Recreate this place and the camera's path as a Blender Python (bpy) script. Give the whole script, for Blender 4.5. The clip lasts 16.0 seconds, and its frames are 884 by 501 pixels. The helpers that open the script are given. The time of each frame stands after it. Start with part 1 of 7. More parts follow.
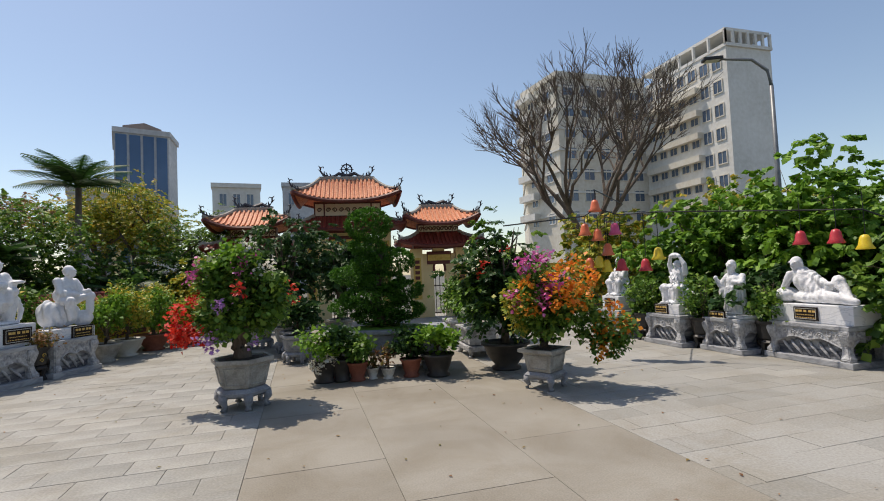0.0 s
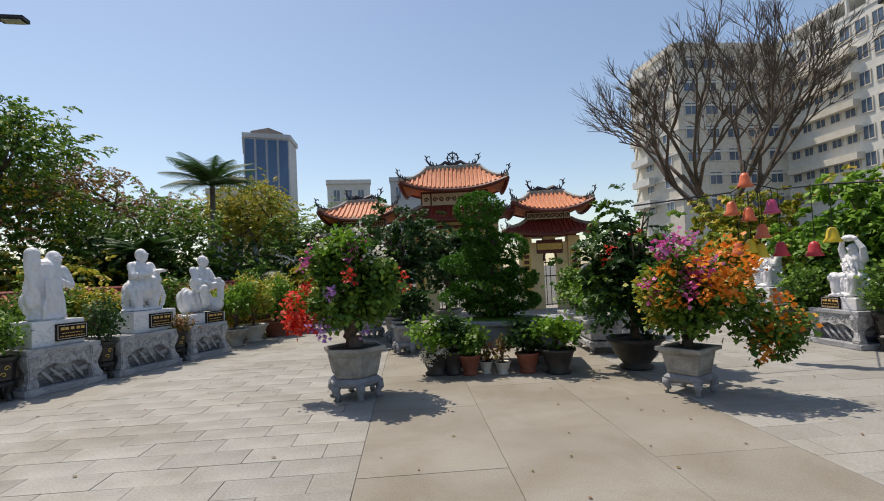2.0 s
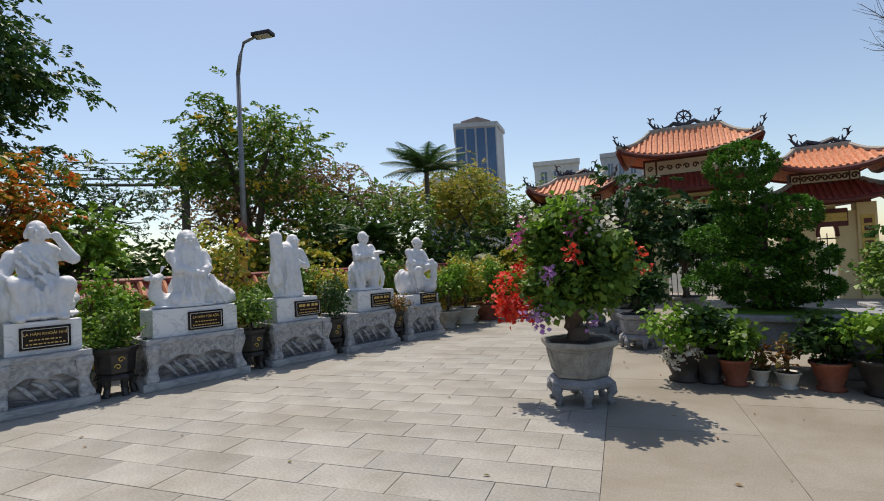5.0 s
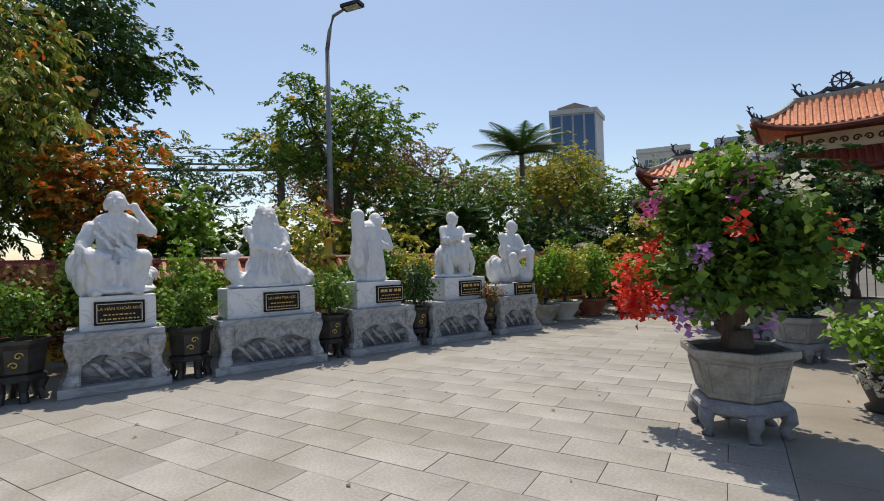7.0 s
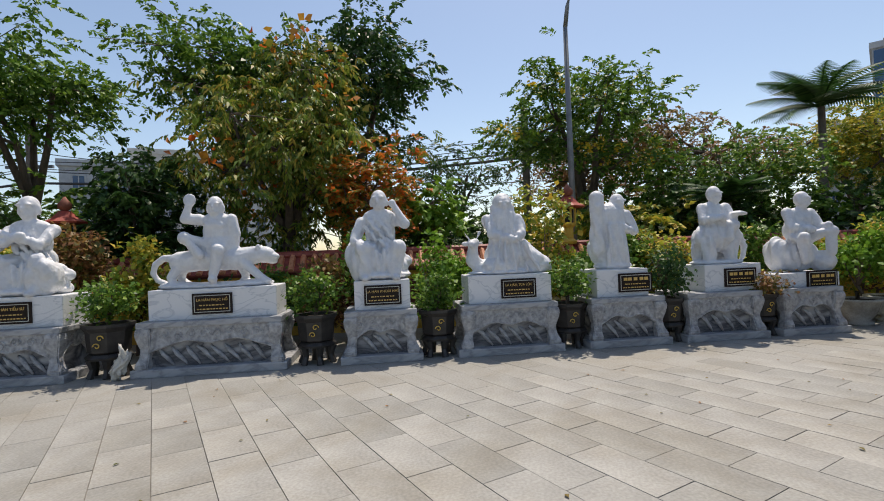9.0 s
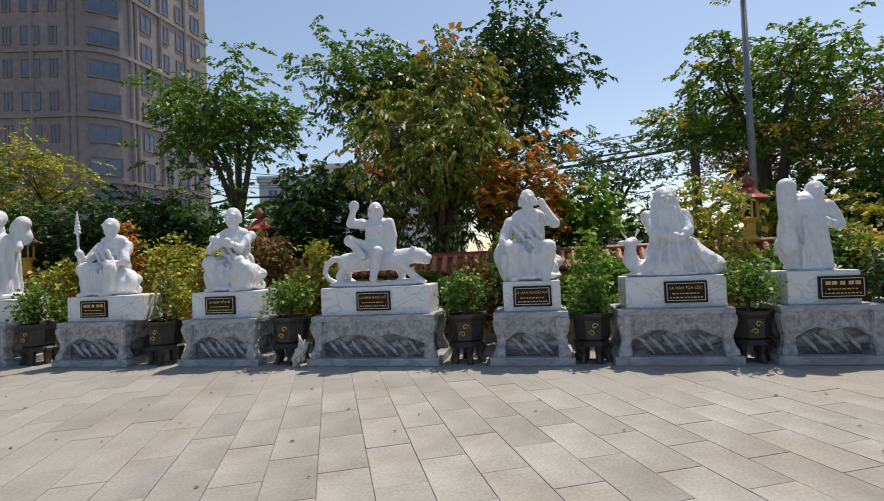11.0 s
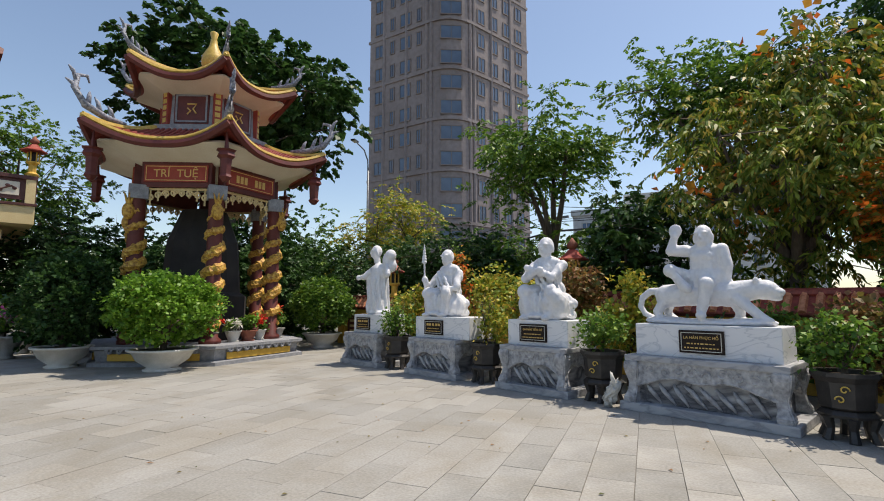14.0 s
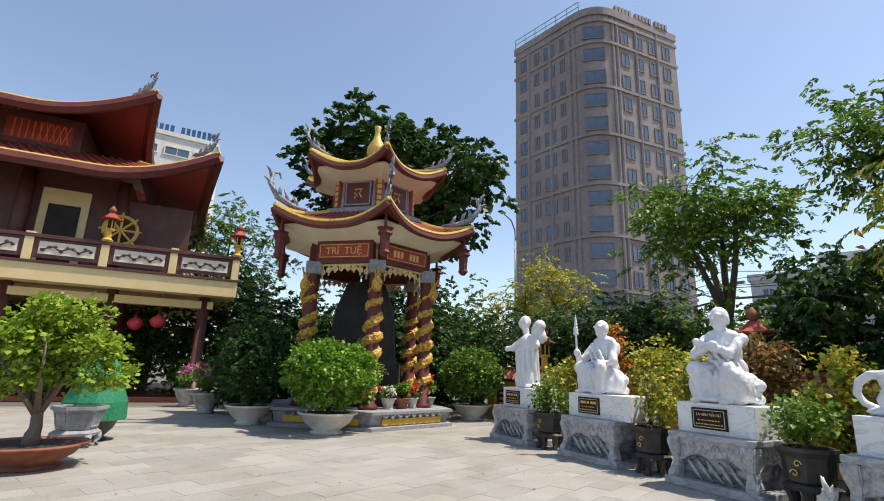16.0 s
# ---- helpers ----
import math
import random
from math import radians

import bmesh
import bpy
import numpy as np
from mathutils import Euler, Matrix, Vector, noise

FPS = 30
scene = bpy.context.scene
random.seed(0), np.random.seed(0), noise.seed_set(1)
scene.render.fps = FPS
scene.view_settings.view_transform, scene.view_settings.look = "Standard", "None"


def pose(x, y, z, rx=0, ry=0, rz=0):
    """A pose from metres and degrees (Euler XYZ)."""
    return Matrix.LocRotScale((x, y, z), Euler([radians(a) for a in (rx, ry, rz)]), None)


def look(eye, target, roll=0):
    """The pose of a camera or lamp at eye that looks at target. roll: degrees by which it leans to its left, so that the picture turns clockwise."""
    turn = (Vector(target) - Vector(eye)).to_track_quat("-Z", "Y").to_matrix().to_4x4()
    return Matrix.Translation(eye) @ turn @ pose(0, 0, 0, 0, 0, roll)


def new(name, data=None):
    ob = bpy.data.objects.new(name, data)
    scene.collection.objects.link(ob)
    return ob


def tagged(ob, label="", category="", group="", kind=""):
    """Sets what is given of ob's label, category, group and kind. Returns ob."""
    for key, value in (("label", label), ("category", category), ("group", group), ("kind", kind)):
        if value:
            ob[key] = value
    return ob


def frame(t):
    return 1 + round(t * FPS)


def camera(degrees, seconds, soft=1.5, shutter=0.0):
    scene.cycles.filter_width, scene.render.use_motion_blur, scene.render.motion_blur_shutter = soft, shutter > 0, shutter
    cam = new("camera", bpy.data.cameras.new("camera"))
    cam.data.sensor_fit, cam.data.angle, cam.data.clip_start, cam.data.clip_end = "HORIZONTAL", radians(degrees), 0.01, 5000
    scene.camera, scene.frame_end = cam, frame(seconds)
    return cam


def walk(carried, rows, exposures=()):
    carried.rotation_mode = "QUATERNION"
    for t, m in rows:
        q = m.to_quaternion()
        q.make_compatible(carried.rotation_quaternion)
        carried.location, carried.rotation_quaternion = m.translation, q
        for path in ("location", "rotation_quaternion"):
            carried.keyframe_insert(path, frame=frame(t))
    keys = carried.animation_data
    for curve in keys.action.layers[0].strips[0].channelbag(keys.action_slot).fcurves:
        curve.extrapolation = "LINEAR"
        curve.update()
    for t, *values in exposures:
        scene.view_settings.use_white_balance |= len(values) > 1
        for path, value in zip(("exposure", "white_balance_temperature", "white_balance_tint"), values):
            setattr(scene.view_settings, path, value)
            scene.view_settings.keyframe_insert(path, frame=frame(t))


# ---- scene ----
cam = camera(83.98, 16.0, soft=1.0)
walk(cam, [
    (0.0, pose(0.000, 0.000, 1.676, 92.63, 2.43, 8.03)),
    (0.5, pose(-0.036, 0.084, 1.654, 92.56, 2.40, 10.62)),
    (1.0, pose(-0.138, 0.214, 1.652, 92.58, 2.54, 12.71)),
    (1.5, pose(-0.235, 0.341, 1.643, 92.17, 2.53, 15.88)),
    (2.0, pose(-0.283, 0.544, 1.611, 92.22, 2.58, 20.14)),
    (2.5, pose(-0.331, 0.715, 1.600, 92.05, 2.64, 25.48)),
    (3.0, pose(-0.457, 0.836, 1.589, 91.97, 2.79, 28.92)),
    (3.5, pose(-0.549, 0.915, 1.589, 91.72, 2.95, 32.48)),
    (4.0, pose(-0.654, 1.085, 1.583, 91.55, 3.04, 37.05)),
    (4.5, pose(-0.786, 1.256, 1.574, 91.53, 2.97, 41.62)),
    (7.0, pose(-1.823, 2.117, 1.399, 91.12, 1.52, 54.59)),
    (7.5, pose(-1.911, 2.236, 1.416, 90.64, 1.76, 64.76)),
    (8.0, pose(-1.952, 2.356, 1.424, 90.48, 1.96, 73.54)),
    (8.5, pose(-1.974, 2.422, 1.428, 90.28, 2.15, 79.53)),
    (9.0, pose(-1.990, 2.434, 1.421, 90.30, 2.34, 83.49)),
    (9.5, pose(-1.990, 2.490, 1.422, 90.20, 2.44, 88.01)),
    (10.0, pose(-2.016, 2.548, 1.416, 90.25, 2.60, 93.55)),
    (12.5, pose(-2.230, 2.342, 1.383, 92.25, 1.72, 110.93)),
    (13.0, pose(-2.316, 2.331, 1.370, 92.29, 1.39, 117.09)),
    (13.5, pose(-2.401, 2.329, 1.356, 94.17, 0.76, 127.26)),
    (14.0, pose(-2.430, 2.322, 1.363, 95.96, 0.00, 136.51)),
    (14.5, pose(-2.460, 2.302, 1.368, 97.72, -0.60, 143.24)),
    (15.0, pose(-2.463, 2.330, 1.370, 99.59, -1.12, 148.14)),
    (15.5, pose(-2.483, 2.296, 1.382, 101.41, -1.76, 152.10)),
    (16.0, pose(-2.481, 2.280, 1.394, 103.69, -1.95, 153.58)),
], [(0.0, 0.0, 7200, 12), (12.5, 0.05, 7200, 12), (14.0, 0.2, 7200, 12), (16.0, 0.47, 7200, 12)])

# ---- sky, sun ----
SUN = Vector((-0.54, 0.26, 1.3)).normalized()
world = bpy.data.worlds.new("sky")
scene.world = world
world.use_nodes = True
wn = world.node_tree.nodes
sky = wn.new("ShaderNodeTexSky")
sky.sky_type = "NISHITA"
sky.sun_disc = False
sky.sun_elevation = math.asin(SUN.z)
sky.sun_rotation = math.atan2(SUN.x, SUN.y)
sky.air_density, sky.dust_density, sky.ozone_density = 1.05, 0.7, 1.9
wn["Background"].inputs["Strength"].default_value = 0.15
world.node_tree.links.new(sky.outputs[0], wn["Background"].inputs["Color"])
sun = new("sun", bpy.data.lights.new("sun", "SUN"))
sun.data.energy, sun.data.angle, sun.data.color = 3.9, radians(0.5), (1.0, 0.95, 0.88)
sun.matrix_world = look((0, 0, 60), Vector((0, 0, 60)) - SUN)


# ---- materials ----
def material(name, stops, scale=6.0, rough=0.6, bump=0.1, fine=60.0, metal=0.0, by="noise", stretch=(1, 1, 1), leaf=0.0, spec=0.5):
    """Principled material: colours spread by noise, by island or by object, with fine grain and relief."""
    m = bpy.data.materials.new(name)
    m.use_nodes = True
    n, l = m.node_tree.nodes, m.node_tree.links
    b = n["Principled BSDF"]
    b.inputs["Roughness"].default_value, b.inputs["Metallic"].default_value = rough, metal
    b.inputs["Specular IOR Level"].default_value = spec
    co = n.new("ShaderNodeTexCoord")
    mp = n.new("ShaderNodeMapping")
    mp.inputs["Scale"].default_value = stretch
    l.new(co.outputs["Object"], mp.inputs["Vector"])
    big = n.new("ShaderNodeTexNoise")
    big.inputs["Scale"].default_value, big.inputs["Detail"].default_value = scale, 6
    l.new(mp.outputs[0], big.inputs["Vector"])
    ramp = n.new("ShaderNodeValToRGB")
    e = ramp.color_ramp.elements
    spread = [0.0, 1.0] if by in ("island", "object") else [0.32, 0.68]
    for i, c in enumerate(stops):
        at = spread[0] + (spread[1] - spread[0]) * i / max(1, len(stops) - 1)
        el = e[i] if i < 2 else e.new(1.0)
        el.position, el.color = at, (*c, 1)
    if by == "island":
        src = n.new("ShaderNodeNewGeometry").outputs["Random Per Island"]
    elif by == "object":
        src = n.new("ShaderNodeObjectInfo").outputs["Random"]
    else:
        src = big.outputs["Fac"]
    l.new(src, ramp.inputs["Fac"])
    small = n.new("ShaderNodeTexNoise")
    small.inputs["Scale"].default_value, small.inputs["Detail"].default_value = fine, 4
    l.new(mp.outputs[0], small.inputs["Vector"])
    mix = n.new("ShaderNodeMixRGB")
    mix.blend_type, mix.inputs["Fac"].default_value = "OVERLAY", 0.35
    l.new(ramp.outputs[0], mix.inputs[1])
    l.new(small.outputs["Fac"], mix.inputs[2])
    col = mix.outputs[0]
    if by == "object":
        mix2 = n.new("ShaderNodeMixRGB")
        mix2.blend_type, mix2.inputs["Fac"].default_value = "OVERLAY", 0.5
        l.new(col, mix2.inputs[1])
        l.new(big.outputs["Fac"], mix2.inputs[2])
        col = mix2.outputs[0]
    l.new(col, b.inputs["Base Color"])
    if bump:
        bp = n.new("ShaderNodeBump")
        bp.inputs["Strength"].default_value, bp.inputs["Distance"].default_value = bump, 0.02
        l.new(small.outputs["Fac"], bp.inputs["Height"])
        l.new(bp.outputs[0], b.inputs["Normal"])
    if leaf:
        tr = n.new("ShaderNodeBsdfTranslucent")
        l.new(col, tr.inputs["Color"])
        ms = n.new("ShaderNodeMixShader")
        ms.inputs[0].default_value = leaf
        l.new(b.outputs[0], ms.inputs[1])
        l.new(tr.outputs[0], ms.inputs[2])
        l.new(ms.outputs[0], n["Material Output"].inputs["Surface"])
    return m


def marble(name, base, vein, scale, width, rough, bump=0.25):
    m = material(name, [base, base], 3, rough, bump, 25)
    n, l = m.node_tree.nodes, m.node_tree.links
    co = n.new("ShaderNodeTexCoord")
    mp = n.new("ShaderNodeMapping")
    mp.inputs["Rotation"].default_value, mp.inputs["Scale"].default_value = (0.5, 0.7, 0.4), (1, 1, 2.2)
    l.new(co.outputs["Object"], mp.inputs["Vector"])
    w = n.new("ShaderNodeTexNoise")
    w.inputs["Scale"].default_value, w.inputs["Detail"].default_value, w.inputs["Distortion"].default_value = scale, 7, 1.6
    l.new(mp.outputs[0], w.inputs["Vector"])
    r = n.new("ShaderNodeValToRGB")
    e = r.color_ramp.elements
    e[0].position, e[0].color = 0.5 - width, (*base, 1)
    e[1].position, e[1].color = 0.5, (*vein, 1)
    x = e.new(0.5 + width)
    x.color = (*base, 1)
    l.new(w.outputs["Fac"], r.inputs["Fac"])
    l.new(r.outputs[0], n["Principled BSDF"].inputs["Base Color"])
    return m


M = {}
M["tile"] = material("grey_stone_tile", [(0.285, 0.28, 0.256), (0.31, 0.304, 0.278), (0.33, 0.322, 0.295), (0.355, 0.345, 0.315)], 1.3, 0.75, 0.12, 45, by="object")
M["tile_rest"] = material("grey_stone_tile_far", [(0.285, 0.28, 0.256), (0.32, 0.312, 0.285), (0.355, 0.345, 0.315)], 1.3, 0.75, 0.12, 45, by="island")
M["joint"] = material("dusty_joint", [(0.19, 0.175, 0.15), (0.29, 0.27, 0.235)], 4, 0.9, 0.3)
M["concrete"] = material("worn_concrete_slab", [(0.235, 0.212, 0.172), (0.275, 0.252, 0.21), (0.31, 0.288, 0.245)], 0.7, 0.8, 0.15, 70)


def stained(m, tint, amount, scale):
    """Broad patches of dust and old water stains that run on from piece to piece."""
    n, l = m.node_tree.nodes, m.node_tree.links
    b = n["Principled BSDF"]
    src = b.inputs["Base Color"].links[0].from_socket
    g = n.new("ShaderNodeNewGeometry")
    t = n.new("ShaderNodeTexNoise")
    t.inputs["Scale"].default_value, t.inputs["Detail"].default_value, t.inputs["Roughness"].default_value, t.inputs["Distortion"].default_value = scale, 9, 0.68, 0.6
    l.new(g.outputs["Position"], t.inputs["Vector"])
    ramp = n.new("ShaderNodeValToRGB")
    e = ramp.color_ramp.elements
    e[0].position, e[0].color = 0.44, (0, 0, 0, 1)
    e[1].position, e[1].color = 0.64, (amount, amount, amount, 1)
    l.new(t.outputs["Fac"], ramp.inputs["Fac"])
    x = n.new("ShaderNodeMixRGB")
    x.blend_type, x.inputs[2].default_value = "MULTIPLY", (*tint, 1)
    l.new(ramp.outputs[0], x.inputs["Fac"])
    l.new(src, x.inputs[1])
    l.new(x.outputs[0], b.inputs["Base Color"])


stained(M["tile"], (0.76, 0.70, 0.60), 0.6, 0.8)
stained(M["tile_rest"], (0.76, 0.70, 0.60), 0.6, 0.8)
stained(M["concrete"], (0.76, 0.71, 0.63), 0.6, 0.9)
M["ground"] = material("city_ground", [(0.10, 0.10, 0.085), (0.15, 0.145, 0.125)], 0.3, 0.9, 0.1)
M["white_marble"] = marble("white_marble", (0.80, 0.805, 0.815), (0.60, 0.62, 0.65), 1.6, 0.035, 0.45)
M["statue"] = material("white_carved_stone", [(0.69, 0.70, 0.72), (0.79, 0.795, 0.81)], 7, 0.55, 0.6, 22)
M["grey_marble"] = marble("grey_veined_marble", (0.43, 0.44, 0.455), (0.27, 0.28, 0.30), 1.8, 0.09, 0.6, 0.5)
M["grey_carved"] = material("grey_carved_stone", [(0.27, 0.275, 0.285), (0.40, 0.405, 0.415), (0.50, 0.505, 0.51)], 11, 0.75, 1.0, 22)
M["stone_panel"] = marble("streaked_marble_panel", (0.38, 0.39, 0.405), (0.05, 0.055, 0.07), 1.1, 0.13, 0.5, 0.4)
M["dark_pot"] = material("dark_glazed_clay", [(0.025, 0.023, 0.022), (0.05, 0.045, 0.04)], 8, 0.5, 0.15)
M["gold"] = material("gold_paint", [(0.55, 0.36, 0.06), (0.72, 0.50, 0.12)], 12, 0.45, 0.15)
M["dragon_gold"] = material("weathered_gold_relief", [(0.28, 0.11, 0.02), (0.58, 0.32, 0.05), (0.74, 0.48, 0.10)], 16, 0.5, 1.0, 30)
M["gold_text"] = material("gilt_lettering", [(0.70, 0.45, 0.12), (0.78, 0.52, 0.18)], 12, 0.4, 0)
M["plaque"] = material("dark_granite_plaque", [(0.012, 0.007, 0.006), (0.025, 0.014, 0.010)], 30, 0.55, 0, spec=0.25)
M["concrete_pot"] = material("weathered_cement", [(0.26, 0.25, 0.22), (0.36, 0.35, 0.32), (0.44, 0.43, 0.40)], 6, 0.85, 0.4, 40)
M["stone_stand"] = material("blue_grey_stone", [(0.22, 0.23, 0.25), (0.34, 0.35, 0.37)], 8, 0.75, 0.4, 40)
M["white_pot"] = material("off_white_glaze", [(0.50, 0.49, 0.44), (0.66, 0.65, 0.60)], 4, 0.5, 0.1)
M["terracotta"] = material("terracotta", [(0.20, 0.06, 0.035), (0.30, 0.10, 0.06)], 7, 0.75, 0.2)
M["soil"] = material("dark_soil", [(0.035, 0.026, 0.018), (0.07, 0.05, 0.035)], 14, 0.95, 1.0, 60)
M["bark"] = material("bark", [(0.08, 0.06, 0.045), (0.17, 0.13, 0.10)], 6, 0.9, 1.0, 40, stretch=(1, 1, 0.25))
M["pale_bark"] = material("pale_grey_bark", [(0.14, 0.11, 0.085), (0.24, 0.19, 0.155)], 6, 0.9, 0.8, 40, stretch=(1, 1, 0.25))
M["yellow"] = material("yellow_ochre_paint", [(0.62, 0.36, 0.05), (0.70, 0.44, 0.08)], 2, 0.7, 0.1)
M["cream"] = material("cream_yellow_plaster", [(0.72, 0.55, 0.27), (0.78, 0.62, 0.33)], 2, 0.75, 0.1)
M["cream_white"] = material("cream_white_plaster", [(0.72, 0.64, 0.50), (0.80, 0.73, 0.60)], 2, 0.75, 0.1)
M["maroon"] = material("maroon_paint", [(0.10, 0.018, 0.014), (0.15, 0.03, 0.022)], 4, 0.55, 0.1)
M["dark_wood"] = material("dark_brown_maroon_wood", [(0.09, 0.030, 0.024), (0.13, 0.045, 0.036)], 4, 0.5, 0.15)
M["red"] = material("red_paint", [(0.30, 0.035, 0.02), (0.38, 0.06, 0.035)], 4, 0.6, 0.1)
M["roof_tile"] = material("orange_clay_roof_tile", [(0.52, 0.16, 0.07), (0.66, 0.26, 0.13), (0.74, 0.36, 0.20)], 14, 0.6, 0.2, 30)
M["red_tile"] = material("dark_red_roof_tile", [(0.20, 0.035, 0.025), (0.34, 0.07, 0.05)], 14, 0.55, 0.2, 30)
M["ridge"] = material("grey_cement_ridge", [(0.30, 0.28, 0.24), (0.46, 0.43, 0.37)], 9, 0.8, 0.4)
M["ornament"] = material("blue_grey_ornament", [(0.12, 0.13, 0.17), (0.40, 0.42, 0.47)], 20, 0.7, 0.3)
M["dark_ornament"] = material("dark_slate_ornament", [(0.03, 0.032, 0.045), (0.08, 0.08, 0.10)], 20, 0.6, 0.3)
M["metal"] = material("grey_painted_steel", [(0.16, 0.17, 0.18), (0.24, 0.25, 0.26)], 4, 0.45, 0.05, metal=0.3)
M["black"] = material("black_iron", [(0.015, 0.015, 0.015), (0.03, 0.03, 0.03)], 8, 0.5, 0.1)
# near-black that paints the shade inside shrine, hall, doorways and lanterns
M["shade_black"] = material("interior_shade_black", [(0.02, 0.017, 0.015), (0.035, 0.03, 0.026)], 3, 0.8, 0.1)
M["cable"] = material("black_rubber_cable", [(0.012, 0.012, 0.013), (0.02, 0.02, 0.02)], 8, 0.6, 0)
M["net"] = material("green_garden_net", [(0.01, 0.22, 0.10), (0.03, 0.34, 0.17)], 30, 0.7, 0.4, leaf=0.3)
M["tower"] = material("taupe_render", [(0.245, 0.205, 0.195), (0.30, 0.255, 0.245)], 0.2, 0.8, 0.05, 2)
M["white_wall"] = material("white_render", [(0.62, 0.60, 0.55), (0.74, 0.72, 0.67)], 0.15, 0.8, 0.05, 2)
M["cream_wall"] = material("cream_render", [(0.60, 0.55, 0.46), (0.70, 0.65, 0.55)], 0.15, 0.8, 0.05, 2)
M["grey_wall"] = material("grey_render", [(0.42, 0.43, 0.44), (0.52, 0.53, 0.54)], 0.15, 0.8, 0.05, 2)
# pane colour lifted to blue to paint in the reflected sky
M["glass"] = material("sky_tinted_window_glass", [(0.07, 0.10, 0.15), (0.12, 0.17, 0.24)], 0.5, 0.08, 0, spec=0.8)
M["blue_glass"] = material("blue_curtain_glass", [(0.02, 0.07, 0.17), (0.035, 0.10, 0.22)], 0.3, 0.15, 0, spec=0.7)
M["frame_brown"] = material("brown_window_surround", [(0.20, 0.16, 0.14), (0.25, 0.20, 0.18)], 1, 0.7, 0)


def leafy(name, *stops, rough=0.5, through_light=0.3):
    M[name] = material(name, list(stops), 3, rough, 0.0, 9, by="island", leaf=through_light, spec=0.35)


leafy("leaf_green", (0.045, 0.11, 0.018), (0.085, 0.19, 0.028), (0.145, 0.27, 0.038), (0.25, 0.38, 0.055))
leafy("leaf_dark", (0.021, 0.063, 0.017), (0.042, 0.105, 0.025), (0.070, 0.147, 0.035))
leafy("leaf_conifer", (0.03, 0.10, 0.012), (0.06, 0.18, 0.018), (0.11, 0.28, 0.028))
leafy("leaf_bright", (0.085, 0.20, 0.020), (0.15, 0.31, 0.030), (0.25, 0.42, 0.050))
leafy("leaf_lime", (0.14, 0.26, 0.022), (0.24, 0.37, 0.035), (0.38, 0.48, 0.055))
leafy("leaf_yellow", (0.113, 0.193, 0.028), (0.265, 0.350, 0.046), (0.491, 0.455, 0.062), (0.643, 0.420, 0.062))
leafy("leaf_mango", (0.075, 0.14, 0.024), (0.15, 0.24, 0.033), (0.26, 0.32, 0.05), (0.50, 0.37, 0.08))
leafy("leaf_rust", (0.095, 0.122, 0.031), (0.227, 0.175, 0.046), (0.378, 0.193, 0.077), (0.189, 0.088, 0.046))
leafy("leaf_croton", (0.084, 0.168, 0.028), (0.280, 0.280, 0.042), (0.770, 0.280, 0.042), (0.800, 0.140, 0.028))
leafy("petal_red", (0.55, 0.02, 0.015), (0.75, 0.05, 0.03), (0.80, 0.12, 0.06))
leafy("petal_pink", (0.55, 0.05, 0.25), (0.70, 0.15, 0.42), (0.65, 0.25, 0.55))
leafy("petal_orange", (0.75, 0.18, 0.02), (0.85, 0.30, 0.03), (0.85, 0.42, 0.06))
leafy("petal_white", (0.70, 0.68, 0.60), (0.80, 0.78, 0.70))
leafy("petal_yellow", (0.75, 0.50, 0.03), (0.80, 0.58, 0.06))
leafy("petal_mauve", (0.45, 0.20, 0.55), (0.60, 0.36, 0.66))


# ---- building helpers ----
def part(name, bm, mat, parent=None, label="", smooth=False):
    me = bpy.data.meshes.new(name)
    bm.normal_update()
    bm.to_mesh(me)
    bm.free()
    return link_mesh(name, me, mat, parent, label, smooth)


def link_mesh(name, me, mat, parent=None, label="", smooth=False):
    if smooth:
        me.polygons.foreach_set("use_smooth", [True] * len(me.polygons))
    if mat and not me.materials:
        me.materials.append(M[mat])
    ob = new(name, me)
    ob.parent = parent
    if label:
        ob["label"] = label
    return ob


def thing(name, m, label, category, group="", kind=""):
    ob = new(name)
    ob.empty_display_size = 0.1
    ob.matrix_basis = m
    return tagged(ob, label, category, group, kind)


def box(bm, x0, y0, z0, x1, y1, z1, bevel=0.0, m=None):
    vs = [bm.verts.new((x, y, z)) for x in (x0, x1) for y in (y0, y1) for z in (z0, z1)]
    fs = [bm.faces.new([vs[i] for i in f]) for f in ((0, 1, 3, 2), (4, 6, 7, 5), (0, 4, 5, 1), (2, 3, 7, 6), (0, 2, 6, 4), (1, 5, 7, 3))]
    if bevel:
        es = list({e for f in fs for e in f.edges})
        r = bmesh.ops.bevel(bm, geom=es, offset=bevel, segments=2, affect="EDGES", profile=0.6)
        vs = list({v for f in r["faces"] for v in f.verts} | {v for v in vs if v.is_valid})
    if m:
        bmesh.ops.transform(bm, matrix=m, verts=[v for v in vs if v.is_valid])
    return bm


def lathe(bm, prof, n=24, c=(0, 0, 0), turn=0.0, sx=1.0, sy=1.0):
    """Rings from (radius, height) pairs, closed at both ends."""
    rings = []
    for r, z in prof:
        rings.append([bm.verts.new((c[0] + sx * r * math.cos(turn + 2 * math.pi * i / n), c[1] + sy * r * math.sin(turn + 2 * math.pi * i / n), c[2] + z)) for i in range(n)])
    for a, b in zip(rings, rings[1:]):
        for i in range(n):
            bm.faces.new((a[i], a[(i + 1) % n], b[(i + 1) % n], b[i]))
    bm.faces.new(list(reversed(rings[0])))
    bm.faces.new(rings[-1])
    return bm


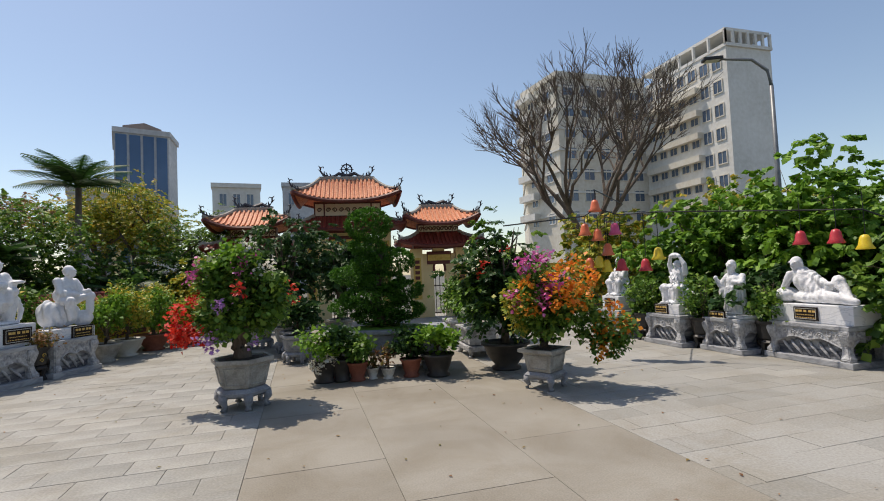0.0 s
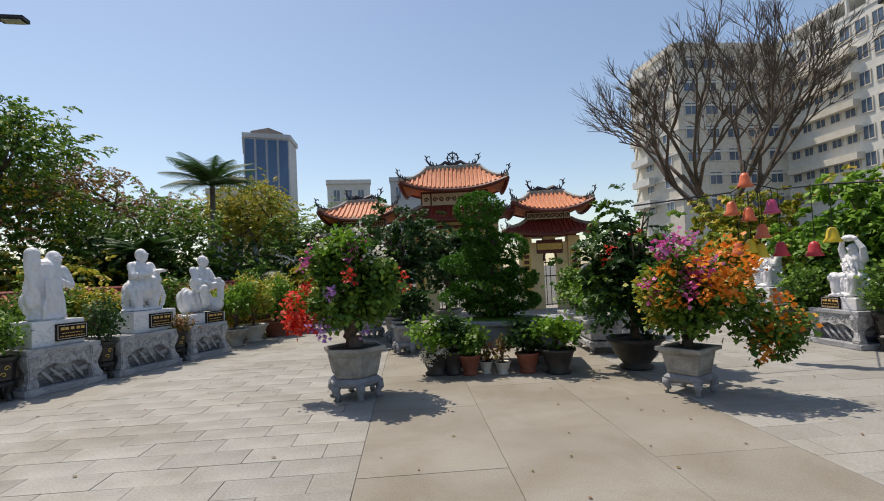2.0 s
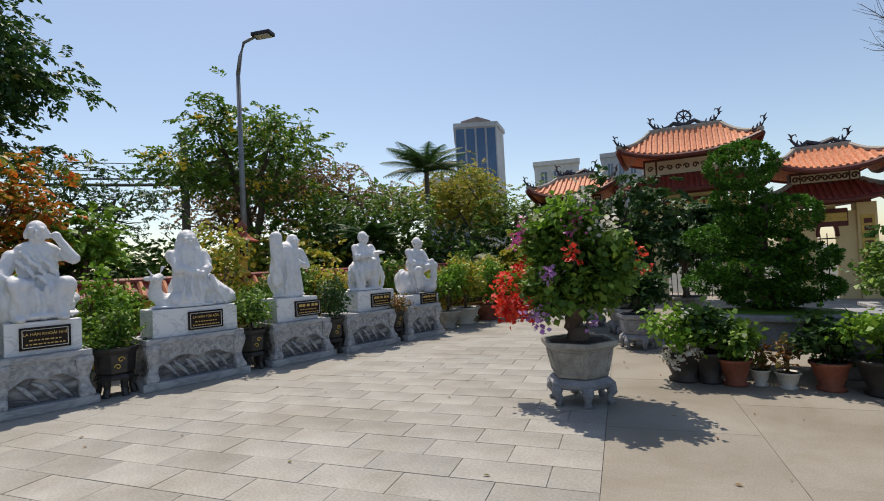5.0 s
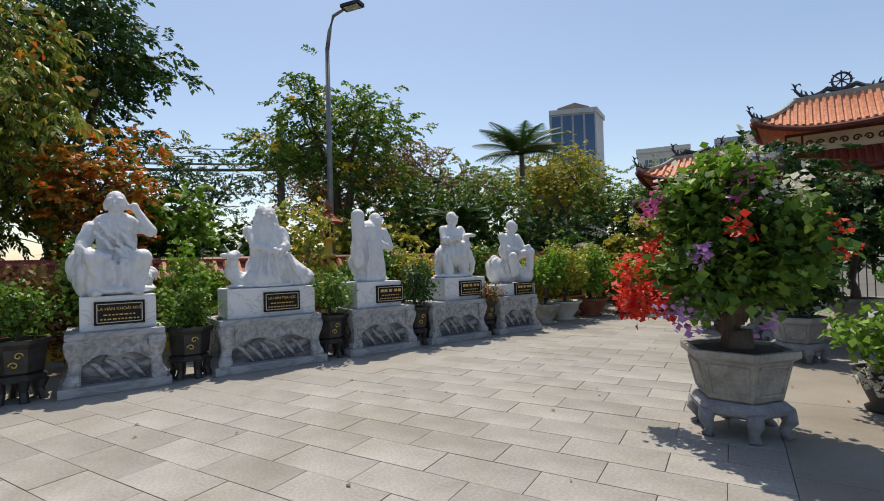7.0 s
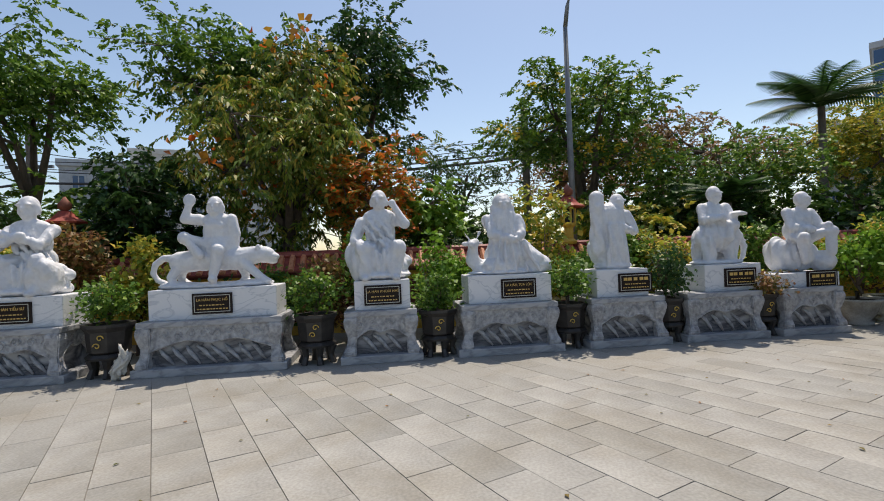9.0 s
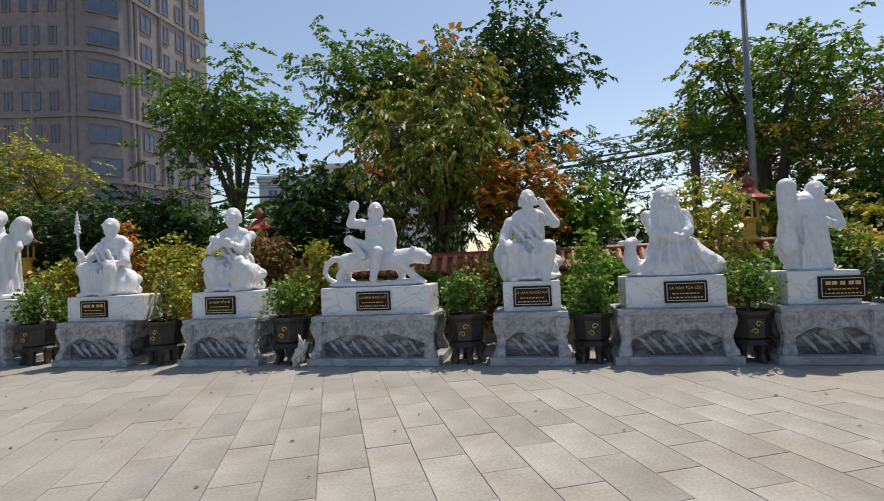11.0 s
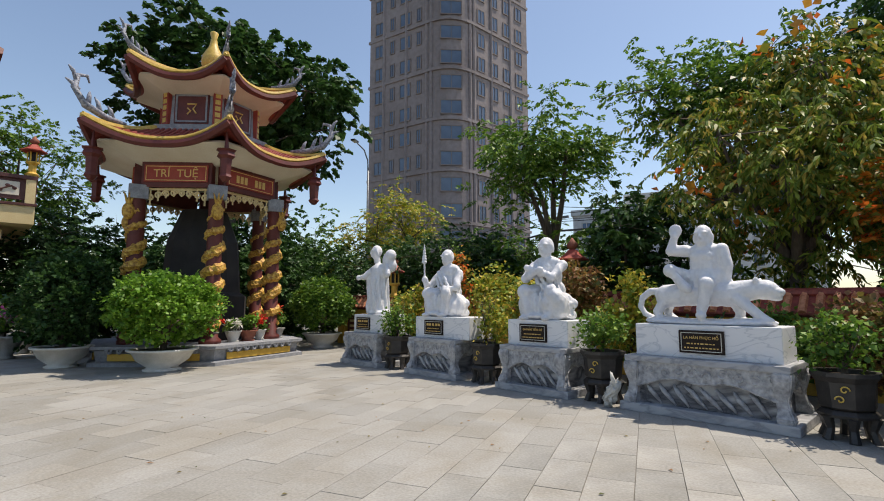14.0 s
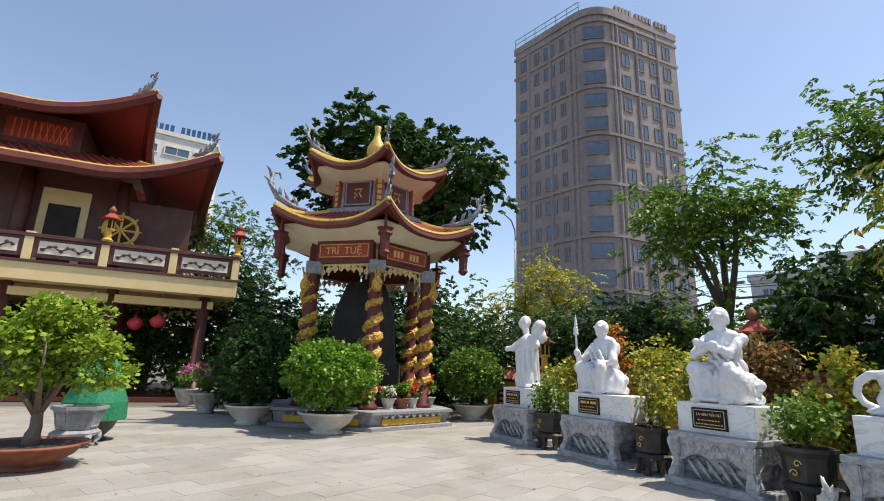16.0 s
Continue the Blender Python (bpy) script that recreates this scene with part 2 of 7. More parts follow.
def tube(bm, pts, radii, n=6):
    """A tapered tube along points."""
    pts = [Vector(p) for p in pts]
    if not isinstance(radii, (list, tuple)):
        radii = [radii] * len(pts)
    rings = []
    for i, p in enumerate(pts):
        d = (pts[min(i + 1, len(pts) - 1)] - pts[max(i - 1, 0)]).normalized()
        u = d.cross(Vector((0.31, 0.17, 0.93)) if abs(d.z) < 0.9 else Vector((1, 0, 0))).normalized()
        w = d.cross(u)
        rings.append([bm.verts.new(p + radii[i] * (u * math.cos(2 * math.pi * k / n) + w * math.sin(2 * math.pi * k / n))) for k in range(n)])
    for a, b in zip(rings, rings[1:]):
        for k in range(n):
            bm.faces.new((a[k], a[(k + 1) % n], b[(k + 1) % n], b[k]))
    bm.faces.new(list(reversed(rings[0])))
    bm.faces.new(rings[-1])
    return bm


def ball(bm, c, r, m=None, seg=10):
    mat = Matrix.Translation(c) @ (m or Matrix()) @ Matrix.Diagonal((r[0], r[1], r[2], 1))
    bmesh.ops.create_uvsphere(bm, u_segments=seg + 4, v_segments=seg, radius=1.0, matrix=mat)
    return bm


def letters(name, text, size, m, mat, parent, label=""):
    cu = bpy.data.curves.new(name, "FONT")
    cu.body, cu.size, cu.extrude = text, size, 0.004
    cu.align_x, cu.align_y = "CENTER", "CENTER"
    tmp = bpy.data.objects.new(name, cu)
    scene.collection.objects.link(tmp)
    bpy.context.view_layer.update()
    me = bpy.data.meshes.new_from_object(tmp.evaluated_get(bpy.context.evaluated_depsgraph_get()))
    bpy.data.objects.remove(tmp)
    me.materials.clear()
    ob = link_mesh(name, me, mat, parent, label)
    ob.matrix_basis = m
    return ob


def leaf_mesh(name, blobs, count, size, seed, clump=0.0, narrow=0.45, droop=0.0, shell=0.45, fuzz=0.09, spray=True):
    """Folded leaves strewn through ellipsoids, thicker towards their outside, gathered in clumps or along twig sprays."""
    r = np.random.default_rng(seed)
    bl = np.array(blobs, float)
    vol = (bl[:, 3] * bl[:, 4] * bl[:, 5]) ** 0.72
    per = 14 if clump else 1
    k = max(1, count // per)
    pick = r.choice(len(bl), k, p=vol / vol.sum())
    d = r.normal(size=(k, 3))
    d /= np.linalg.norm(d, axis=1)[:, None]
    rad = shell + (1 - shell) * r.random(k) ** 0.6
    rad *= 1 + fuzz * r.normal(size=k)
    c = bl[pick, :3] + d * rad[:, None] * bl[pick, 3:6]
    out = d.copy()
    if clump:
        c = np.repeat(c, per, 0) + r.normal(size=(k * per, 3)) * clump
        out = np.repeat(out, per, 0)
    n = len(c)
    ax = out * 0.7 + r.normal(size=(n, 3)) * 0.75
    if spray and clump >= 0.1:
        # leaflets in two rows along a twig that reaches outwards and droops
        way = out[::per] * np.array([1, 1, 0.5]) + r.normal(size=(k, 3)) * np.array([0.7, 0.7, 0.35])
        way[:, 2] -= droop * 0.5
        way /= np.linalg.norm(way, axis=1)[:, None]
        cross = np.cross(way, np.array([0, 0, 1.0]) + r.normal(size=(k, 3)) * 0.3)
        cross /= np.linalg.norm(cross, axis=1)[:, None] + 1e-6
        step = np.tile((np.arange(per) // 2 + 0.5) / (per / 2), k)
        flank = np.tile(np.where(np.arange(per) % 2, 1.0, -1.0), k)
        wy, cr = np.repeat(way, per, 0), np.repeat(cross, per, 0)
        reach = clump * 2.4
        c = np.repeat(c[::per] - r.normal(size=(k, 3)) * clump * 0.3, per, 0) + wy * (step * reach)[:, None]
        c[:, 2] -= step ** 2 * reach * (0.25 + 0.3 * droop)
        ax = wy * 0.75 + cr * flank[:, None] * 0.85 + r.normal(size=(n, 3)) * 0.22
        ax[:, 2] -= 0.15 + 0.4 * droop
    ax[:, 2] -= droop
    ax /= np.linalg.norm(ax, axis=1)[:, None]
    side = np.cross(ax, r.normal(size=(n, 3)))
    up = np.array([0, 0, 1.0]) + r.normal(size=(n, 3)) * 0.45
    side = np.cross(ax, up)
    side /= np.linalg.norm(side, axis=1)[:, None] + 1e-6
    nor = np.cross(side, ax)
    L = (size * (0.6 + 0.8 * r.random(n)))[:, None]
    W = L * narrow
    v = np.empty((n, 4, 3))
    v[:, 0] = c
    v[:, 1] = c + ax * L * 0.5 + side * W + nor * L * 0.10
    v[:, 2] = c + ax * L - nor * L * 0.12
    v[:, 3] = c + ax * L * 0.5 - side * W + nor * L * 0.10
    return quads(name, v.reshape(-1, 3), n)


def quads(name, v, n):
    me = bpy.data.meshes.new(name)
    me.vertices.add(4 * n)
    me.vertices.foreach_set("co", np.ascontiguousarray(v, np.float32).ravel())
    me.loops.add(4 * n)
    me.loops.foreach_set("vertex_index", np.arange(4 * n, dtype=np.int32))
    me.polygons.add(n)
    me.polygons.foreach_set("loop_start", np.arange(0, 4 * n, 4, dtype=np.int32))
    me.update(calc_edges=True)
    return me


def limb_set(bm, foot, height, radius, spread, limbs, seed, lean=(0, 0), fork=0.4, twigs=3):
    """A tapered trunk with limbs and side branches. Returns the limb ends."""
    r = random.Random(seed)
    x, y, z = foot
    top = Vector((x + lean[0], y + lean[1], z + height * fork))
    mid = Vector((x + lean[0] * 0.4 + r.uniform(-0.1, 0.1), y + lean[1] * 0.4, z + height * fork * 0.5))
    tube(bm, [(x, y, z - 0.05), (x, y, z + 0.15), mid, top], [radius * 1.5, radius * 1.1, radius * 0.9, radius * 0.8], 8)
    ends = []
    for i in range(limbs):
        a = 2 * math.pi * (i + r.uniform(-0.3, 0.3)) / limbs
        h = height * r.uniform(0.72, 1.0)
        e = Vector((top.x + spread * math.cos(a) * r.uniform(0.5, 1), top.y + spread * math.sin(a) * r.uniform(0.5, 1), z + h))
        m1 = top.lerp(e, 0.45) + Vector((r.uniform(-0.2, 0.2), r.uniform(-0.2, 0.2), r.uniform(-0.1, 0.25))) * spread * 0.4
        tube(bm, [top - Vector((0, 0, radius)), m1, e], [radius * 0.62, radius * 0.36, radius * 0.1], 6)
        ends.append(e)
        for _ in range(twigs):
            s = m1.lerp(e, r.uniform(0, 0.7))
            t = s + Vector((r.uniform(-1, 1), r.uniform(-1, 1), r.uniform(0.1, 1))) * spread * 0.45
            tube(bm, [s, s.lerp(t, 0.5) + Vector((0, 0, 0.05)), t], [radius * 0.25, radius * 0.15, radius * 0.05], 5)
            ends.append(t)
    return ends


def plant(name, foot, trunk, crowns, label, category="plant", group="", flowers=(), bark="bark", seed=1):
    """trunk: (height, radius, spread, limbs, fork); crowns: (material, blobs, count, leaf size, clump, narrow, droop)."""
    ob = thing(name, Matrix.Translation(foot), label, category, group)
    if trunk:
        bm = bmesh.new()
        limb_set(bm, (0, 0, 0), trunk[0], trunk[1], trunk[2], trunk[3], seed, fork=trunk[4])
        part("trunk", bm, bark, ob, smooth=True)
    for i, (mat, blobs, count, size, clump, narrow, droop, *rest) in enumerate(crowns):
        link_mesh("crown" if trunk else "foliage", leaf_mesh("leaves", blobs, count, size, seed * 31 + i, clump, narrow, droop, *((0.8, rest[0]) if rest else ())), mat, ob)
    for i, (mat, blobs, count, size) in enumerate(flowers):
        link_mesh("blossom", leaf_mesh("blossom", blobs, count, size, seed * 57 + i, size * 0.9, 0.5, 0, 0.8, 0.12, False), mat, ob)
    return ob


def puffs(c, r, n, seed, size=0.5):
    """n smaller ellipsoids on and in a large one: an uneven outline."""
    q = random.Random(seed)
    out = []
    for _ in range(n):
        d = Vector((q.gauss(0, 1), q.gauss(0, 1), q.gauss(0, 1))).normalized() * q.uniform(0.45, 0.8)
        s = q.uniform(0.7, 1.2) * size
        out.append((c[0] + d.x * r[0], c[1] + d.y * r[1], c[2] + d.z * r[2], r[0] * s, r[1] * s, r[2] * s * 0.8))
    return out


def crown_tree(name, foot, height, radius, fork, centre, radii, mat, count, size, clump, narrow, droop, label, group, seed, pads=17, pad=0.40, flat=0.62, flowers=()):
    """A forked trunk whose limbs each carry flattened pads of foliage, with gaps between them."""
    q = random.Random(seed)
    ob = thing(name, Matrix.Translation(foot), label, "tree", group)
    spots = []
    for _ in range(400):
        d = Vector((q.gauss(0, 1), q.gauss(0, 1), q.gauss(0, 1))).normalized() * q.uniform(0.25, 0.92)
        if all((d - e).length > 0.36 for e in spots):
            spots.append(d)
        if len(spots) == pads:
            break
    bm = bmesh.new()
    top = Vector((q.uniform(-0.12, 0.12) * radii[0], q.uniform(-0.12, 0.12) * radii[1], max(0.5, min(height * fork, centre - radii[2] * 0.55))))
    bend = top * 0.5 + Vector((q.uniform(-0.1, 0.1), q.uniform(-0.1, 0.1), 0))
    tube(bm, [(0, 0, -0.05), (0, 0, 0.15), bend, top], [radius * 1.5, radius * 1.15, radius * 0.95, radius * 0.85], 8)
    heads = []
    for k in range(4):
        a = 2 * math.pi * (k + q.uniform(-0.3, 0.3)) / 4
        e = Vector((radii[0] * 0.38 * math.cos(a), radii[1] * 0.38 * math.sin(a), centre + radii[2] * q.uniform(-0.3, 0.25)))
        m1 = top.lerp(e, 0.5) + Vector((q.uniform(-1, 1), q.uniform(-1, 1), 0)) * radii[0] * 0.07
        tube(bm, [top - Vector((0, 0, radius)), m1, e], [radius * 0.7, radius * 0.5, radius * 0.32], 7)
        heads += [m1, e]
    blobs = []
    for d in spots:
        p = Vector((d.x * radii[0], d.y * radii[1], centre + d.z * radii[2]))
        h = min(heads, key=lambda v: (v - p).length)
        tube(bm, [h, h.lerp(p, 0.5) + Vector((0, 0, -0.06 * radii[2])), p], [radius * 0.34, radius * 0.2, radius * 0.07], 5)
        w = q.uniform(0.75, 1.2) * pad
        blobs.append((p.x, p.y, p.z, radii[0] * w, radii[1] * w, radii[2] * w * flat))
        for _ in range(3):
            o = Vector((q.gauss(0, 1) * radii[0], q.gauss(0, 1) * radii[1], q.gauss(0, 0.6) * radii[2])) * w * 0.75
            tube(bm, [p, p + o * 0.6 + Vector((0, 0, 0.04)), p + o], [radius * 0.09, radius * 0.06, radius * 0.02], 4)
            v = q.uniform(0.35, 0.6)
            blobs.append((p.x + o.x, p.y + o.y, p.z + o.z, radii[0] * w * v, radii[1] * w * v, radii[2] * w * v * flat))
    part("trunk", bm, "bark", ob, smooth=True)
    link_mesh("crown", leaf_mesh("leaves", blobs, count, size, seed * 31, clump, narrow, droop), mat, ob)
    for i, (fmat, fb, n, fs) in enumerate(flowers):
        link_mesh("blossom", leaf_mesh("blossom", [blobs[j] for j in range(fb, len(blobs), 5)], n, fs, seed * 57 + i, fs * 0.9, 0.5, 0, 0.85, 0.1, False), fmat, ob)
    return ob


# ---- ground ----
bm = bmesh.new()
bmesh.ops.create_grid(bm, x_segments=4, y_segments=4, size=1500)
g = tagged(part("ground", bm, "ground"), "grey dusty city ground reaching the horizon", "ground", kind="structure")
g.location.z = -0.02

# ---- boundary wall behind the left row ----
def boundary_wall(y0, y1, x):
    ob = thing("wall_west", Matrix.Translation((x, 0, 0)), "low ochre garden wall with brown panels and red tiled coping", "wall", kind="structure")
    bm = bmesh.new()
    box(bm, -0.1, y0, 0, 0.1, y1, 1.12)
    part("wall_body", bm, "yellow", ob)
    y = y0
    while y < y1 - 1:
        bm = bmesh.new()
        box(bm, -0.16, y - 0.14, 0, 0.16, y + 0.14, 1.3, 0.01)
        part("pier", bm, "yellow", ob)
        bm = bmesh.new()
        box(bm, 0.101, y + 0.4, 0.25, 0.125, y + 2.0, 0.95, 0.008)
        part("panel", bm, "maroon", ob)
        for k in range(3):
            bm = bmesh.new()
            box(bm, 0.126, y + 0.55, 0.4 + 0.16 * k, 0.14, y + 1.85, 0.47 + 0.16 * k)
            part("panel_bar", bm, "cream", ob)
        y += 2.4
    bm = bmesh.new()
    box(bm, -0.2, y0, 1.12, 0.2, y1, 1.2, 0.01)
    part("cornice", bm, "maroon", ob)
    for side in (-1, 1):
        bm = bmesh.new()
        for f in [((side * 0.30, 1.2), (0, 1.48))]:
            a, b = f
            vs = [bm.verts.new(p) for p in ((a[0], y0, a[1]), (a[0], y1, a[1]), (b[0], y1, b[1]), (b[0], y0, b[1]), (a[0], y0, a[1] - 0.03), (a[0], y1, a[1] - 0.03), (b[0], y1, b[1] - 0.04), (b[0], y0, b[1] - 0.04))]
            for q in ((0, 1, 2, 3), (7, 6, 5, 4), (0, 4, 5, 1), (3, 2, 6, 7), (0, 3, 7, 4), (1, 5, 6, 2)):
                bm.faces.new([vs[i] for i in q])
        part("coping", bm, "red_tile", ob)
    rib = bpy.data.meshes.new("coping_tile")
    bm = bmesh.new()
    tube(bm, [(0.31, 0, 1.205), (0.0, 0, 1.50)], 0.055, 6)
    bm.to_mesh(rib)
    bm.free()
    rib.materials.append(M["roof_tile"])
    k, y = 0, y0 + 0.1
    while y < y1:
        if k < 140:
            t = new("coping_tile", rib)
            t.parent = ob
            t.location.y = y
        y += 0.2
        k += 1
    bm = bmesh.new()
    tube(bm, [(0, y0, 1.5), (0, y1, 1.5)], 0.07, 8)
    part("ridge", bm, "red_tile", ob)


boundary_wall(-12.0, 15.0, -11.5)


def wall_lantern(x, y, z, s=1.0):
    ob = thing("wall_lantern", pose(x, y, z), "small yellow pagoda lantern with a red tiled roof", "lantern", "lanterns on the wall")
    bm = bmesh.new()
    lathe(bm, [(0.16 * s, 0), (0.18 * s, 0.05 * s), (0.10 * s, 0.12 * s), (0.10 * s, 0.34 * s), (0.17 * s, 0.40 * s), (0.17 * s, 0.44 * s)], 8)
    part("pedestal", bm, "yellow", ob)
    bm = bmesh.new()
    for k in range(6):
        a = k * math.pi / 3
        tube(bm, [(0.14 * s * math.cos(a), 0.14 * s * math.sin(a), 0.44 * s), (0.14 * s * math.cos(a), 0.14 * s * math.sin(a), 0.74 * s)], 0.022 * s, 5)
    part("posts", bm, "yellow", ob)
    # solid core, near-black in place of the shaded hollow behind the posts
    bm = bmesh.new()
    lathe(bm, [(0.105 * s, 0.44 * s), (0.105 * s, 0.74 * s)], 6)
    part("light_box", bm, "shade_black", ob)
    bm = bmesh.new()
    lathe(bm, [(0.34 * s, 0.76 * s), (0.35 * s, 0.79 * s), (0.22 * s, 0.86 * s), (0.12 * s, 0.97 * s), (0.10 * s, 1.0 * s)], 6)
    part("roof", bm, "red", ob)
    bm = bmesh.new()
    lathe(bm, [(0.05 * s, 1.0 * s), (0.11 * s, 1.05 * s), (0.12 * s, 1.13 * s), (0.06 * s, 1.2 * s), (0.015 * s, 1.27 * s)], 10)
    part("finial", bm, "terracotta", ob, smooth=True)
    return ob


for y in (-9.3, -3.25, 6.1):
    wall_lantern(-11.5, y, 1.5, 0.95)


# ---- statues on pedestals ----
def swirl(bm, c, r, turns, flip, thick):
    pts = []
    for i in range(15):
        a = turns * 2 * math.pi * i / 14
        q = r * (1 - 0.75 * i / 14)
        pts.append((c[0], c[1] + flip * q * math.cos(a), c[2] + q * math.sin(a)))
    tube(bm, pts, thick, 5)


def pedestal(ob, w, d=0.98, seed=0):
    """Grey marble table base, its front on local x = 0."""
    r = random.Random(seed)
    h = w / 2
    bm = bmesh.new()
    box(bm, -d, -h, 0, 0, h, 0.105, 0.012)
    part("plinth", bm, "grey_marble", ob)
    bm = bmesh.new()
    box(bm, -d + 0.15, -h + 0.19, 0.10, -0.15, h - 0.19, 0.60)
    part("panel", bm, "stone_panel", ob, "dark streaked marble panel")
    # aprons with scalloped lower edge, front and both ends
    def apron(length, m):
        bm = bmesh.new()
        n = 24
        a, b = [], []
        for i in range(n + 1):
            y = -length / 2 + length * i / n
            u = abs(2 * i / n - 1)
            z = 0.41 - 0.16 * max(0, (u - 0.55) / 0.45) ** 1.6 - 0.02 * math.cos(u * 9)
            a.append((y, z))
        for x in (-0.02, 0.05):
            row = [(bm.verts.new((x, y, z)), bm.verts.new((x, y, 0.615))) for y, z in a]
            b.append(row)
        for i in range(n):
            for row, flip in ((b[0], False), (b[1], True)):
                q = [row[i][0], row[i + 1][0], row[i + 1][1], row[i][1]]
                bm.faces.new(q if flip else q[::-1])
            bm.faces.new((b[0][i][0], b[0][i + 1][0], b[1][i + 1][0], b[1][i][0]))
        k = max(4, int(length / 0.16))
        for i in range(k):
            y = -length / 2 + length * (i + 0.5) / k
            swirl(bm, (0.052, y, 0.515 + 0.02 * math.sin(i * 2.3)), 0.062, 1.3, -1 if i % 2 else 1, 0.011)
        tube(bm, [(0.052, y, z + 0.018) for y, z in a], 0.012, 5)
        bmesh.ops.transform(bm, matrix=m, verts=bm.verts)
        part("apron", bm, "grey_carved", ob)
    apron(w - 0.30, pose(-0.13, 0, 0))
    apron(d - 0.30, pose(-d / 2, h - 0.17, 0, 0, 0, 90))
    apron(d - 0.30, pose(-d / 2, -h + 0.17, 0, 0, 0, -90))
    for sx in (-1, 1):
        for sy in (-1, 1):
            bm = bmesh.new()
            cx, cy = (-0.13 if sx > 0 else -d + 0.13), sy * (h - 0.16)
            for off, z, q in ((0, 0, 0),):
                prof = [(0.075, 0.10, 0.035), (0.085, 0.15, 0.035), (0.060, 0.24, 0.015), (0.060, 0.34, 0.0), (0.082, 0.46, 0.012), (0.092, 0.55, 0.02), (0.085, 0.62, 0.01)]
                rings = []
                for rad, zz, push in prof:
                    rings.append([bm.verts.new((cx + sx * push + rad * a, cy + sy * push + rad * b, zz)) for a, b in ((-1, -1), (1, -1), (1, 1), (-1, 1))])
                for p, n2 in zip(rings, rings[1:]):
                    for i in range(4):
                        bm.faces.new((p[i], p[(i + 1) % 4], n2[(i + 1) % 4], n2[i]))
                bm.faces.new(rings[-1])
            bmesh.ops.bevel(bm, geom=bm.edges[:], offset=0.014, segments=2, affect="EDGES")
            part("leg", bm, "grey_carved", ob)
    # carved waves over the panel
    bm = bmesh.new()
    k = max(2, int((w - 0.45) / 0.17))
    for i in range(k):
        y = -h + 0.30 + (w - 0.60) * (i + 0.5) / k
        s = r.uniform(0.7, 1.1)
        tube(bm, [(-0.145, y - 0.11 * s, 0.36), (-0.125, y - 0.03, 0.29 + r.uniform(-0.02, 0.02)), (-0.13, y + 0.05 * s, 0.20), (-0.145, y + 0.12 * s, 0.12)], [0.015, 0.03, 0.026, 0.01], 6)
    tagged(part("carving", bm, "grey_carved", ob, smooth=True), kind="stuff")
    bm = bmesh.new()
    box(bm, -d + 0.05, -h + 0.06, 0.615, -0.05, h - 0.06, 0.69, 0.014)
    part("top_slab", bm, "grey_marble", ob)


def block(ob, y0, y1, z0, z1, x0, x1):
    bm = bmesh.new()
    box(bm, x0, y0, z0, x1, y1, z1, 0.014)
    return part("marble_block", bm, "white_marble", ob, "white veined marble block")


def plaque(ob, text, y, z, x, w=0.50, h=0.27):
    bm = bmesh.new()
    box(bm, x, y - w / 2, z - h / 2, x + 0.03, y + w / 2, z + h / 2, 0.005)
    p = part("plaque", bm, "plaque", ob, "dark plaque with gilt lettering")
    bm = bmesh.new()
    t = 0.008
    a, b = w / 2 - 0.025, h / 2 - 0.025
    for q in ((-a, -b, a, -b + t), (-a, b - t, a, b), (-a, -b, -a + t, b), (a - t, -b, a, b)):
        box(bm, x + 0.030, y + q[0], z + q[1], x + 0.033, y + q[2], z + q[3])
    part("border", bm, "white_pot", p)
    m = pose(x + 0.032, y, z + h * 0.18, 90, 0, 90)
    if text:
        tagged(letters("inscription", text, 0.047, m, "gold_text", p), kind="stuff")
    else:
        bm = bmesh.new()
        for i, q in enumerate((-0.15, -0.085, 0.0, 0.09, 0.16)):
            box(bm, x + 0.03, y + q - 0.028, z + h * 0.11, x + 0.034, y + q + 0.026, z + h * 0.27)
        tagged(part("inscription", bm, "gold_text", p), kind="stuff")
    bm = bmesh.new()
    for row, half in ((-0.02, 0.16), (-0.07, 0.19)):
        q = -half
        while q < half:
            s = 0.035 if int(q * 100) % 2 else 0.05
            box(bm, x + 0.03, y + q, z + row - 0.007, x + 0.033, y + q + s - 0.014, z + row + 0.007)
            q += s
    tagged(part("small_lettering", bm, "gold_text", p), kind="stuff")


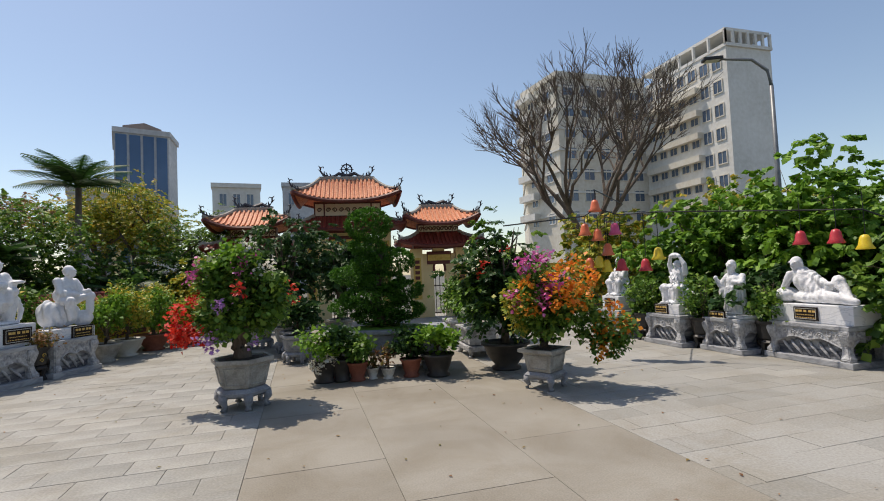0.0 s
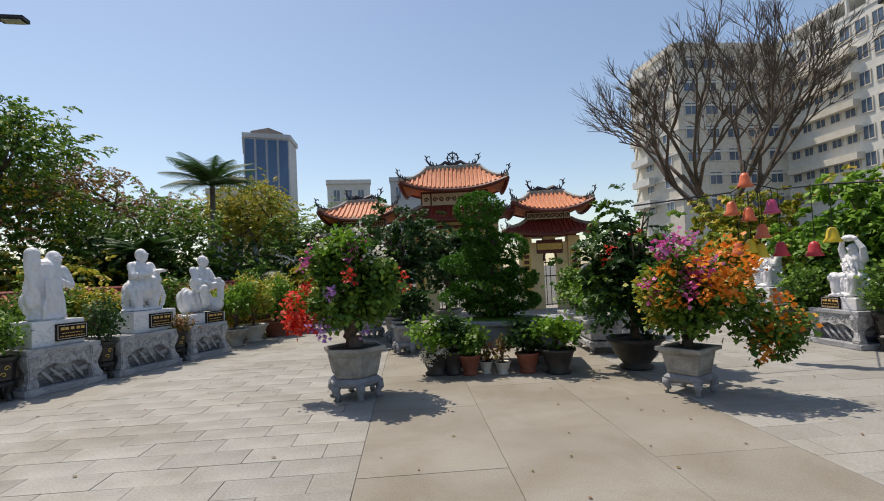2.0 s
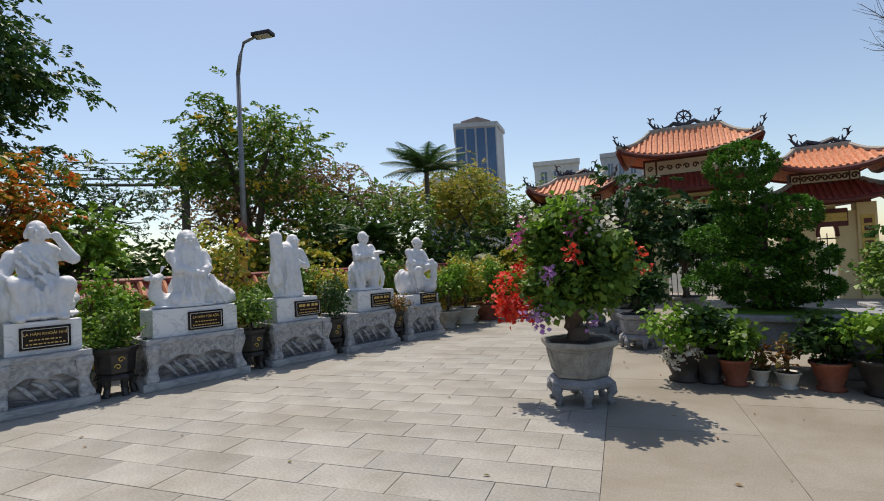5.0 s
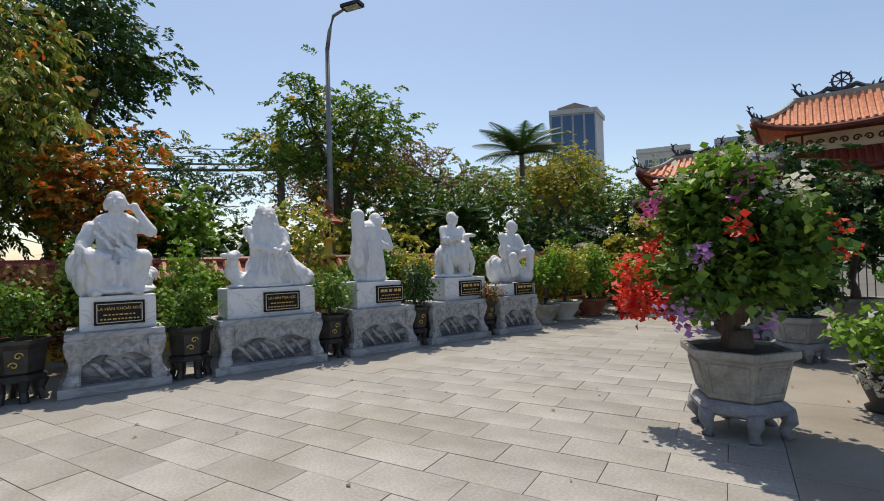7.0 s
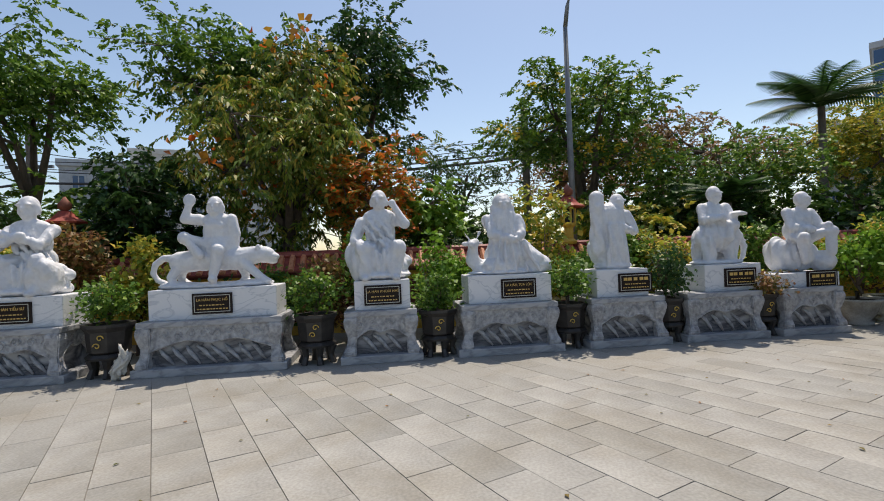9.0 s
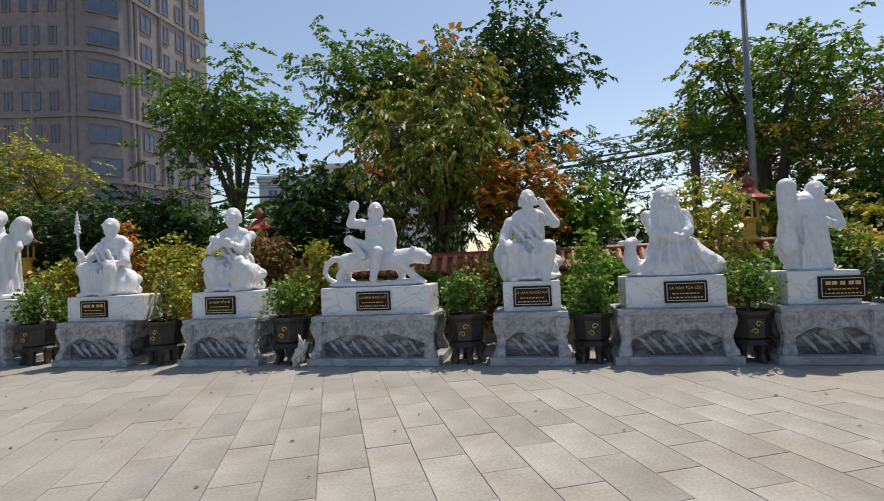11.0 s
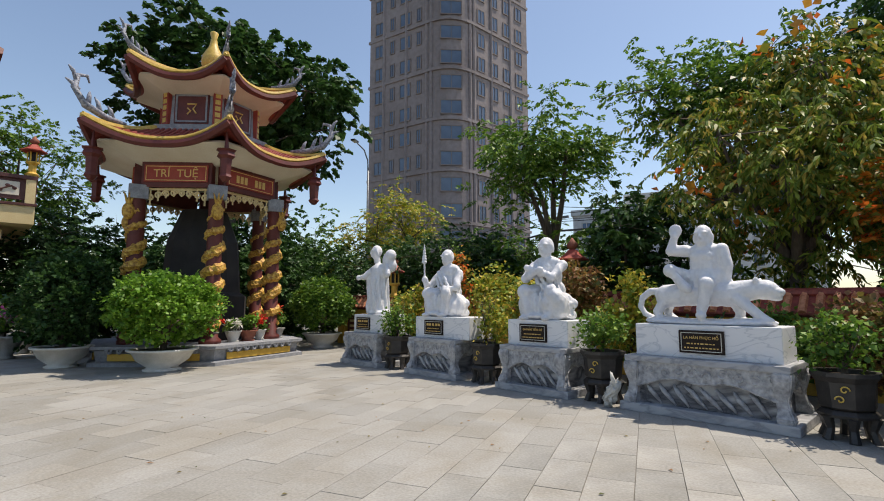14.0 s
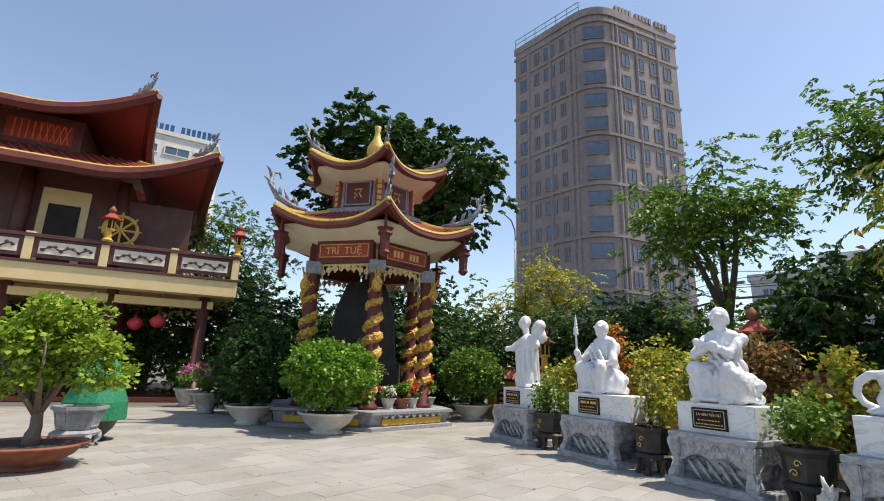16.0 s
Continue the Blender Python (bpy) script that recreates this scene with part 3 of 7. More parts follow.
def figure(name, prims, m, label, voxel=0.016, fold=0.014):
    """One carved mesh out of joined rounded shapes. prims: ('e', centre, radii, turn) or ('c', points, radii)."""
    bm = bmesh.new()
    for p in prims:
        if p[0] == "e":
            rot = pose(0, 0, 0, *(p[3] if len(p) > 3 else (0, 0, 0)))
            ball(bm, p[1], p[2], rot, 12)
        else:
            pts, rr = p[1], p[2]
            tube(bm, pts, rr, 10)
            for q, r in zip(pts, rr):
                ball(bm, q, (r, r, r), None, 8)
    me = bpy.data.meshes.new(name)
    bm.to_mesh(me)
    bm.free()
    tmp = bpy.data.objects.new("tmp", me)
    scene.collection.objects.link(tmp)
    md = tmp.modifiers.new("remesh", "REMESH")
    md.mode, md.voxel_size = "VOXEL", voxel
    sm = tmp.modifiers.new("smooth", "SMOOTH")
    sm.factor, sm.iterations = 0.5, 2
    bpy.context.view_layer.update()
    out = bpy.data.meshes.new_from_object(tmp.evaluated_get(bpy.context.evaluated_depsgraph_get()))
    bpy.data.objects.remove(tmp)
    out.name = name
    if fold:
        # drapery folds run down the robes
        co = np.empty(len(out.vertices) * 3, np.float32)
        no = np.empty(len(out.vertices) * 3, np.float32)
        out.vertices.foreach_get("co", co)
        out.vertices.foreach_get("normal", no)
        co, no = co.reshape(-1, 3), no.reshape(-1, 3)
        x, y, z = co.T
        ang = np.arctan2(y, x + 0.1)
        wave = np.sin(ang * 13 + 9 * z + 1.7 * np.sin(5 * y + 3 * z)) + 0.5 * np.sin(ang * 23 - 7 * z)
        mask = np.clip((0.95 - z) / 0.35, 0, 1) * np.clip((z - 0.05) / 0.1, 0.3, 1)
        co = co + no * (fold * mask * wave)[:, None]
        out.vertices.foreach_set("co", np.ascontiguousarray(co, np.float32).ravel())
        out.update()
    ob = link_mesh(name, out, "statue", None, "", True)
    ob.matrix_basis = m
    return tagged(ob, label, "statue", "arhat statues")


def head(c, s=1.0, turn=0.0):
    """Head with brow, nose, ears, jaw; faces +x."""
    x, y, z = c
    ca, sa = math.cos(turn), math.sin(turn)
    def at(dx, dy, dz):
        return (x + s * (dx * ca - dy * sa), y + s * (dx * sa + dy * ca), z + s * dz)
    return [("e", at(0, 0, 0.02), (0.125 * s, 0.112 * s, 0.135 * s)), ("e", at(0.03, 0, -0.07), (0.095 * s, 0.085 * s, 0.085 * s)),
            ("e", at(0.135, 0, -0.02), (0.028 * s, 0.024 * s, 0.036 * s)), ("e", at(0.11, 0.05, 0.035), (0.026 * s, 0.045 * s, 0.02 * s)),
            ("e", at(0.11, -0.05, 0.035), (0.026 * s, 0.045 * s, 0.02 * s)), ("e", at(0.112, 0, -0.085), (0.025 * s, 0.045 * s, 0.016 * s)),
            ("e", at(0, 0.115, -0.03), (0.03 * s, 0.022 * s, 0.065 * s)), ("e", at(0, -0.115, -0.03), (0.03 * s, 0.022 * s, 0.065 * s)),
            ("c", [at(0, 0, -0.1), at(-0.01, 0, -0.2)], [0.07 * s, 0.075 * s])]


def torso(c, top, w=0.23, belly=0.2):
    """From the seat centre to the neck base."""
    c, top = Vector(c), Vector(top)
    mid = c.lerp(top, 0.5)
    return [("e", c + Vector((0, 0, 0.08)), (belly * 1.05, w * 1.12, 0.2)), ("e", mid, (belly * 0.92, w, (top - c).length * 0.42)),
            ("e", top - Vector((0, 0, 0.10)), (0.13, w * 1.12, 0.12)), ("e", top - Vector((-0.06, 0, 0.16)), (0.10, w * 0.85, 0.10))]


def arm(sh, el, ha, r=0.075):
    return [("c", [sh, el], [r * 1.1, r * 0.9]), ("c", [el, ha], [r * 0.85, r * 0.6]), ("e", ha, (0.055, 0.055, 0.06))]


def folds(pts_list, r=0.022):
    return [("c", p, [r] * len(p)) for p in pts_list]


def rock(c, r, seed, n=9):
    q = random.Random(seed)
    out = [("e", c, r)]
    for _ in range(n):
        d = Vector((q.gauss(0, 1), q.gauss(0, 1), q.gauss(0, 1))).normalized()
        s = q.uniform(0.25, 0.5)
        p = (c[0] + d.x * r[0] * 0.8, c[1] + d.y * r[1] * 0.8, max(r[2] * s * 0.5, c[2] + d.z * r[2] * 0.8))
        out.append(("e", p, (r[0] * s, r[1] * s, r[2] * s)))
    return out


def seated(lean=0.0, w=0.24):
    """Seated man on a rock with robe falling over the knees; the head is added by the caller."""
    w *= 0.92
    return (rock((-0.14, 0, 0.18), (0.26, 0.40, 0.22), 3, 12) + torso((-0.12, 0, 0.38), (-0.11, lean, 1.0), w, 0.185)
            + [("c", [(-0.05, -0.12, 0.42), (0.20, -0.24, 0.44), (0.22, -0.22, 0.06)], [0.14, 0.125, 0.08]), ("c", [(-0.05, 0.12, 0.42), (0.20, 0.23, 0.43), (0.22, 0.20, 0.06)], [0.14, 0.12, 0.075]),
               ("e", (0.28, -0.22, 0.035), (0.12, 0.06, 0.045)), ("e", (0.28, 0.20, 0.035), (0.12, 0.06, 0.045)),
               ("e", (0.08, 0, 0.20), (0.12, 0.24, 0.20)), ("e", (0.08, -0.32, 0.20), (0.12, 0.12, 0.22)), ("e", (-0.05, 0, 0.06), (0.36, 0.42, 0.07))]
            + folds([[(0.19, -0.14 + 0.09 * i, 0.40), (0.21, -0.09 + 0.06 * i, 0.24), (0.19, -0.15 + 0.10 * i, 0.06)] for i in range(4)], 0.03)
            + folds([[(0.03, -0.17, 0.86), (0.09, -0.02, 0.68), (0.10, 0.14, 0.50)], [(0.0, -0.08, 0.9), (0.08, 0.06, 0.74), (0.08, 0.18, 0.58)], [(0.04, -0.2, 0.75), (0.10, -0.06, 0.58), (0.12, 0.08, 0.48)]], 0.03))


def standing(h=1.2):
    return ([("c", [(0, 0, 0.06), (0, 0, h * 0.45), (0, 0, h * 0.8)], [0.23, 0.21, 0.20]), ("e", (0, 0, 0.05), (0.26, 0.28, 0.07)), ("e", (-0.02, 0, h * 0.76), (0.15, 0.26, 0.15))]
            + folds([[(0.20, -0.16 + 0.08 * i, 0.04), (0.215, -0.13 + 0.065 * i, h * 0.35), (0.19, -0.10 + 0.05 * i, h * 0.66)] for i in range(5)], 0.024))


def four_legs(body, legs, r):
    return [("c", body[0], body[1])] + [("c", p, [r, r * 0.8, r * 0.75]) for p in legs] + [("e", p[-1], (r * 1.25, r * 0.95, r * 0.7)) for p in legs]


FX = -8.53          # front of the row
BLOCK = 1.085
STAT = Matrix.Translation((FX - 0.50, 0, 0))


def stand(y0, y1, b0, b1, text, py, seed, top=BLOCK, label=""):
    ob = thing("statue_pedestal", pose(FX, (y0 + y1) / 2, 0), label or "grey carved marble pedestal with a white marble block and plaque", "pedestal", "pedestals of the row")
    c = (y0 + y1) / 2
    pedestal(ob, y1 - y0, 0.98, seed)
    block(ob, b0 - c, b1 - c, 0.69, top, -0.82, -0.19)
    plaque(ob, text, py - c, 0.69 + (top - 0.69) * 0.5, -0.19)
    return ob


def row_figure(y, prims, label, top=BLOCK, dx=0.0, s=1.0, rz=0.0, fold=0.014):
    m = pose(FX - 0.50 + dx, y, top - 0.004, 0, 0, rz) @ Matrix.Diagonal((s, s, s, 1))
    return figure("arhat_statue", prims, m, label, fold=fold)


# standing figure carrying a sack
stand(-7.45, -6.06, -7.20, -6.16, "", -6.82, 1)
row_figure(-6.68, standing(1.15) + head((0.02, -0.08, 1.36), 1.0, -0.5) + arm((0, -0.22, 0.98), (0.16, -0.36, 0.82), (0.22, -0.48, 0.80))
           + arm((0, 0.22, 1.0), (0.05, 0.36, 0.86), (0.02, 0.26, 1.14)) + [("e", (-0.07, 0.24, 1.16), (0.14, 0.15, 0.20)), ("e", (-0.06, 0.31, 1.27), (0.12, 0.13, 0.13)), ("e", (-0.1, 0.3, 1.05), (0.11, 0.12, 0.15)), ("e", (0.05, -0.3, 0.7), (0.06, 0.10, 0.22))],
           "white stone standing robed figure carrying a sack", s=1.03)
# seated figure with a staff
stand(-5.17, -3.77, -5.05, -3.62, "", -4.52, 2)
row_figure(-4.55, seated(0.02, 0.25) + head((-0.08, 0.0, 1.14), 1.05) + arm((-0.12, -0.27, 0.82), (0.08, -0.38, 0.56), (0.2, -0.36, 0.72))
           + arm((-0.12, 0.27, 0.82), (0.05, 0.36, 0.55), (0.22, 0.2, 0.52)) + [("c", [(0.2, -0.36, 0.55), (0.2, -0.38, 1.02)], [0.022, 0.022])]
           + [("e", (0.2, -0.38, 1.06 + 0.055 * i), (0.06 - 0.007 * i, 0.06 - 0.007 * i, 0.026)) for i in range(7)] + [("e", (-0.02, 0.22, 0.2), (0.24, 0.26, 0.24))],
           "white stone seated robed figure holding a tiered staff", s=1.0)
# seated figure with arms crossed beside a lion
stand(-2.89, -1.56, -2.76, -1.66, "LA HÁN TIẾU SƯ", -2.26, 3)
row_figure(-2.24, seated(-0.03, 0.25) + head((-0.08, -0.02, 1.16), 1.08) + arm((-0.1, -0.28, 0.86), (0.16, -0.26, 0.66), (0.20, 0.05, 0.78)) + arm((-0.1, 0.26, 0.86), (0.14, 0.24, 0.66), (0.18, -0.22, 0.82))
           + rock((0.14, 0.30, 0.24), (0.17, 0.19, 0.24), 8, 12) + [("e", (0.24, 0.32, 0.36), (0.11, 0.13, 0.10))],
           "white stone seated laughing figure with crossed arms and a lion")
# figure riding a tiger
stand(-0.80, 1.11, -0.64, 0.97, "LA HÁN PHỤC HỔ", 0.16, 4)
tiger = (four_legs(([(0, -0.46, 0.36), (0, -0.15, 0.38), (0, 0.25, 0.37), (0, 0.52, 0.42)], [0.15, 0.15, 0.15, 0.12]),
                   [[(0.07, -0.46, 0.30), (0.10, -0.55, 0.16), (0.10, -0.52, 0.06)], [(-0.08, -0.44, 0.30), (-0.1, -0.50, 0.15), (-0.1, -0.44, 0.06)],
                    [(0.08, 0.38, 0.32), (0.10, 0.54, 0.18), (0.10, 0.68, 0.06)], [(-0.08, 0.3, 0.3), (-0.1, 0.36, 0.15), (-0.1, 0.34, 0.06)]], 0.075)
         + [("e", (0, 0.64, 0.42), (0.13, 0.15, 0.115)), ("e", (0.0, 0.76, 0.39), (0.09, 0.085, 0.055)), ("e", (0.0, 0.745, 0.32), (0.075, 0.07, 0.03)), ("e", (0.09, 0.58, 0.53), (0.035, 0.03, 0.035)), ("e", (-0.09, 0.58, 0.53), (0.035, 0.03, 0.035)),
            ("c", [(0, -0.54, 0.42), (0, -0.68, 0.42), (0, -0.79, 0.34), (0, -0.82, 0.22), (0, -0.76, 0.12), (0, -0.66, 0.08)], [0.05, 0.045, 0.042, 0.04, 0.038, 0.035]),
            ("e", (0, 0, 0.03), (0.28, 0.74, 0.045)), ("e", (0, 0.45, 0.04), (0.24, 0.32, 0.05)), ("e", (0, -0.45, 0.04), (0.24, 0.3, 0.05))])
rider = (torso((0, 0.03, 0.50), (0, 0.03, 1.0), 0.19, 0.16) + head((0.04, 0.03, 1.10), 0.92) + [("c", [(0, -0.06, 0.54), (0.12, -0.36, 0.68), (0.2, -0.14, 0.44)], [0.11, 0.09, 0.06]),
         ("c", [(0.06, 0.06, 0.54), (0.22, 0.10, 0.50), (0.22, 0.03, 0.18)], [0.10, 0.09, 0.06]), ("e", (0.25, 0.03, 0.12), (0.09, 0.06, 0.05))]
         + arm((0, -0.2, 0.93), (0.02, -0.38, 0.94), (0.02, -0.32, 1.14)) + arm((0, 0.22, 0.92), (0.02, 0.28, 0.72), (0.0, 0.26, 0.53)) + [("e", (0.02, -0.31, 1.20), (0.03, 0.09, 0.09))])
row_figure(0.12, tiger + rider, "white stone bald figure with raised arm riding a tiger", s=1.0, fold=0.004)
# seated figure, hand to the ear
stand(1.79, 2.88, 1.985, 2.74, "LA HÁN KHOÁI NHĨ", 2.37, 5)
row_figure(2.36, seated(0, 0.23) + head((-0.08, 0, 1.13), 1.0, -0.15) + arm((-0.1, -0.26, 0.82), (0.02, -0.36, 0.56), (0.18, -0.24, 0.5)) + arm((-0.1, 0.25, 0.84), (0.05, 0.36, 0.78), (-0.02, 0.19, 1.08))
           + rock((-0.1, -0.34, 0.34), (0.2, 0.16, 0.24), 11, 6), "white stone seated bare-chested figure with a hand at its ear")
# hooded figure with a deer
stand(3.36, 4.84, 3.55, 4.74, "LA HÁN TỌA LỘC", 4.26, 6)
row_figure(4.16, [("e", (-0.05, 0.08, 0.26), (0.28, 0.36, 0.30)), ("e", (0.0, 0.42, 0.12), (0.22, 0.28, 0.16)), ("e", (0.02, -0.10, 0.12), (0.26, 0.30, 0.14)), ("c", [(0.02, 0.2, 0.34), (0.1, 0.45, 0.2), (0.06, 0.64, 0.06)], [0.16, 0.12, 0.05]),
                  ("c", [(-0.06, 0.02, 0.3), (-0.06, 0.0, 0.62), (-0.06, -0.01, 0.82)], [0.23, 0.21, 0.19])]
           + head((-0.02, 0.0, 1.0), 0.98) + [("e", (-0.06, 0, 1.03), (0.13, 0.145, 0.16)), ("c", [(-0.05, -0.13, 0.98), (0.0, -0.14, 0.7)], [0.05, 0.06]), ("c", [(-0.05, 0.13, 0.98), (0.0, 0.14, 0.7)], [0.05, 0.06])]
           + arm((-0.04, -0.24, 0.80), (0.1, -0.2, 0.58), (0.2, 0.06, 0.50)) + arm((-0.04, 0.22, 0.80), (0.12, 0.24, 0.58), (0.2, 0.12, 0.50))
           + folds([[(0.20, -0.12 + 0.09 * i, 0.46), (0.24, -0.16 + 0.12 * i, 0.24), (0.26, -0.24 + 0.17 * i, 0.05)] for i in range(5)])
           + [("c", [(0, -0.34, 0.08), (0.02, -0.48, 0.22), (0.04, -0.47, 0.44)], [0.14, 0.10, 0.07]), ("c", [(0.04, -0.46, 0.46), (0.18, -0.52, 0.44)], [0.075, 0.045]),
              ("c", [(0.0, -0.42, 0.5), (-0.02, -0.36, 0.62)], [0.02, 0.016]), ("c", [(0.0, -0.5, 0.5), (-0.02, -0.58, 0.62)], [0.02, 0.016]), ("e", (0, -0.38, 0.46), (0.03, 0.07, 0.03)), ("e", (0, -0.56, 0.46), (0.03, 0.07, 0.03)),
              ("e", (0, 0, 0.03), (0.3, 0.58, 0.04))], "white stone hooded figure resting beside a small deer")
# two standing figures back to back
stand(5.20, 6.42, 5.41, 6.19, "", 5.98, 7)
row_figure(5.80, standing(1.0) + [("e", (-0.02, -0.05, 0.3), (0.2, 0.3, 0.3))] + head((0.02, 0.1, 0.98), 0.95, 0.3) + arm((0, 0.24, 0.80), (0.08, 0.33, 0.55), (0.16, 0.12, 0.60)) + arm((0, -0.2, 0.80), (0.1, -0.28, 0.6), (0.16, -0.26, 0.92))
           + [("c", [(0.1, -0.26, 0.3), (0.08, -0.24, 1.06)], [0.10, 0.11]), ("e", (0.08, -0.24, 1.06), (0.1, 0.09, 0.1))], "white stone robed figure standing with a tall bundle")
# figure riding an elephant
stand(6.64, 7.93, 7.07, 7.97, "", 7.62, 8)
row_figure(7.48, [("e", (0, -0.04, 0.40), (0.22, 0.32, 0.23)), ("e", (0.03, 0.22, 0.42), (0.16, 0.17, 0.18)), ("c", [(0.08, 0.32, 0.42), (0.1, 0.40, 0.26), (0.1, 0.36, 0.1)], [0.08, 0.06, 0.045]),
                  ("e", (0.15, 0.2, 0.42), (0.04, 0.11, 0.14)), ("c", [(0.1, 0.3, 0.33), (0.14, 0.44, 0.36)], [0.025, 0.012]), ("c", [(0, -0.35, 0.42), (0.02, -0.40, 0.25)], [0.03, 0.02]), ("e", (0, 0, 0.03), (0.26, 0.42, 0.045))]
           + [("c", [p, (p[0], p[1], 0.08)], [0.10, 0.09]) for p in ((0.12, -0.2, 0.32), (-0.12, -0.2, 0.32), (0.12, 0.16, 0.32), (-0.12, 0.16, 0.32))]
           + torso((-0.02, -0.02, 0.62), (-0.02, -0.04, 0.94), 0.18, 0.15) + head((0.02, -0.02, 1.06), 0.9, 0.4) + arm((0, -0.2, 0.86), (0.1, -0.26, 0.68), (0.2, 0.0, 0.70)) + arm((0, 0.18, 0.86), (0.12, 0.22, 0.68), (0.2, 0.16, 0.72))
           + [("e", (0.18, 0.28, 0.76), (0.10, 0.20, 0.03), (0, 0, 30)), ("c", [(0.04, 0.06, 0.6), (0.22, 0.14, 0.58), (0.24, 0.05, 0.4)], [0.1, 0.09, 0.06])], "white stone figure reading a scroll on an elephant")
# seated figure on a stepped rock
stand(8.13, 9.24, 8.20, 9.26, "", 8.95, 9, top=0.90)
row_figure(8.90, [("e", (-0.1, 0, 0.26), (0.26, 0.34, 0.26)), ("e", (-0.14, -0.28, 0.28), (0.2, 0.16, 0.28)), ("e", (0.1, 0.28, 0.16), (0.2, 0.16, 0.17))] + torso((-0.05, 0.02, 0.58), (-0.06, 0.05, 1.0), 0.19, 0.16) + head((0.0, 0.06, 1.13), 0.9, 0.5)
           + arm((-0.04, -0.16, 0.94), (0.08, -0.2, 0.7), (0.2, 0.05, 0.66)) + arm((-0.04, 0.24, 0.92), (0.1, 0.28, 0.7), (0.22, 0.3, 0.72))
           + [("c", [(0.02, -0.1, 0.55), (0.24, -0.14, 0.52), (0.26, -0.12, 0.2)], [0.11, 0.1, 0.07]), ("c", [(0.02, 0.14, 0.55), (0.22, 0.34, 0.62), (0.26, 0.3, 0.3)], [0.11, 0.09, 0.06])],
           "white stone seated figure on a stepped rock", top=0.90)


# ---- pots between the pedestals ----
def dark_pot_mesh(s=1.0):
    pot = bmesh.new()
    lathe(pot, [(0.20 * s, 0.30 * s), (0.25 * s, 0.34 * s), (0.27 * s, 0.60 * s), (0.315 * s, 0.66 * s), (0.315 * s, 0.70 * s), (0.27 * s, 0.70 * s), (0.26 * s, 0.62 * s)], 8, turn=math.pi / 8)
    return pot


def pot_on_stand(m, label, s=1.0):
    ob = thing("planter_pot", m, label, "pot", "dark pots of the row")
    part("pot", dark_pot_mesh(s), "dark_pot", ob)
    bm = bmesh.new()
    lathe(bm, [(0.25 * s, 0.62 * s), (0.245 * s, 0.655 * s)], 8, turn=math.pi / 8)
    part("soil", bm, "soil", ob)
    bm = bmesh.new()
    lathe(bm, [(0.27 * s, 0.24 * s), (0.28 * s, 0.27 * s), (0.24 * s, 0.31 * s)], 8, turn=math.pi / 8)
    part("stand_top", bm, "dark_pot", ob)
    for k in range(6):
        a = k * math.pi / 3 + 0.3
        bm = bmesh.new()
        tube(bm, [(0.23 * s * math.cos(a), 0.23 * s * math.sin(a), 0.25 * s), (0.20 * s * math.cos(a), 0.20 * s * math.sin(a), 0.12 * s), (0.24 * s * math.cos(a), 0.24 * s * math.sin(a), 0.0)], [0.06 * s, 0.04 * s, 0.05 * s], 6)
        part("stand_leg", bm, "dark_pot", ob)
    bm = bmesh.new()
    for q in (-1, 1):
        swirl(bm, (0.262 * s, 0.02 * q, (0.48 + 0.05 * q) * s), 0.045 * s, 1.0, q, 0.008 * s)
    part("motif", bm, "gold", ob, "worn gold character")
    return ob


FILL = [(-5.80, 0.95), (-3.36, 0.95), (-1.20, 0.98), (1.45, 0.95), (3.12, 0.92), (5.02, 0.9), (6.53, 0.9), (8.03, 0.88)]
for i, (y, s) in enumerate(FILL):
    pot_on_stand(pose(FX - 0.34, y, 0), "dark glazed pot with gold characters on a legged stand", s)
    tall = (1.0, 1.15, 0.8, 0.75, 0.7, 0.85, 1.1, 0.45)[i]
    mat = ("leaf_green", "leaf_yellow", "leaf_green", "leaf_green", "leaf_green", "leaf_green", "leaf_dark", "leaf_rust")[i]
    plant("potted_shrub", (FX - 0.34, y, 0.645 * s), (tall * 0.8, 0.022, 0.22, 6, 0.2),
          [(mat, puffs((0, 0, tall * 0.42), (0.32, 0.32, tall * 0.42), 9, i + 3, 0.5), 900, 0.06, 0.07, 0.42, 0.1)], "loose green shrub growing in a dark pot", "shrub", "shrubs of the row", seed=i + 5)

# tall airy shrubs and hedge behind the row
HEDGE = [(-7.9, 1.3, "leaf_green"), (-6.6, 1.5, "leaf_yellow"), (-5.7, 2.1, "leaf_croton"), (-4.4, 1.9, "leaf_yellow"), (-3.2, 1.7, "leaf_yellow"), (-2.6, 1.9, "leaf_rust"), (-1.5, 1.7, "leaf_yellow"), (-0.4, 1.1, "leaf_dark"), (0.5, 1.2, "leaf_green"),
         (1.4, 1.2, "leaf_rust"), (2.2, 1.5, "leaf_green"), (3.25, 1.7, "leaf_bright"), (5.1, 2.1, "leaf_yellow"), (5.9, 1.3, "leaf_green"), (6.7, 1.7, "leaf_green"), (7.3, 1.5, "leaf_yellow"), (8.3, 1.5, "leaf_yellow"), (9.4, 1.5, "leaf_green"),
         (10.2, 1.3, "leaf_yellow"), (11.0, 1.5, "leaf_yellow"), (11.9, 1.5, "leaf_green"), (12.8, 1.6, "leaf_yellow")]
for i, (y, h, mat) in enumerate(HEDGE):
    h *= 1.18
    x = -10.25 + 0.3 * math.sin(i * 2.1)
    plant("garden_shrub", (x, y, 0), (h * 0.8, 0.03, 0.35, 7, 0.25), [(mat, puffs((0, 0, h * 0.58), (0.52, 0.55, h * 0.44), 14, i + 40, 0.36), 2100, 0.085, 0.09, 0.4, 0.1)],
          "loose garden shrub behind the pedestals", "shrub", "shrubs behind the row", seed=i + 60)

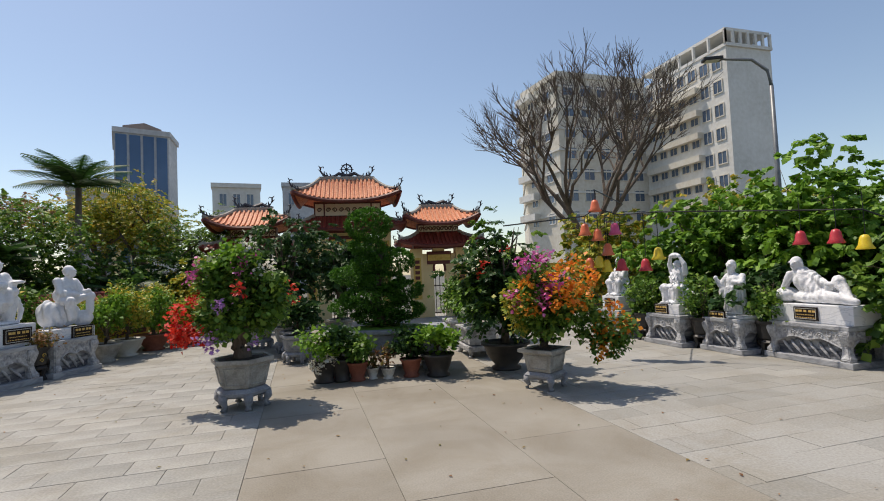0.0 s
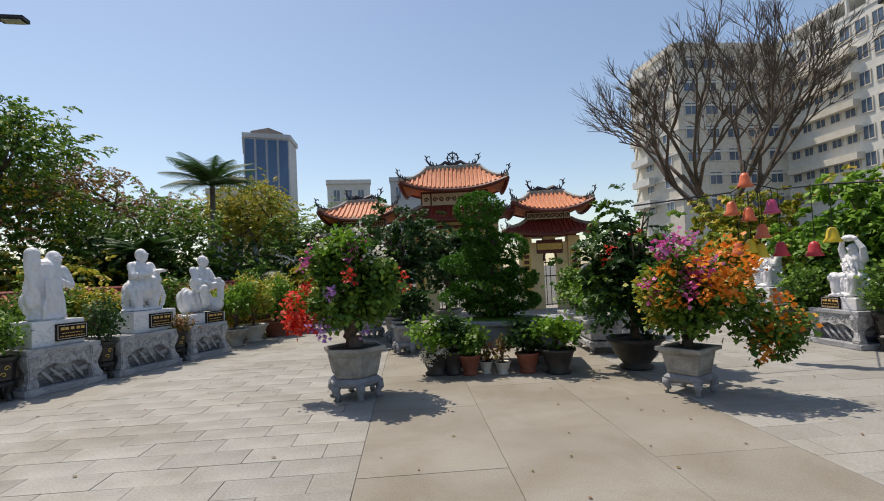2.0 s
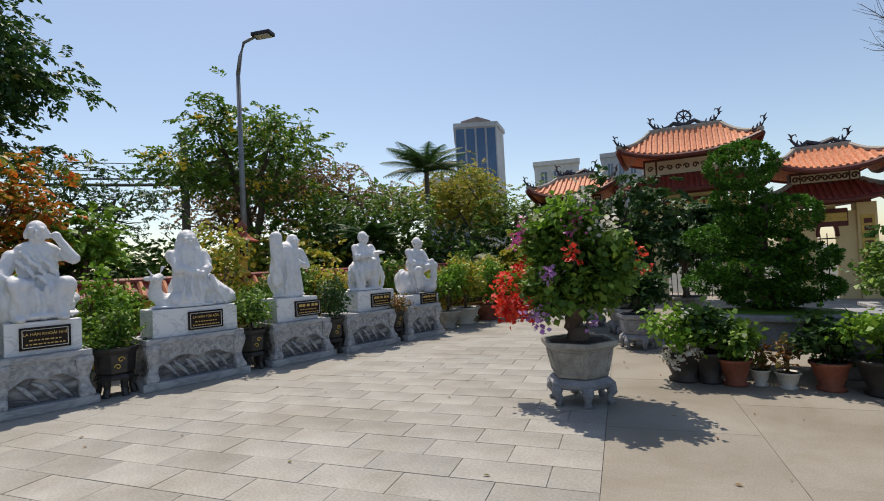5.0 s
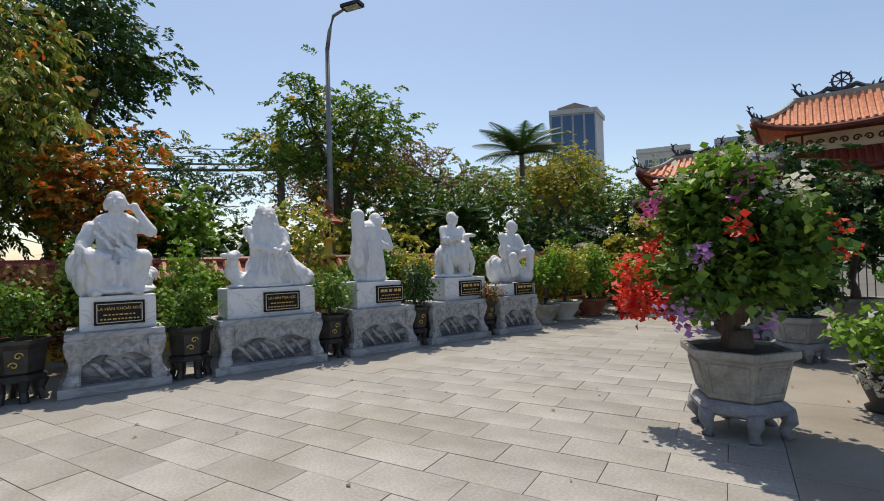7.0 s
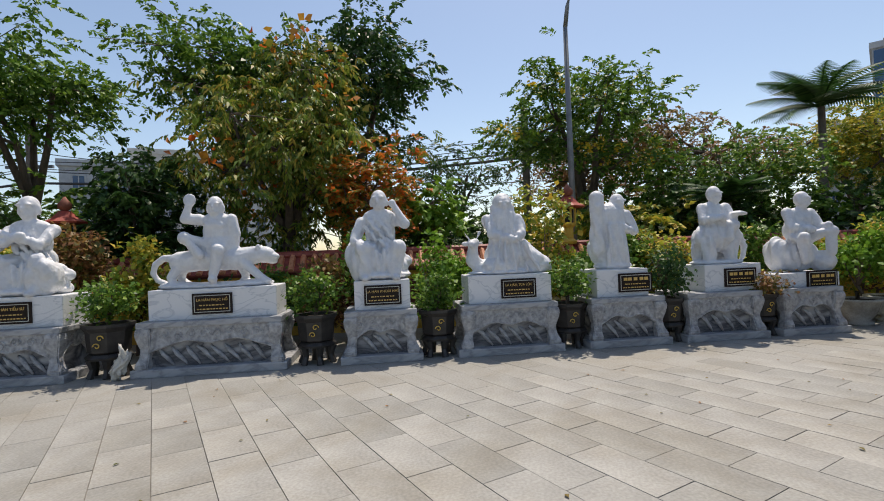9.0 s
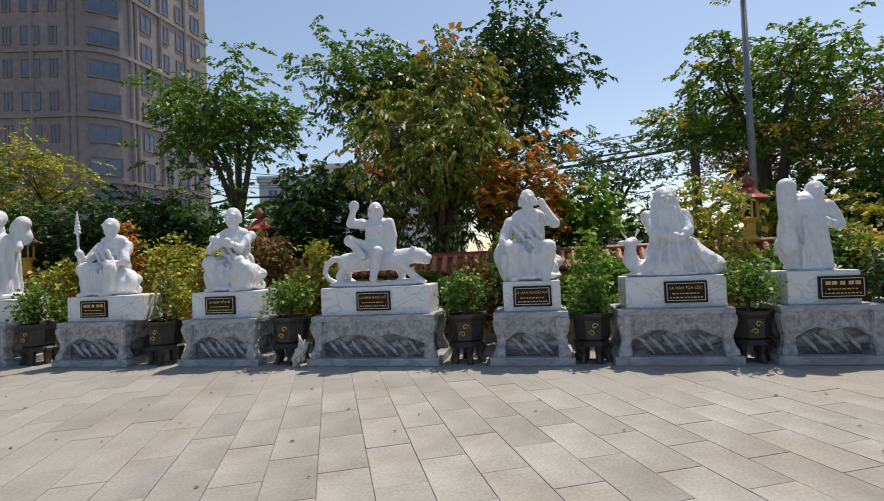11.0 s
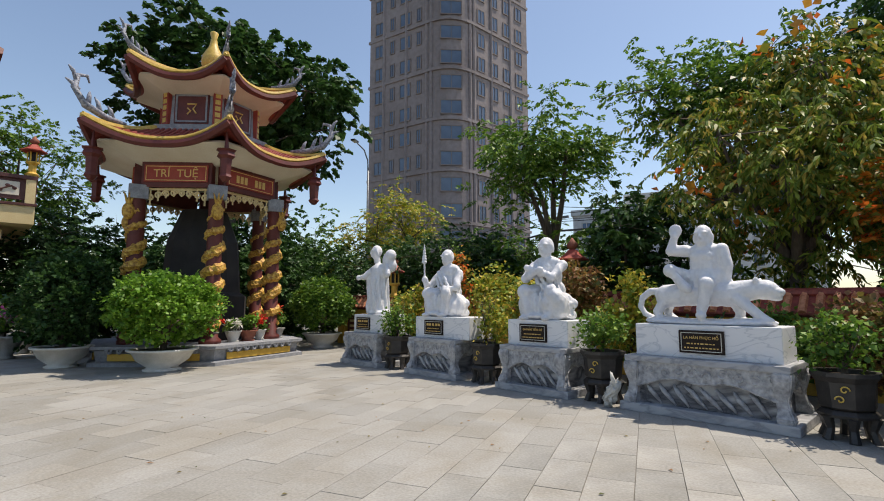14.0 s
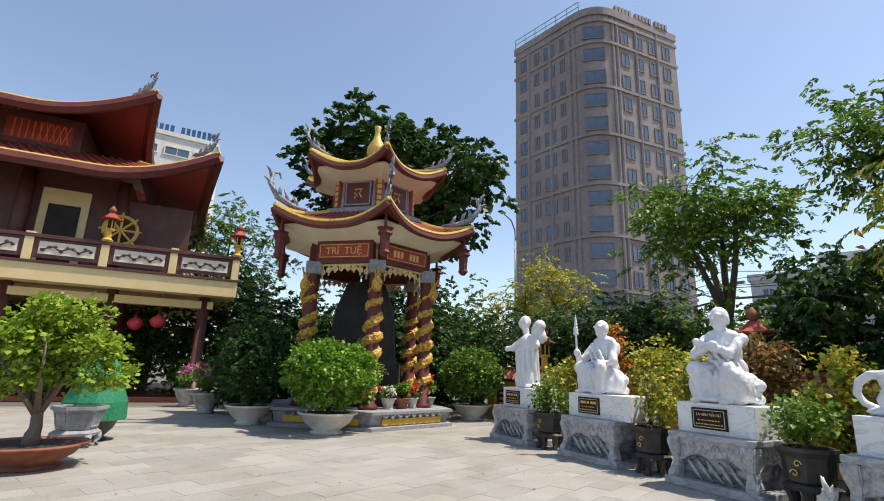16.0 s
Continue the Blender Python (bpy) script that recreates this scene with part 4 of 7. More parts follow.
# ---- trees beyond the wall ----
TREES = [  # x, y, height, radius, spread, fork, crown centre z, radii, material, count, leaf, clump, label
    ("mango_tree", -13.2, 0.4, 5.6, 0.17, 1.5, 0.35, 3.9, (2.0, 2.1, 2.0), "leaf_mango", 10500, 0.20, 0.20, 0.16, 0.5, "broad mango tree with long drooping yellow-green leaves"),
    ("shade_tree", -16.4, 1.4, 8.4, 0.20, 2.6, 0.4, 6.4, (2.3, 2.7, 1.9), "leaf_dark", 9000, 0.20, 0.28, 0.3, 0.1, "tall feathery dark green shade tree"),
    ("shade_tree", -14.6, -5.9, 7.0, 0.14, 2.0, 0.42, 5.6, (1.9, 2.3, 1.3), "leaf_green", 6500, 0.18, 0.24, 0.3, 0.1, "slender feathery green tree"),
    ("dark_shrub_tree", -12.4, -2.4, 3.9, 0.08, 0.8, 0.25, 2.3, (0.9, 1.0, 1.5), "leaf_dark", 5000, 0.16, 0.14, 0.35, 0.2, "dense dark-leaved small tree beside the wall"),
    ("croton_bush", -12.2, 2.1, 3.5, 0.07, 0.8, 0.3, 2.6, (0.8, 0.85, 0.95), "leaf_croton", 3200, 0.14, 0.14, 0.35, 0.0, "orange and green croton bush"),
    ("lime_tree", -12.9, 3.4, 3.3, 0.06, 0.8, 0.4, 2.4, (0.8, 0.85, 0.8), "leaf_bright", 1500, 0.17, 0.14, 0.4, 0.2, "thin bright green young tree"),
    ("thin_tree", -18.6, 5.0, 5.4, 0.09, 1.6, 0.5, 4.0, (1.4, 1.9, 1.0), "leaf_dark", 2600, 0.15, 0.25, 0.3, 0.1, "sparse thin tree beyond the wall"),
    ("flame_tree", -15.6, 8.4, 6.5, 0.17, 2.2, 0.35, 4.9, (2.0, 2.4, 1.7), "leaf_green", 8000, 0.18, 0.25, 0.3, 0.1, "feathery green tree with yellow blossom"),
    ("rust_tree", -18.5, 13.2, 6.0, 0.18, 2.4, 0.4, 4.4, (2.4, 2.6, 1.5), "leaf_rust", 8000, 0.15, 0.24, 0.35, 0.1, "tree with rust-brown and green leaves"),
    ("rust_tree", -16.8, 18.2, 6.0, 0.16, 2.2, 0.4, 4.5, (2.0, 2.4, 1.5), "leaf_yellow", 7000, 0.15, 0.24, 0.35, 0.1, "tree with yellowing leaves near the gate"),
    ("green_tree", -13.6, 11.6, 3.8, 0.10, 1.3, 0.35, 2.8, (1.3, 1.6, 1.3), "leaf_green", 6000, 0.13, 0.18, 0.35, 0.1, "leafy green tree behind the wall"),
    ("rust_tree", -14.6, 17.6, 5.4, 0.13, 1.8, 0.4, 4.0, (1.7, 2.0, 1.4), "leaf_yellow", 5500, 0.15, 0.22, 0.35, 0.1, "tree with yellowing leaves near the gate"),
    ("green_tree", -11.4, 17.2, 4.2, 0.1, 1.4, 0.35, 3.0, (1.5, 1.5, 1.3), "leaf_green", 5000, 0.14, 0.2, 0.35, 0.1, "leafy green tree beside the gate"),
    ("rust_tree", -21.0, 10.0, 6.4, 0.16, 2.2, 0.4, 4.6, (2.2, 2.4, 1.4), "leaf_rust", 6000, 0.16, 0.24, 0.35, 0.1, "tree with rust-brown leaves beyond the wall"),
    ("shade_tree", -15.2, -1.6, 8.2, 0.16, 2.0, 0.42, 6.3, (1.8, 1.8, 1.5), "leaf_green", 5500, 0.18, 0.24, 0.3, 0.1, "feathery green tree beyond the wall"),
    ("yellow_green_tree", -14.6, -13.6, 5.4, 0.12, 1.7, 0.35, 4.0, (2.0, 2.0, 1.7), "leaf_yellow", 7000, 0.13, 0.2, 0.35, 0.1, "rounded yellow-green tree by the pavilion"),
    ("green_tree", -13.2, -9.2, 3.4, 0.10, 1.3, 0.3, 2.4, (1.3, 2.0, 1.2), "leaf_dark", 6000, 0.15, 0.2, 0.35, 0.1, "dense green tree by the wall"),
    ("green_tree", -15.4, -8.6, 3.6, 0.10, 1.5, 0.3, 2.6, (1.5, 2.6, 1.2), "leaf_green", 6500, 0.15, 0.2, 0.35, 0.1, "dense green tree by the wall"),
    ("green_tree", -12.6, -11.6, 3.0, 0.10, 1.3, 0.3, 2.0, (1.2, 1.4, 1.2), "leaf_dark", 4500, 0.15, 0.2, 0.35, 0.1, "dense green tree by the wall"),
    ("ficus_tree", -10.8, -20.0, 14.4, 0.42, 4.6, 0.42, 10.3, (4.5, 4.0, 3.5), "leaf_dark", 17000, 0.36, 0.24, 0.45, 0.1, "large dark glossy-leaved fig tree behind the pavilion"),
    ("green_tree", -3.4, -26.0, 8.6, 0.2, 2.6, 0.35, 6.0, (2.8, 2.6, 2.9), "leaf_green", 8000, 0.2, 0.26, 0.35, 0.1, "leafy green tree behind the temple"),
    ("green_tree", -6.0, -19.0, 4.2, 0.12, 1.7, 0.3, 2.7, (2.4, 1.6, 1.9), "leaf_dark", 8000, 0.17, 0.22, 0.35, 0.1, "dense dark green tree behind the pavilion"),
    ("green_tree", 1.5, -26.5, 4.2, 0.12, 1.7, 0.3, 2.6, (3.6, 1.6, 1.9), "leaf_dark", 7000, 0.2, 0.22, 0.35, 0.1, "dense green garden tree"),
]
for i, (nm, x, y, h, rad, sp, fk, cz, cr, mat, cnt, lf, cl, nar, drp, lab) in enumerate(TREES):
    fl = ()
    if nm == "flame_tree":
        fl = [("petal_yellow", 2, 700, 0.09)]
    if nm == "mango_tree":
        fl = [("leaf_croton", 1, 500, 0.16)]
    dense = nm in ("mango_tree", "dark_shrub_tree", "croton_bush", "green_tree", "ficus_tree")
    crown_tree(nm, (x, y, 0), h, rad, fk, cz, tuple(c * 1.1 for c in cr), mat, int(cnt * (2.0 if dense else 1.7)), lf * 0.72, cl * 0.75, nar, drp, lab, "trees round the court", i + 300,
               24 if dense else 16, 0.42 if dense else 0.33, 0.75 if dense else 0.55, fl)

LOW = [(-13.4, -7.2, 3.0, "leaf_dark"), (-13.9, -4.2, 3.0, "leaf_green"), (-14.6, -1.4, 2.0, "leaf_green"), (-14.8, 8.6, 2.7, "leaf_green"), (-13.4, 10.2, 3.0, "leaf_dark"), (-13.0, 13.4, 3.0, "leaf_green"), (-12.6, 15.6, 2.9, "leaf_dark"),
       (-16.2, 11.4, 3.6, "leaf_green"), (-10.2, 16.2, 2.6, "leaf_yellow"), (-10.6, -14.6, 3.2, "leaf_dark"), (-8.6, -16.8, 3.6, "leaf_dark"), (-11.8, -17.0, 4.2, "leaf_green"), (-5.2, -17.2, 3.2, "leaf_dark"), (-16.8, -11.0, 4.0, "leaf_dark"), (-13.0, 7.6, 2.5, "leaf_yellow"), (-14.6, -18.6, 5.4, "leaf_green"), (-12.9, -15.4, 3.6, "leaf_dark"), (-4.4, -20.6, 4.6, "leaf_dark"), (-14.0, 3.6, 2.2, "leaf_dark"), (-14.4, 5.6, 2.3, "leaf_green"), (-16.5, 4.4, 2.4, "leaf_dark"), (-7.2, -15.9, 4.4, "leaf_dark"), (-10.6, -16.0, 5.4, "leaf_dark"), (-9.0, -16.8, 6.0, "leaf_dark"), (-12.2, -18.6, 5.0, "leaf_dark"), (-2.4, -21.4, 3.8, "leaf_dark"), (-0.6, -23.4, 3.6, "leaf_green"), (-9.4, -14.4, 3.8, "leaf_dark"), (-9.9, -18.4, 4.6, "leaf_dark"), (-6.6, -18.6, 4.6, "leaf_dark")]
for i, (x, y, h, mat) in enumerate(LOW):
    crown_tree("garden_tree", (x, y, 0), h, 0.06, 0.2, h * 0.52, (1.4, 1.55, h * 0.50), mat, 7600, 0.13, 0.13, 0.42, 0.1, "leafy garden tree closing the view behind the wall", "low trees behind the wall", i + 520, 22, 0.46, 0.8)


def palm(foot, h, n, length, label, seed):
    r = random.Random(seed)
    ob = thing("palm_tree", Matrix.Translation(foot), label, "palm")
    bm = bmesh.new()
    tube(bm, [(0, 0, -0.05), (0.03, 0, h * 0.5), (0, 0.04, h)], [0.13, 0.10, 0.09], 8)
    part("trunk", bm, "pale_bark", ob, smooth=True)
    for k in range(n):
        a, up = 2 * math.pi * k / n + r.uniform(-0.2, 0.2), r.uniform(0.35, 1.5)
        bm = bmesh.new()
        d = Vector((math.cos(a), math.sin(a), 0))
        pts = [Vector((0, 0, h)) + d * length * s * math.cos(up * (1 - 0.5 * s)) + Vector((0, 0, length * (math.sin(up) * s - 0.42 * s * s))) for s in [i / 8 for i in range(9)]]
        tube(bm, pts, [0.025 - 0.0025 * i for i in range(9)], 4)
        side = d.cross(Vector((0, 0, 1)))
        for i in range(1, 9):
            for j in (0, 0.33, 0.66):
                if i == 8 and j:
                    continue
                p = pts[i].lerp(pts[min(i + 1, 8)], j)
                t = (pts[min(i + 1, 8)] - pts[i - 1]).normalized()
                for q in (-1, 1):
                    w = length * 0.30 * math.sin(math.pi * min(0.97, (i + j) / 9.2 + 0.08)) + 0.05
                    e = p + side * q * w * 0.8 + t * w * 0.6 - Vector((0, 0, w * 0.35))
                    vs = [bm.verts.new(v) for v in (p - t * 0.03, p + t * 0.045, e)]
                    bm.faces.new(vs)
        part("frond", bm, "leaf_dark", ob)
    return ob


palm((-14.5, 14.75, 0), 5.1, 26, 1.8, "feather palm with arching green fronds", 4)
palm((-12.4, 10.2, 0), 2.3, 18, 1.0, "low fan of stiff palm fronds", 6)
palm((-11.8, 13.6, 0), 1.4, 14, 1.2, "young palm with bright fronds", 7)


def street_lamp(x, y, h, turn, label, arm_len=1.1):
    ob = thing("street_lamp", pose(x, y, 0, 0, 0, turn), label, "street lamp", "street lamps")
    bm = bmesh.new()
    tube(bm, [(0, 0, -0.05), (0, 0, h * 0.5), (0, 0, h * 0.88)], [0.085, 0.065, 0.05], 10)
    tube(bm, [(0, 0, h * 0.88), (0.08, 0, h * 0.94), (arm_len * 0.35, 0, h * 0.985), (arm_len, 0, h)], [0.05, 0.045, 0.04, 0.035], 8)
    part("pole", bm, "metal", ob, smooth=True)
    bm = bmesh.new()
    box(bm, arm_len - 0.08, -0.13, h - 0.04, arm_len + 0.42, 0.13, h + 0.05, 0.02)
    part("lamp_head", bm, "black", ob)
    bm = bmesh.new()
    box(bm, arm_len, -0.10, h - 0.055, arm_len + 0.36, 0.10, h - 0.038)
    part("lens", bm, "white_pot", ob)
    return ob


street_lamp(-12.5, 6.6, 7.2, 30, "grey steel street lamp with a curved arm", 0.55)
street_lamp(7.3, 14.4, 7.3, 180, "grey steel street lamp with a curved arm", 1.3)
street_lamp(-18.6, -21.0, 10.2, 30, "pale steel street lamp with a curved arm", 1.6)


def utility_pole(x, y, h, lean):
    ob = thing("utility_pole", pose(x, y, 0, 0, lean, 0), "weathered concrete utility pole", "utility pole")
    bm = bmesh.new()
    tube(bm, [(0, 0, -0.1), (0, 0, h)], [0.17, 0.12], 8)
    part("pole", bm, "pale_bark", ob)
    bm = bmesh.new()
    box(bm, -0.06, -0.9, h - 1.9, 0.06, 0.9, h - 1.78)
    part("crossarm", bm, "metal", ob)


utility_pole(-19.3, 7.6, 6.6, 0)
utility_pole(-24, -12, 7.5, 0)
for k, (za, zb, sag, rad, x) in enumerate(((4.75, 4.4, 0.35, 0.05, -19.2), (5.5, 5.3, 0.4, 0.014, -19.4), (5.25, 5.0, 0.5, 0.014, -19.1), (4.9, 4.9, 0.45, 0.018, -19.0), (3.9, 3.6, 0.3, 0.014, -19.2), (5.0, 5.7, 0.7, 0.016, -19.3))):
    bm = bmesh.new()
    for (y0, y1, p, q, xa, xb) in ((7.6, 40, za, za, x, x - 2), (7.6, -12, za, zb + 0.6, x, -24), (-12, -45, zb + 0.6, zb, -24, -33)):
        tube(bm, [(xa + (xb - xa) * s, y0 + (y1 - y0) * s, p + (q - p) * s - sag * 4 * s * (1 - s)) for s in [i / 12 for i in range(13)]], rad, 4)
    tagged(part("overhead_cable", bm, "cable"), "black overhead cable sagging between poles", "cable", "overhead cables")

# ---- pots in the middle of the court ----
def hex_planter(m, label, s=1.0, sides=6, rim=0.42, pot="concrete_pot", base="stone_stand"):
    ob = thing("stone_planter", m, label, "planter")
    bm = bmesh.new()
    lathe(bm, [(0.27 * s, 0.27 * s), (0.30 * s, 0.29 * s), (0.37 * s, 0.58 * s), (rim * s, 0.61 * s), (rim * s, 0.66 * s), (0.37 * s, 0.66 * s), (0.35 * s, 0.58 * s)], sides, turn=0.2)
    part("pot", bm, pot, ob)
    for k in range(sides):
        a0, a1 = 0.2 + 2 * math.pi * k / sides, 0.2 + 2 * math.pi * (k + 1) / sides
        bm = bmesh.new()
        def on(u, z):
            q = (0.30 + (z - 0.29) * 0.241) * 1.012
            return Vector(((math.cos(a0) * (1 - u) + math.cos(a1) * u) * q * s, (math.sin(a0) * (1 - u) + math.sin(a1) * u) * q * s, z * s))
        for u, v in ((0.12, 0.12), (0.88, 0.88)):
            tube(bm, [on(u, 0.33), on(v, 0.55)], 0.012 * s, 5)
        tube(bm, [on(0.12, 0.33), on(0.88, 0.33)], 0.012 * s, 5)
        tube(bm, [on(0.12, 0.55), on(0.88, 0.55)], 0.012 * s, 5)
        part("moulding", bm, pot, ob)
    bm = bmesh.new()
    lathe(bm, [(0.33 * s, 0.58 * s), (0.355 * s, 0.635 * s), (0.1 * s, 0.66 * s)], sides, turn=0.2)
    part("soil", bm, "soil", ob)
    bm = bmesh.new()
    lathe(bm, [(0.30 * s, 0.16 * s), (0.36 * s, 0.19 * s), (0.37 * s, 0.23 * s), (0.31 * s, 0.275 * s)], sides, turn=0.2)
    part("stand_top", bm, base, ob)
    for k in range(sides):
        a = 0.2 + 2 * math.pi * k / sides
        c, d = math.cos(a) * s, math.sin(a) * s
        bm = bmesh.new()
        tube(bm, [(0.31 * c, 0.31 * d, 0.20 * s), (0.33 * c, 0.33 * d, 0.13 * s), (0.29 * c, 0.29 * d, 0.06 * s), (0.32 * c, 0.32 * d, 0.0)], [0.065 * s, 0.055 * s, 0.035 * s, 0.05 * s], 7)
        part("stand_leg", bm, base, ob, smooth=True)
    return ob


P1, P2 = Vector((-3.66, 6.26, 0)), Vector((0.41, 7.18, 0))
hex_planter(Matrix.Translation(P1), "grey cement hexagonal planter on a blue-grey legged stand", 1.0)
plant("bougainvillea_bush", P1 + Vector((0, 0, 0.62)), (1.3, 0.10, 0.4, 8, 0.25),
      [("leaf_green", puffs((0.05, 0, 0.86), (0.62, 0.60, 0.68), 20, 3, 0.38), 6500, 0.075, 0.07, 0.45, 0.2), ("leaf_bright", puffs((0, 0, 1.15), (0.6, 0.6, 0.5), 12, 4, 0.35), 2600, 0.07, 0.06, 0.45, 0.1)],
      "bougainvillea bush with red, pink and white blossom", "shrub", "", [
          ("petal_red", [(-0.62, -0.28, 0.55, 0.16, 0.16, 0.26), (-0.5, -0.3, 0.75, 0.14, 0.12, 0.12), (-0.66, -0.26, 0.36, 0.13, 0.12, 0.12), (-0.28, -0.5, 0.42, 0.1, 0.1, 0.09), (0.30, -0.5, 0.9, 0.1, 0.08, 0.08), (0.02, -0.62, 0.62, 0.09, 0.06, 0.07), (0.62, 0.2, 0.85, 0.08, 0.08, 0.08), (-0.6, 0.05, 1.02, 0.08, 0.08, 0.07)], 560, 0.055),
          ("petal_pink", [(-0.48, -0.2, 1.2, 0.11, 0.11, 0.1), (-0.4, -0.3, 1.1, 0.11, 0.09, 0.09), (0.18, -0.35, 1.22, 0.09, 0.08, 0.06), (0.3, 0, 1.4, 0.1, 0.1, 0.06)], 230, 0.05),
          ("petal_white", [(0.45, -0.1, 1.22, 0.12, 0.1, 0.07), (0.1, 0, 1.52, 0.1, 0.1, 0.06), (-0.2, -0.2, 1.4, 0.08, 0.08, 0.05)], 170, 0.05),
          ("petal_mauve", [(-0.15, -0.5, 0.3, 0.1, 0.08, 0.06), (0.02, -0.6, 0.72, 0.08, 0.06, 0.07), (0.4, -0.3, 0.28, 0.07, 0.07, 0.06)], 130, 0.05)], seed=21)
hex_planter(Matrix.Translation(P2), "weathered cement square planter on a dark legged stand", 0.84, 4, 0.46, "concrete_pot", "stone_stand")
plant("bougainvillea_bush", P2 + Vector((0, 0, 0.52)), (1.1, 0.07, 0.4, 7, 0.25),
      [("leaf_green", puffs((0.05, 0, 0.75), (0.48, 0.5, 0.62), 14, 7, 0.42), 4000, 0.07, 0.07, 0.45, 0.2), ("leaf_yellow", puffs((-0.2, 0, 0.6), (0.35, 0.4, 0.6), 10, 8, 0.4), 1500, 0.07, 0.06, 0.45, 0.1),
       ("leaf_green", [(0.55, -0.05, 0.5, 0.25, 0.25, 0.3), (0.9, -0.1, 0.3, 0.3, 0.2, 0.2), (0.8, -0.1, 0.1, 0.25, 0.2, 0.18)], 1300, 0.07, 0.06, 0.45, 0.3)],
      "bougainvillea bush with orange and magenta blossom", "shrub", "", [
          ("petal_orange", [(0.2, -0.45, 1.0, 0.16, 0.1, 0.14), (0.42, -0.3, 1.1, 0.17, 0.13, 0.14), (0.5, -0.3, 0.8, 0.17, 0.13, 0.15), (0.25, -0.5, 0.75, 0.14, 0.1, 0.12), (0.68, -0.1, 0.9, 0.13, 0.13, 0.14), (0.95, -0.2, 0.52, 0.14, 0.12, 0.1), (0.85, -0.1, 0.3, 0.13, 0.1, 0.08), (0.75, -0.15, 0.05, 0.12, 0.1, 0.07), (1.15, -0.15, 0.35, 0.1, 0.1, 0.06), (-0.2, -0.45, 0.9, 0.12, 0.08, 0.1), (-0.15, -0.45, 0.55, 0.1, 0.08, 0.08)], 950, 0.055),
          ("petal_pink", [(-0.15, -0.35, 1.22, 0.13, 0.1, 0.1), (0.1, -0.42, 1.0, 0.1, 0.08, 0.08), (-0.36, -0.3, 0.78, 0.12, 0.1, 0.1), (0.02, -0.5, 0.72, 0.1, 0.07, 0.07), (0.0, 0, 1.4, 0.14, 0.12, 0.07)], 330, 0.055)], seed=22)


def bowl(m, label, rim=0.34, h=0.42, mat="white_pot", group="", foot=0.6):
    ob = thing("plant_pot", m, label, "pot", group)
    bm = bmesh.new()
    lathe(bm, [(rim * foot, 0), (rim * foot * 1.05, h * 0.08), (rim * foot * 0.8, h * 0.16), (rim * 0.78, h * 0.5), (rim * 0.93, h * 0.86), (rim * 1.06, h * 0.92), (rim * 1.06, h), (rim * 0.93, h), (rim * 0.88, h * 0.9)], 24)
    part("pot", bm, mat, ob, smooth=True)
    bm = bmesh.new()
    lathe(bm, [(rim * 0.8, h * 0.8), (rim * 0.885, h * 0.93), (rim * 0.2, h * 0.95)], 20)
    part("soil", bm, "soil", ob)
    return ob


# long stone trough with the cloud-pruned conifer
C = Vector((-2.30, 8.75, 0))
ob = thing("stone_trough", pose(C.x, C.y, 0, 0, 0, 14), "long dark grey stone trough planter", "planter")
bm = bmesh.new()
box(bm, -1.05, -0.42, 0.30, 1.05, 0.42, 0.66, 0.03)
box(bm, -1.12, -0.49, 0.66, 1.12, 0.49, 0.73, 0.015)
part("trough", bm, "stone_stand", ob)
for q in (-0.8, 0.8):
    bm = bmesh.new()
    box(bm, q - 0.18, -0.35, 0, q + 0.18, 0.35, 0.30, 0.03)
    part("foot", bm, "stone_stand", ob)
bm = bmesh.new()
lathe(bm, [(0.9, 0.70), (0.7, 0.76), (0.1, 0.80)], 20, sy=0.42)
part("soil", bm, "leaf_green", ob, "mossy soil")
pads = [(-0.17, 0, 1.86, 0.42, 0.40, 0.30), (-0.20, 0, 1.45, 0.33, 0.33, 0.15), (0.24, 0, 1.17, 0.42, 0.40, 0.25), (-0.14, 0, 1.12, 0.36, 0.36, 0.18), (-0.48, 0, 0.93, 0.42, 0.40, 0.18), (0.10, -0.05, 0.80, 0.40, 0.40, 0.18),
        (0.42, 0, 0.64, 0.38, 0.38, 0.18), (-0.12, -0.08, 0.50, 0.62, 0.48, 0.20), (-0.55, 0, 0.36, 0.40, 0.38, 0.16), (0.42, 0, 0.28, 0.40, 0.38, 0.16), (0.0, 0, 0.17, 0.50, 0.40, 0.14)]
plant("conifer_bonsai", (C.x - 0.1, C.y, 0.76), (1.7, 0.11, 0.22, 6, 0.5), [("leaf_conifer", pads, 60000, 0.036, 0.012, 0.32, -0.5, 0.035)], "cloud-pruned dark green conifer in a stone trough", "tree", seed=31)
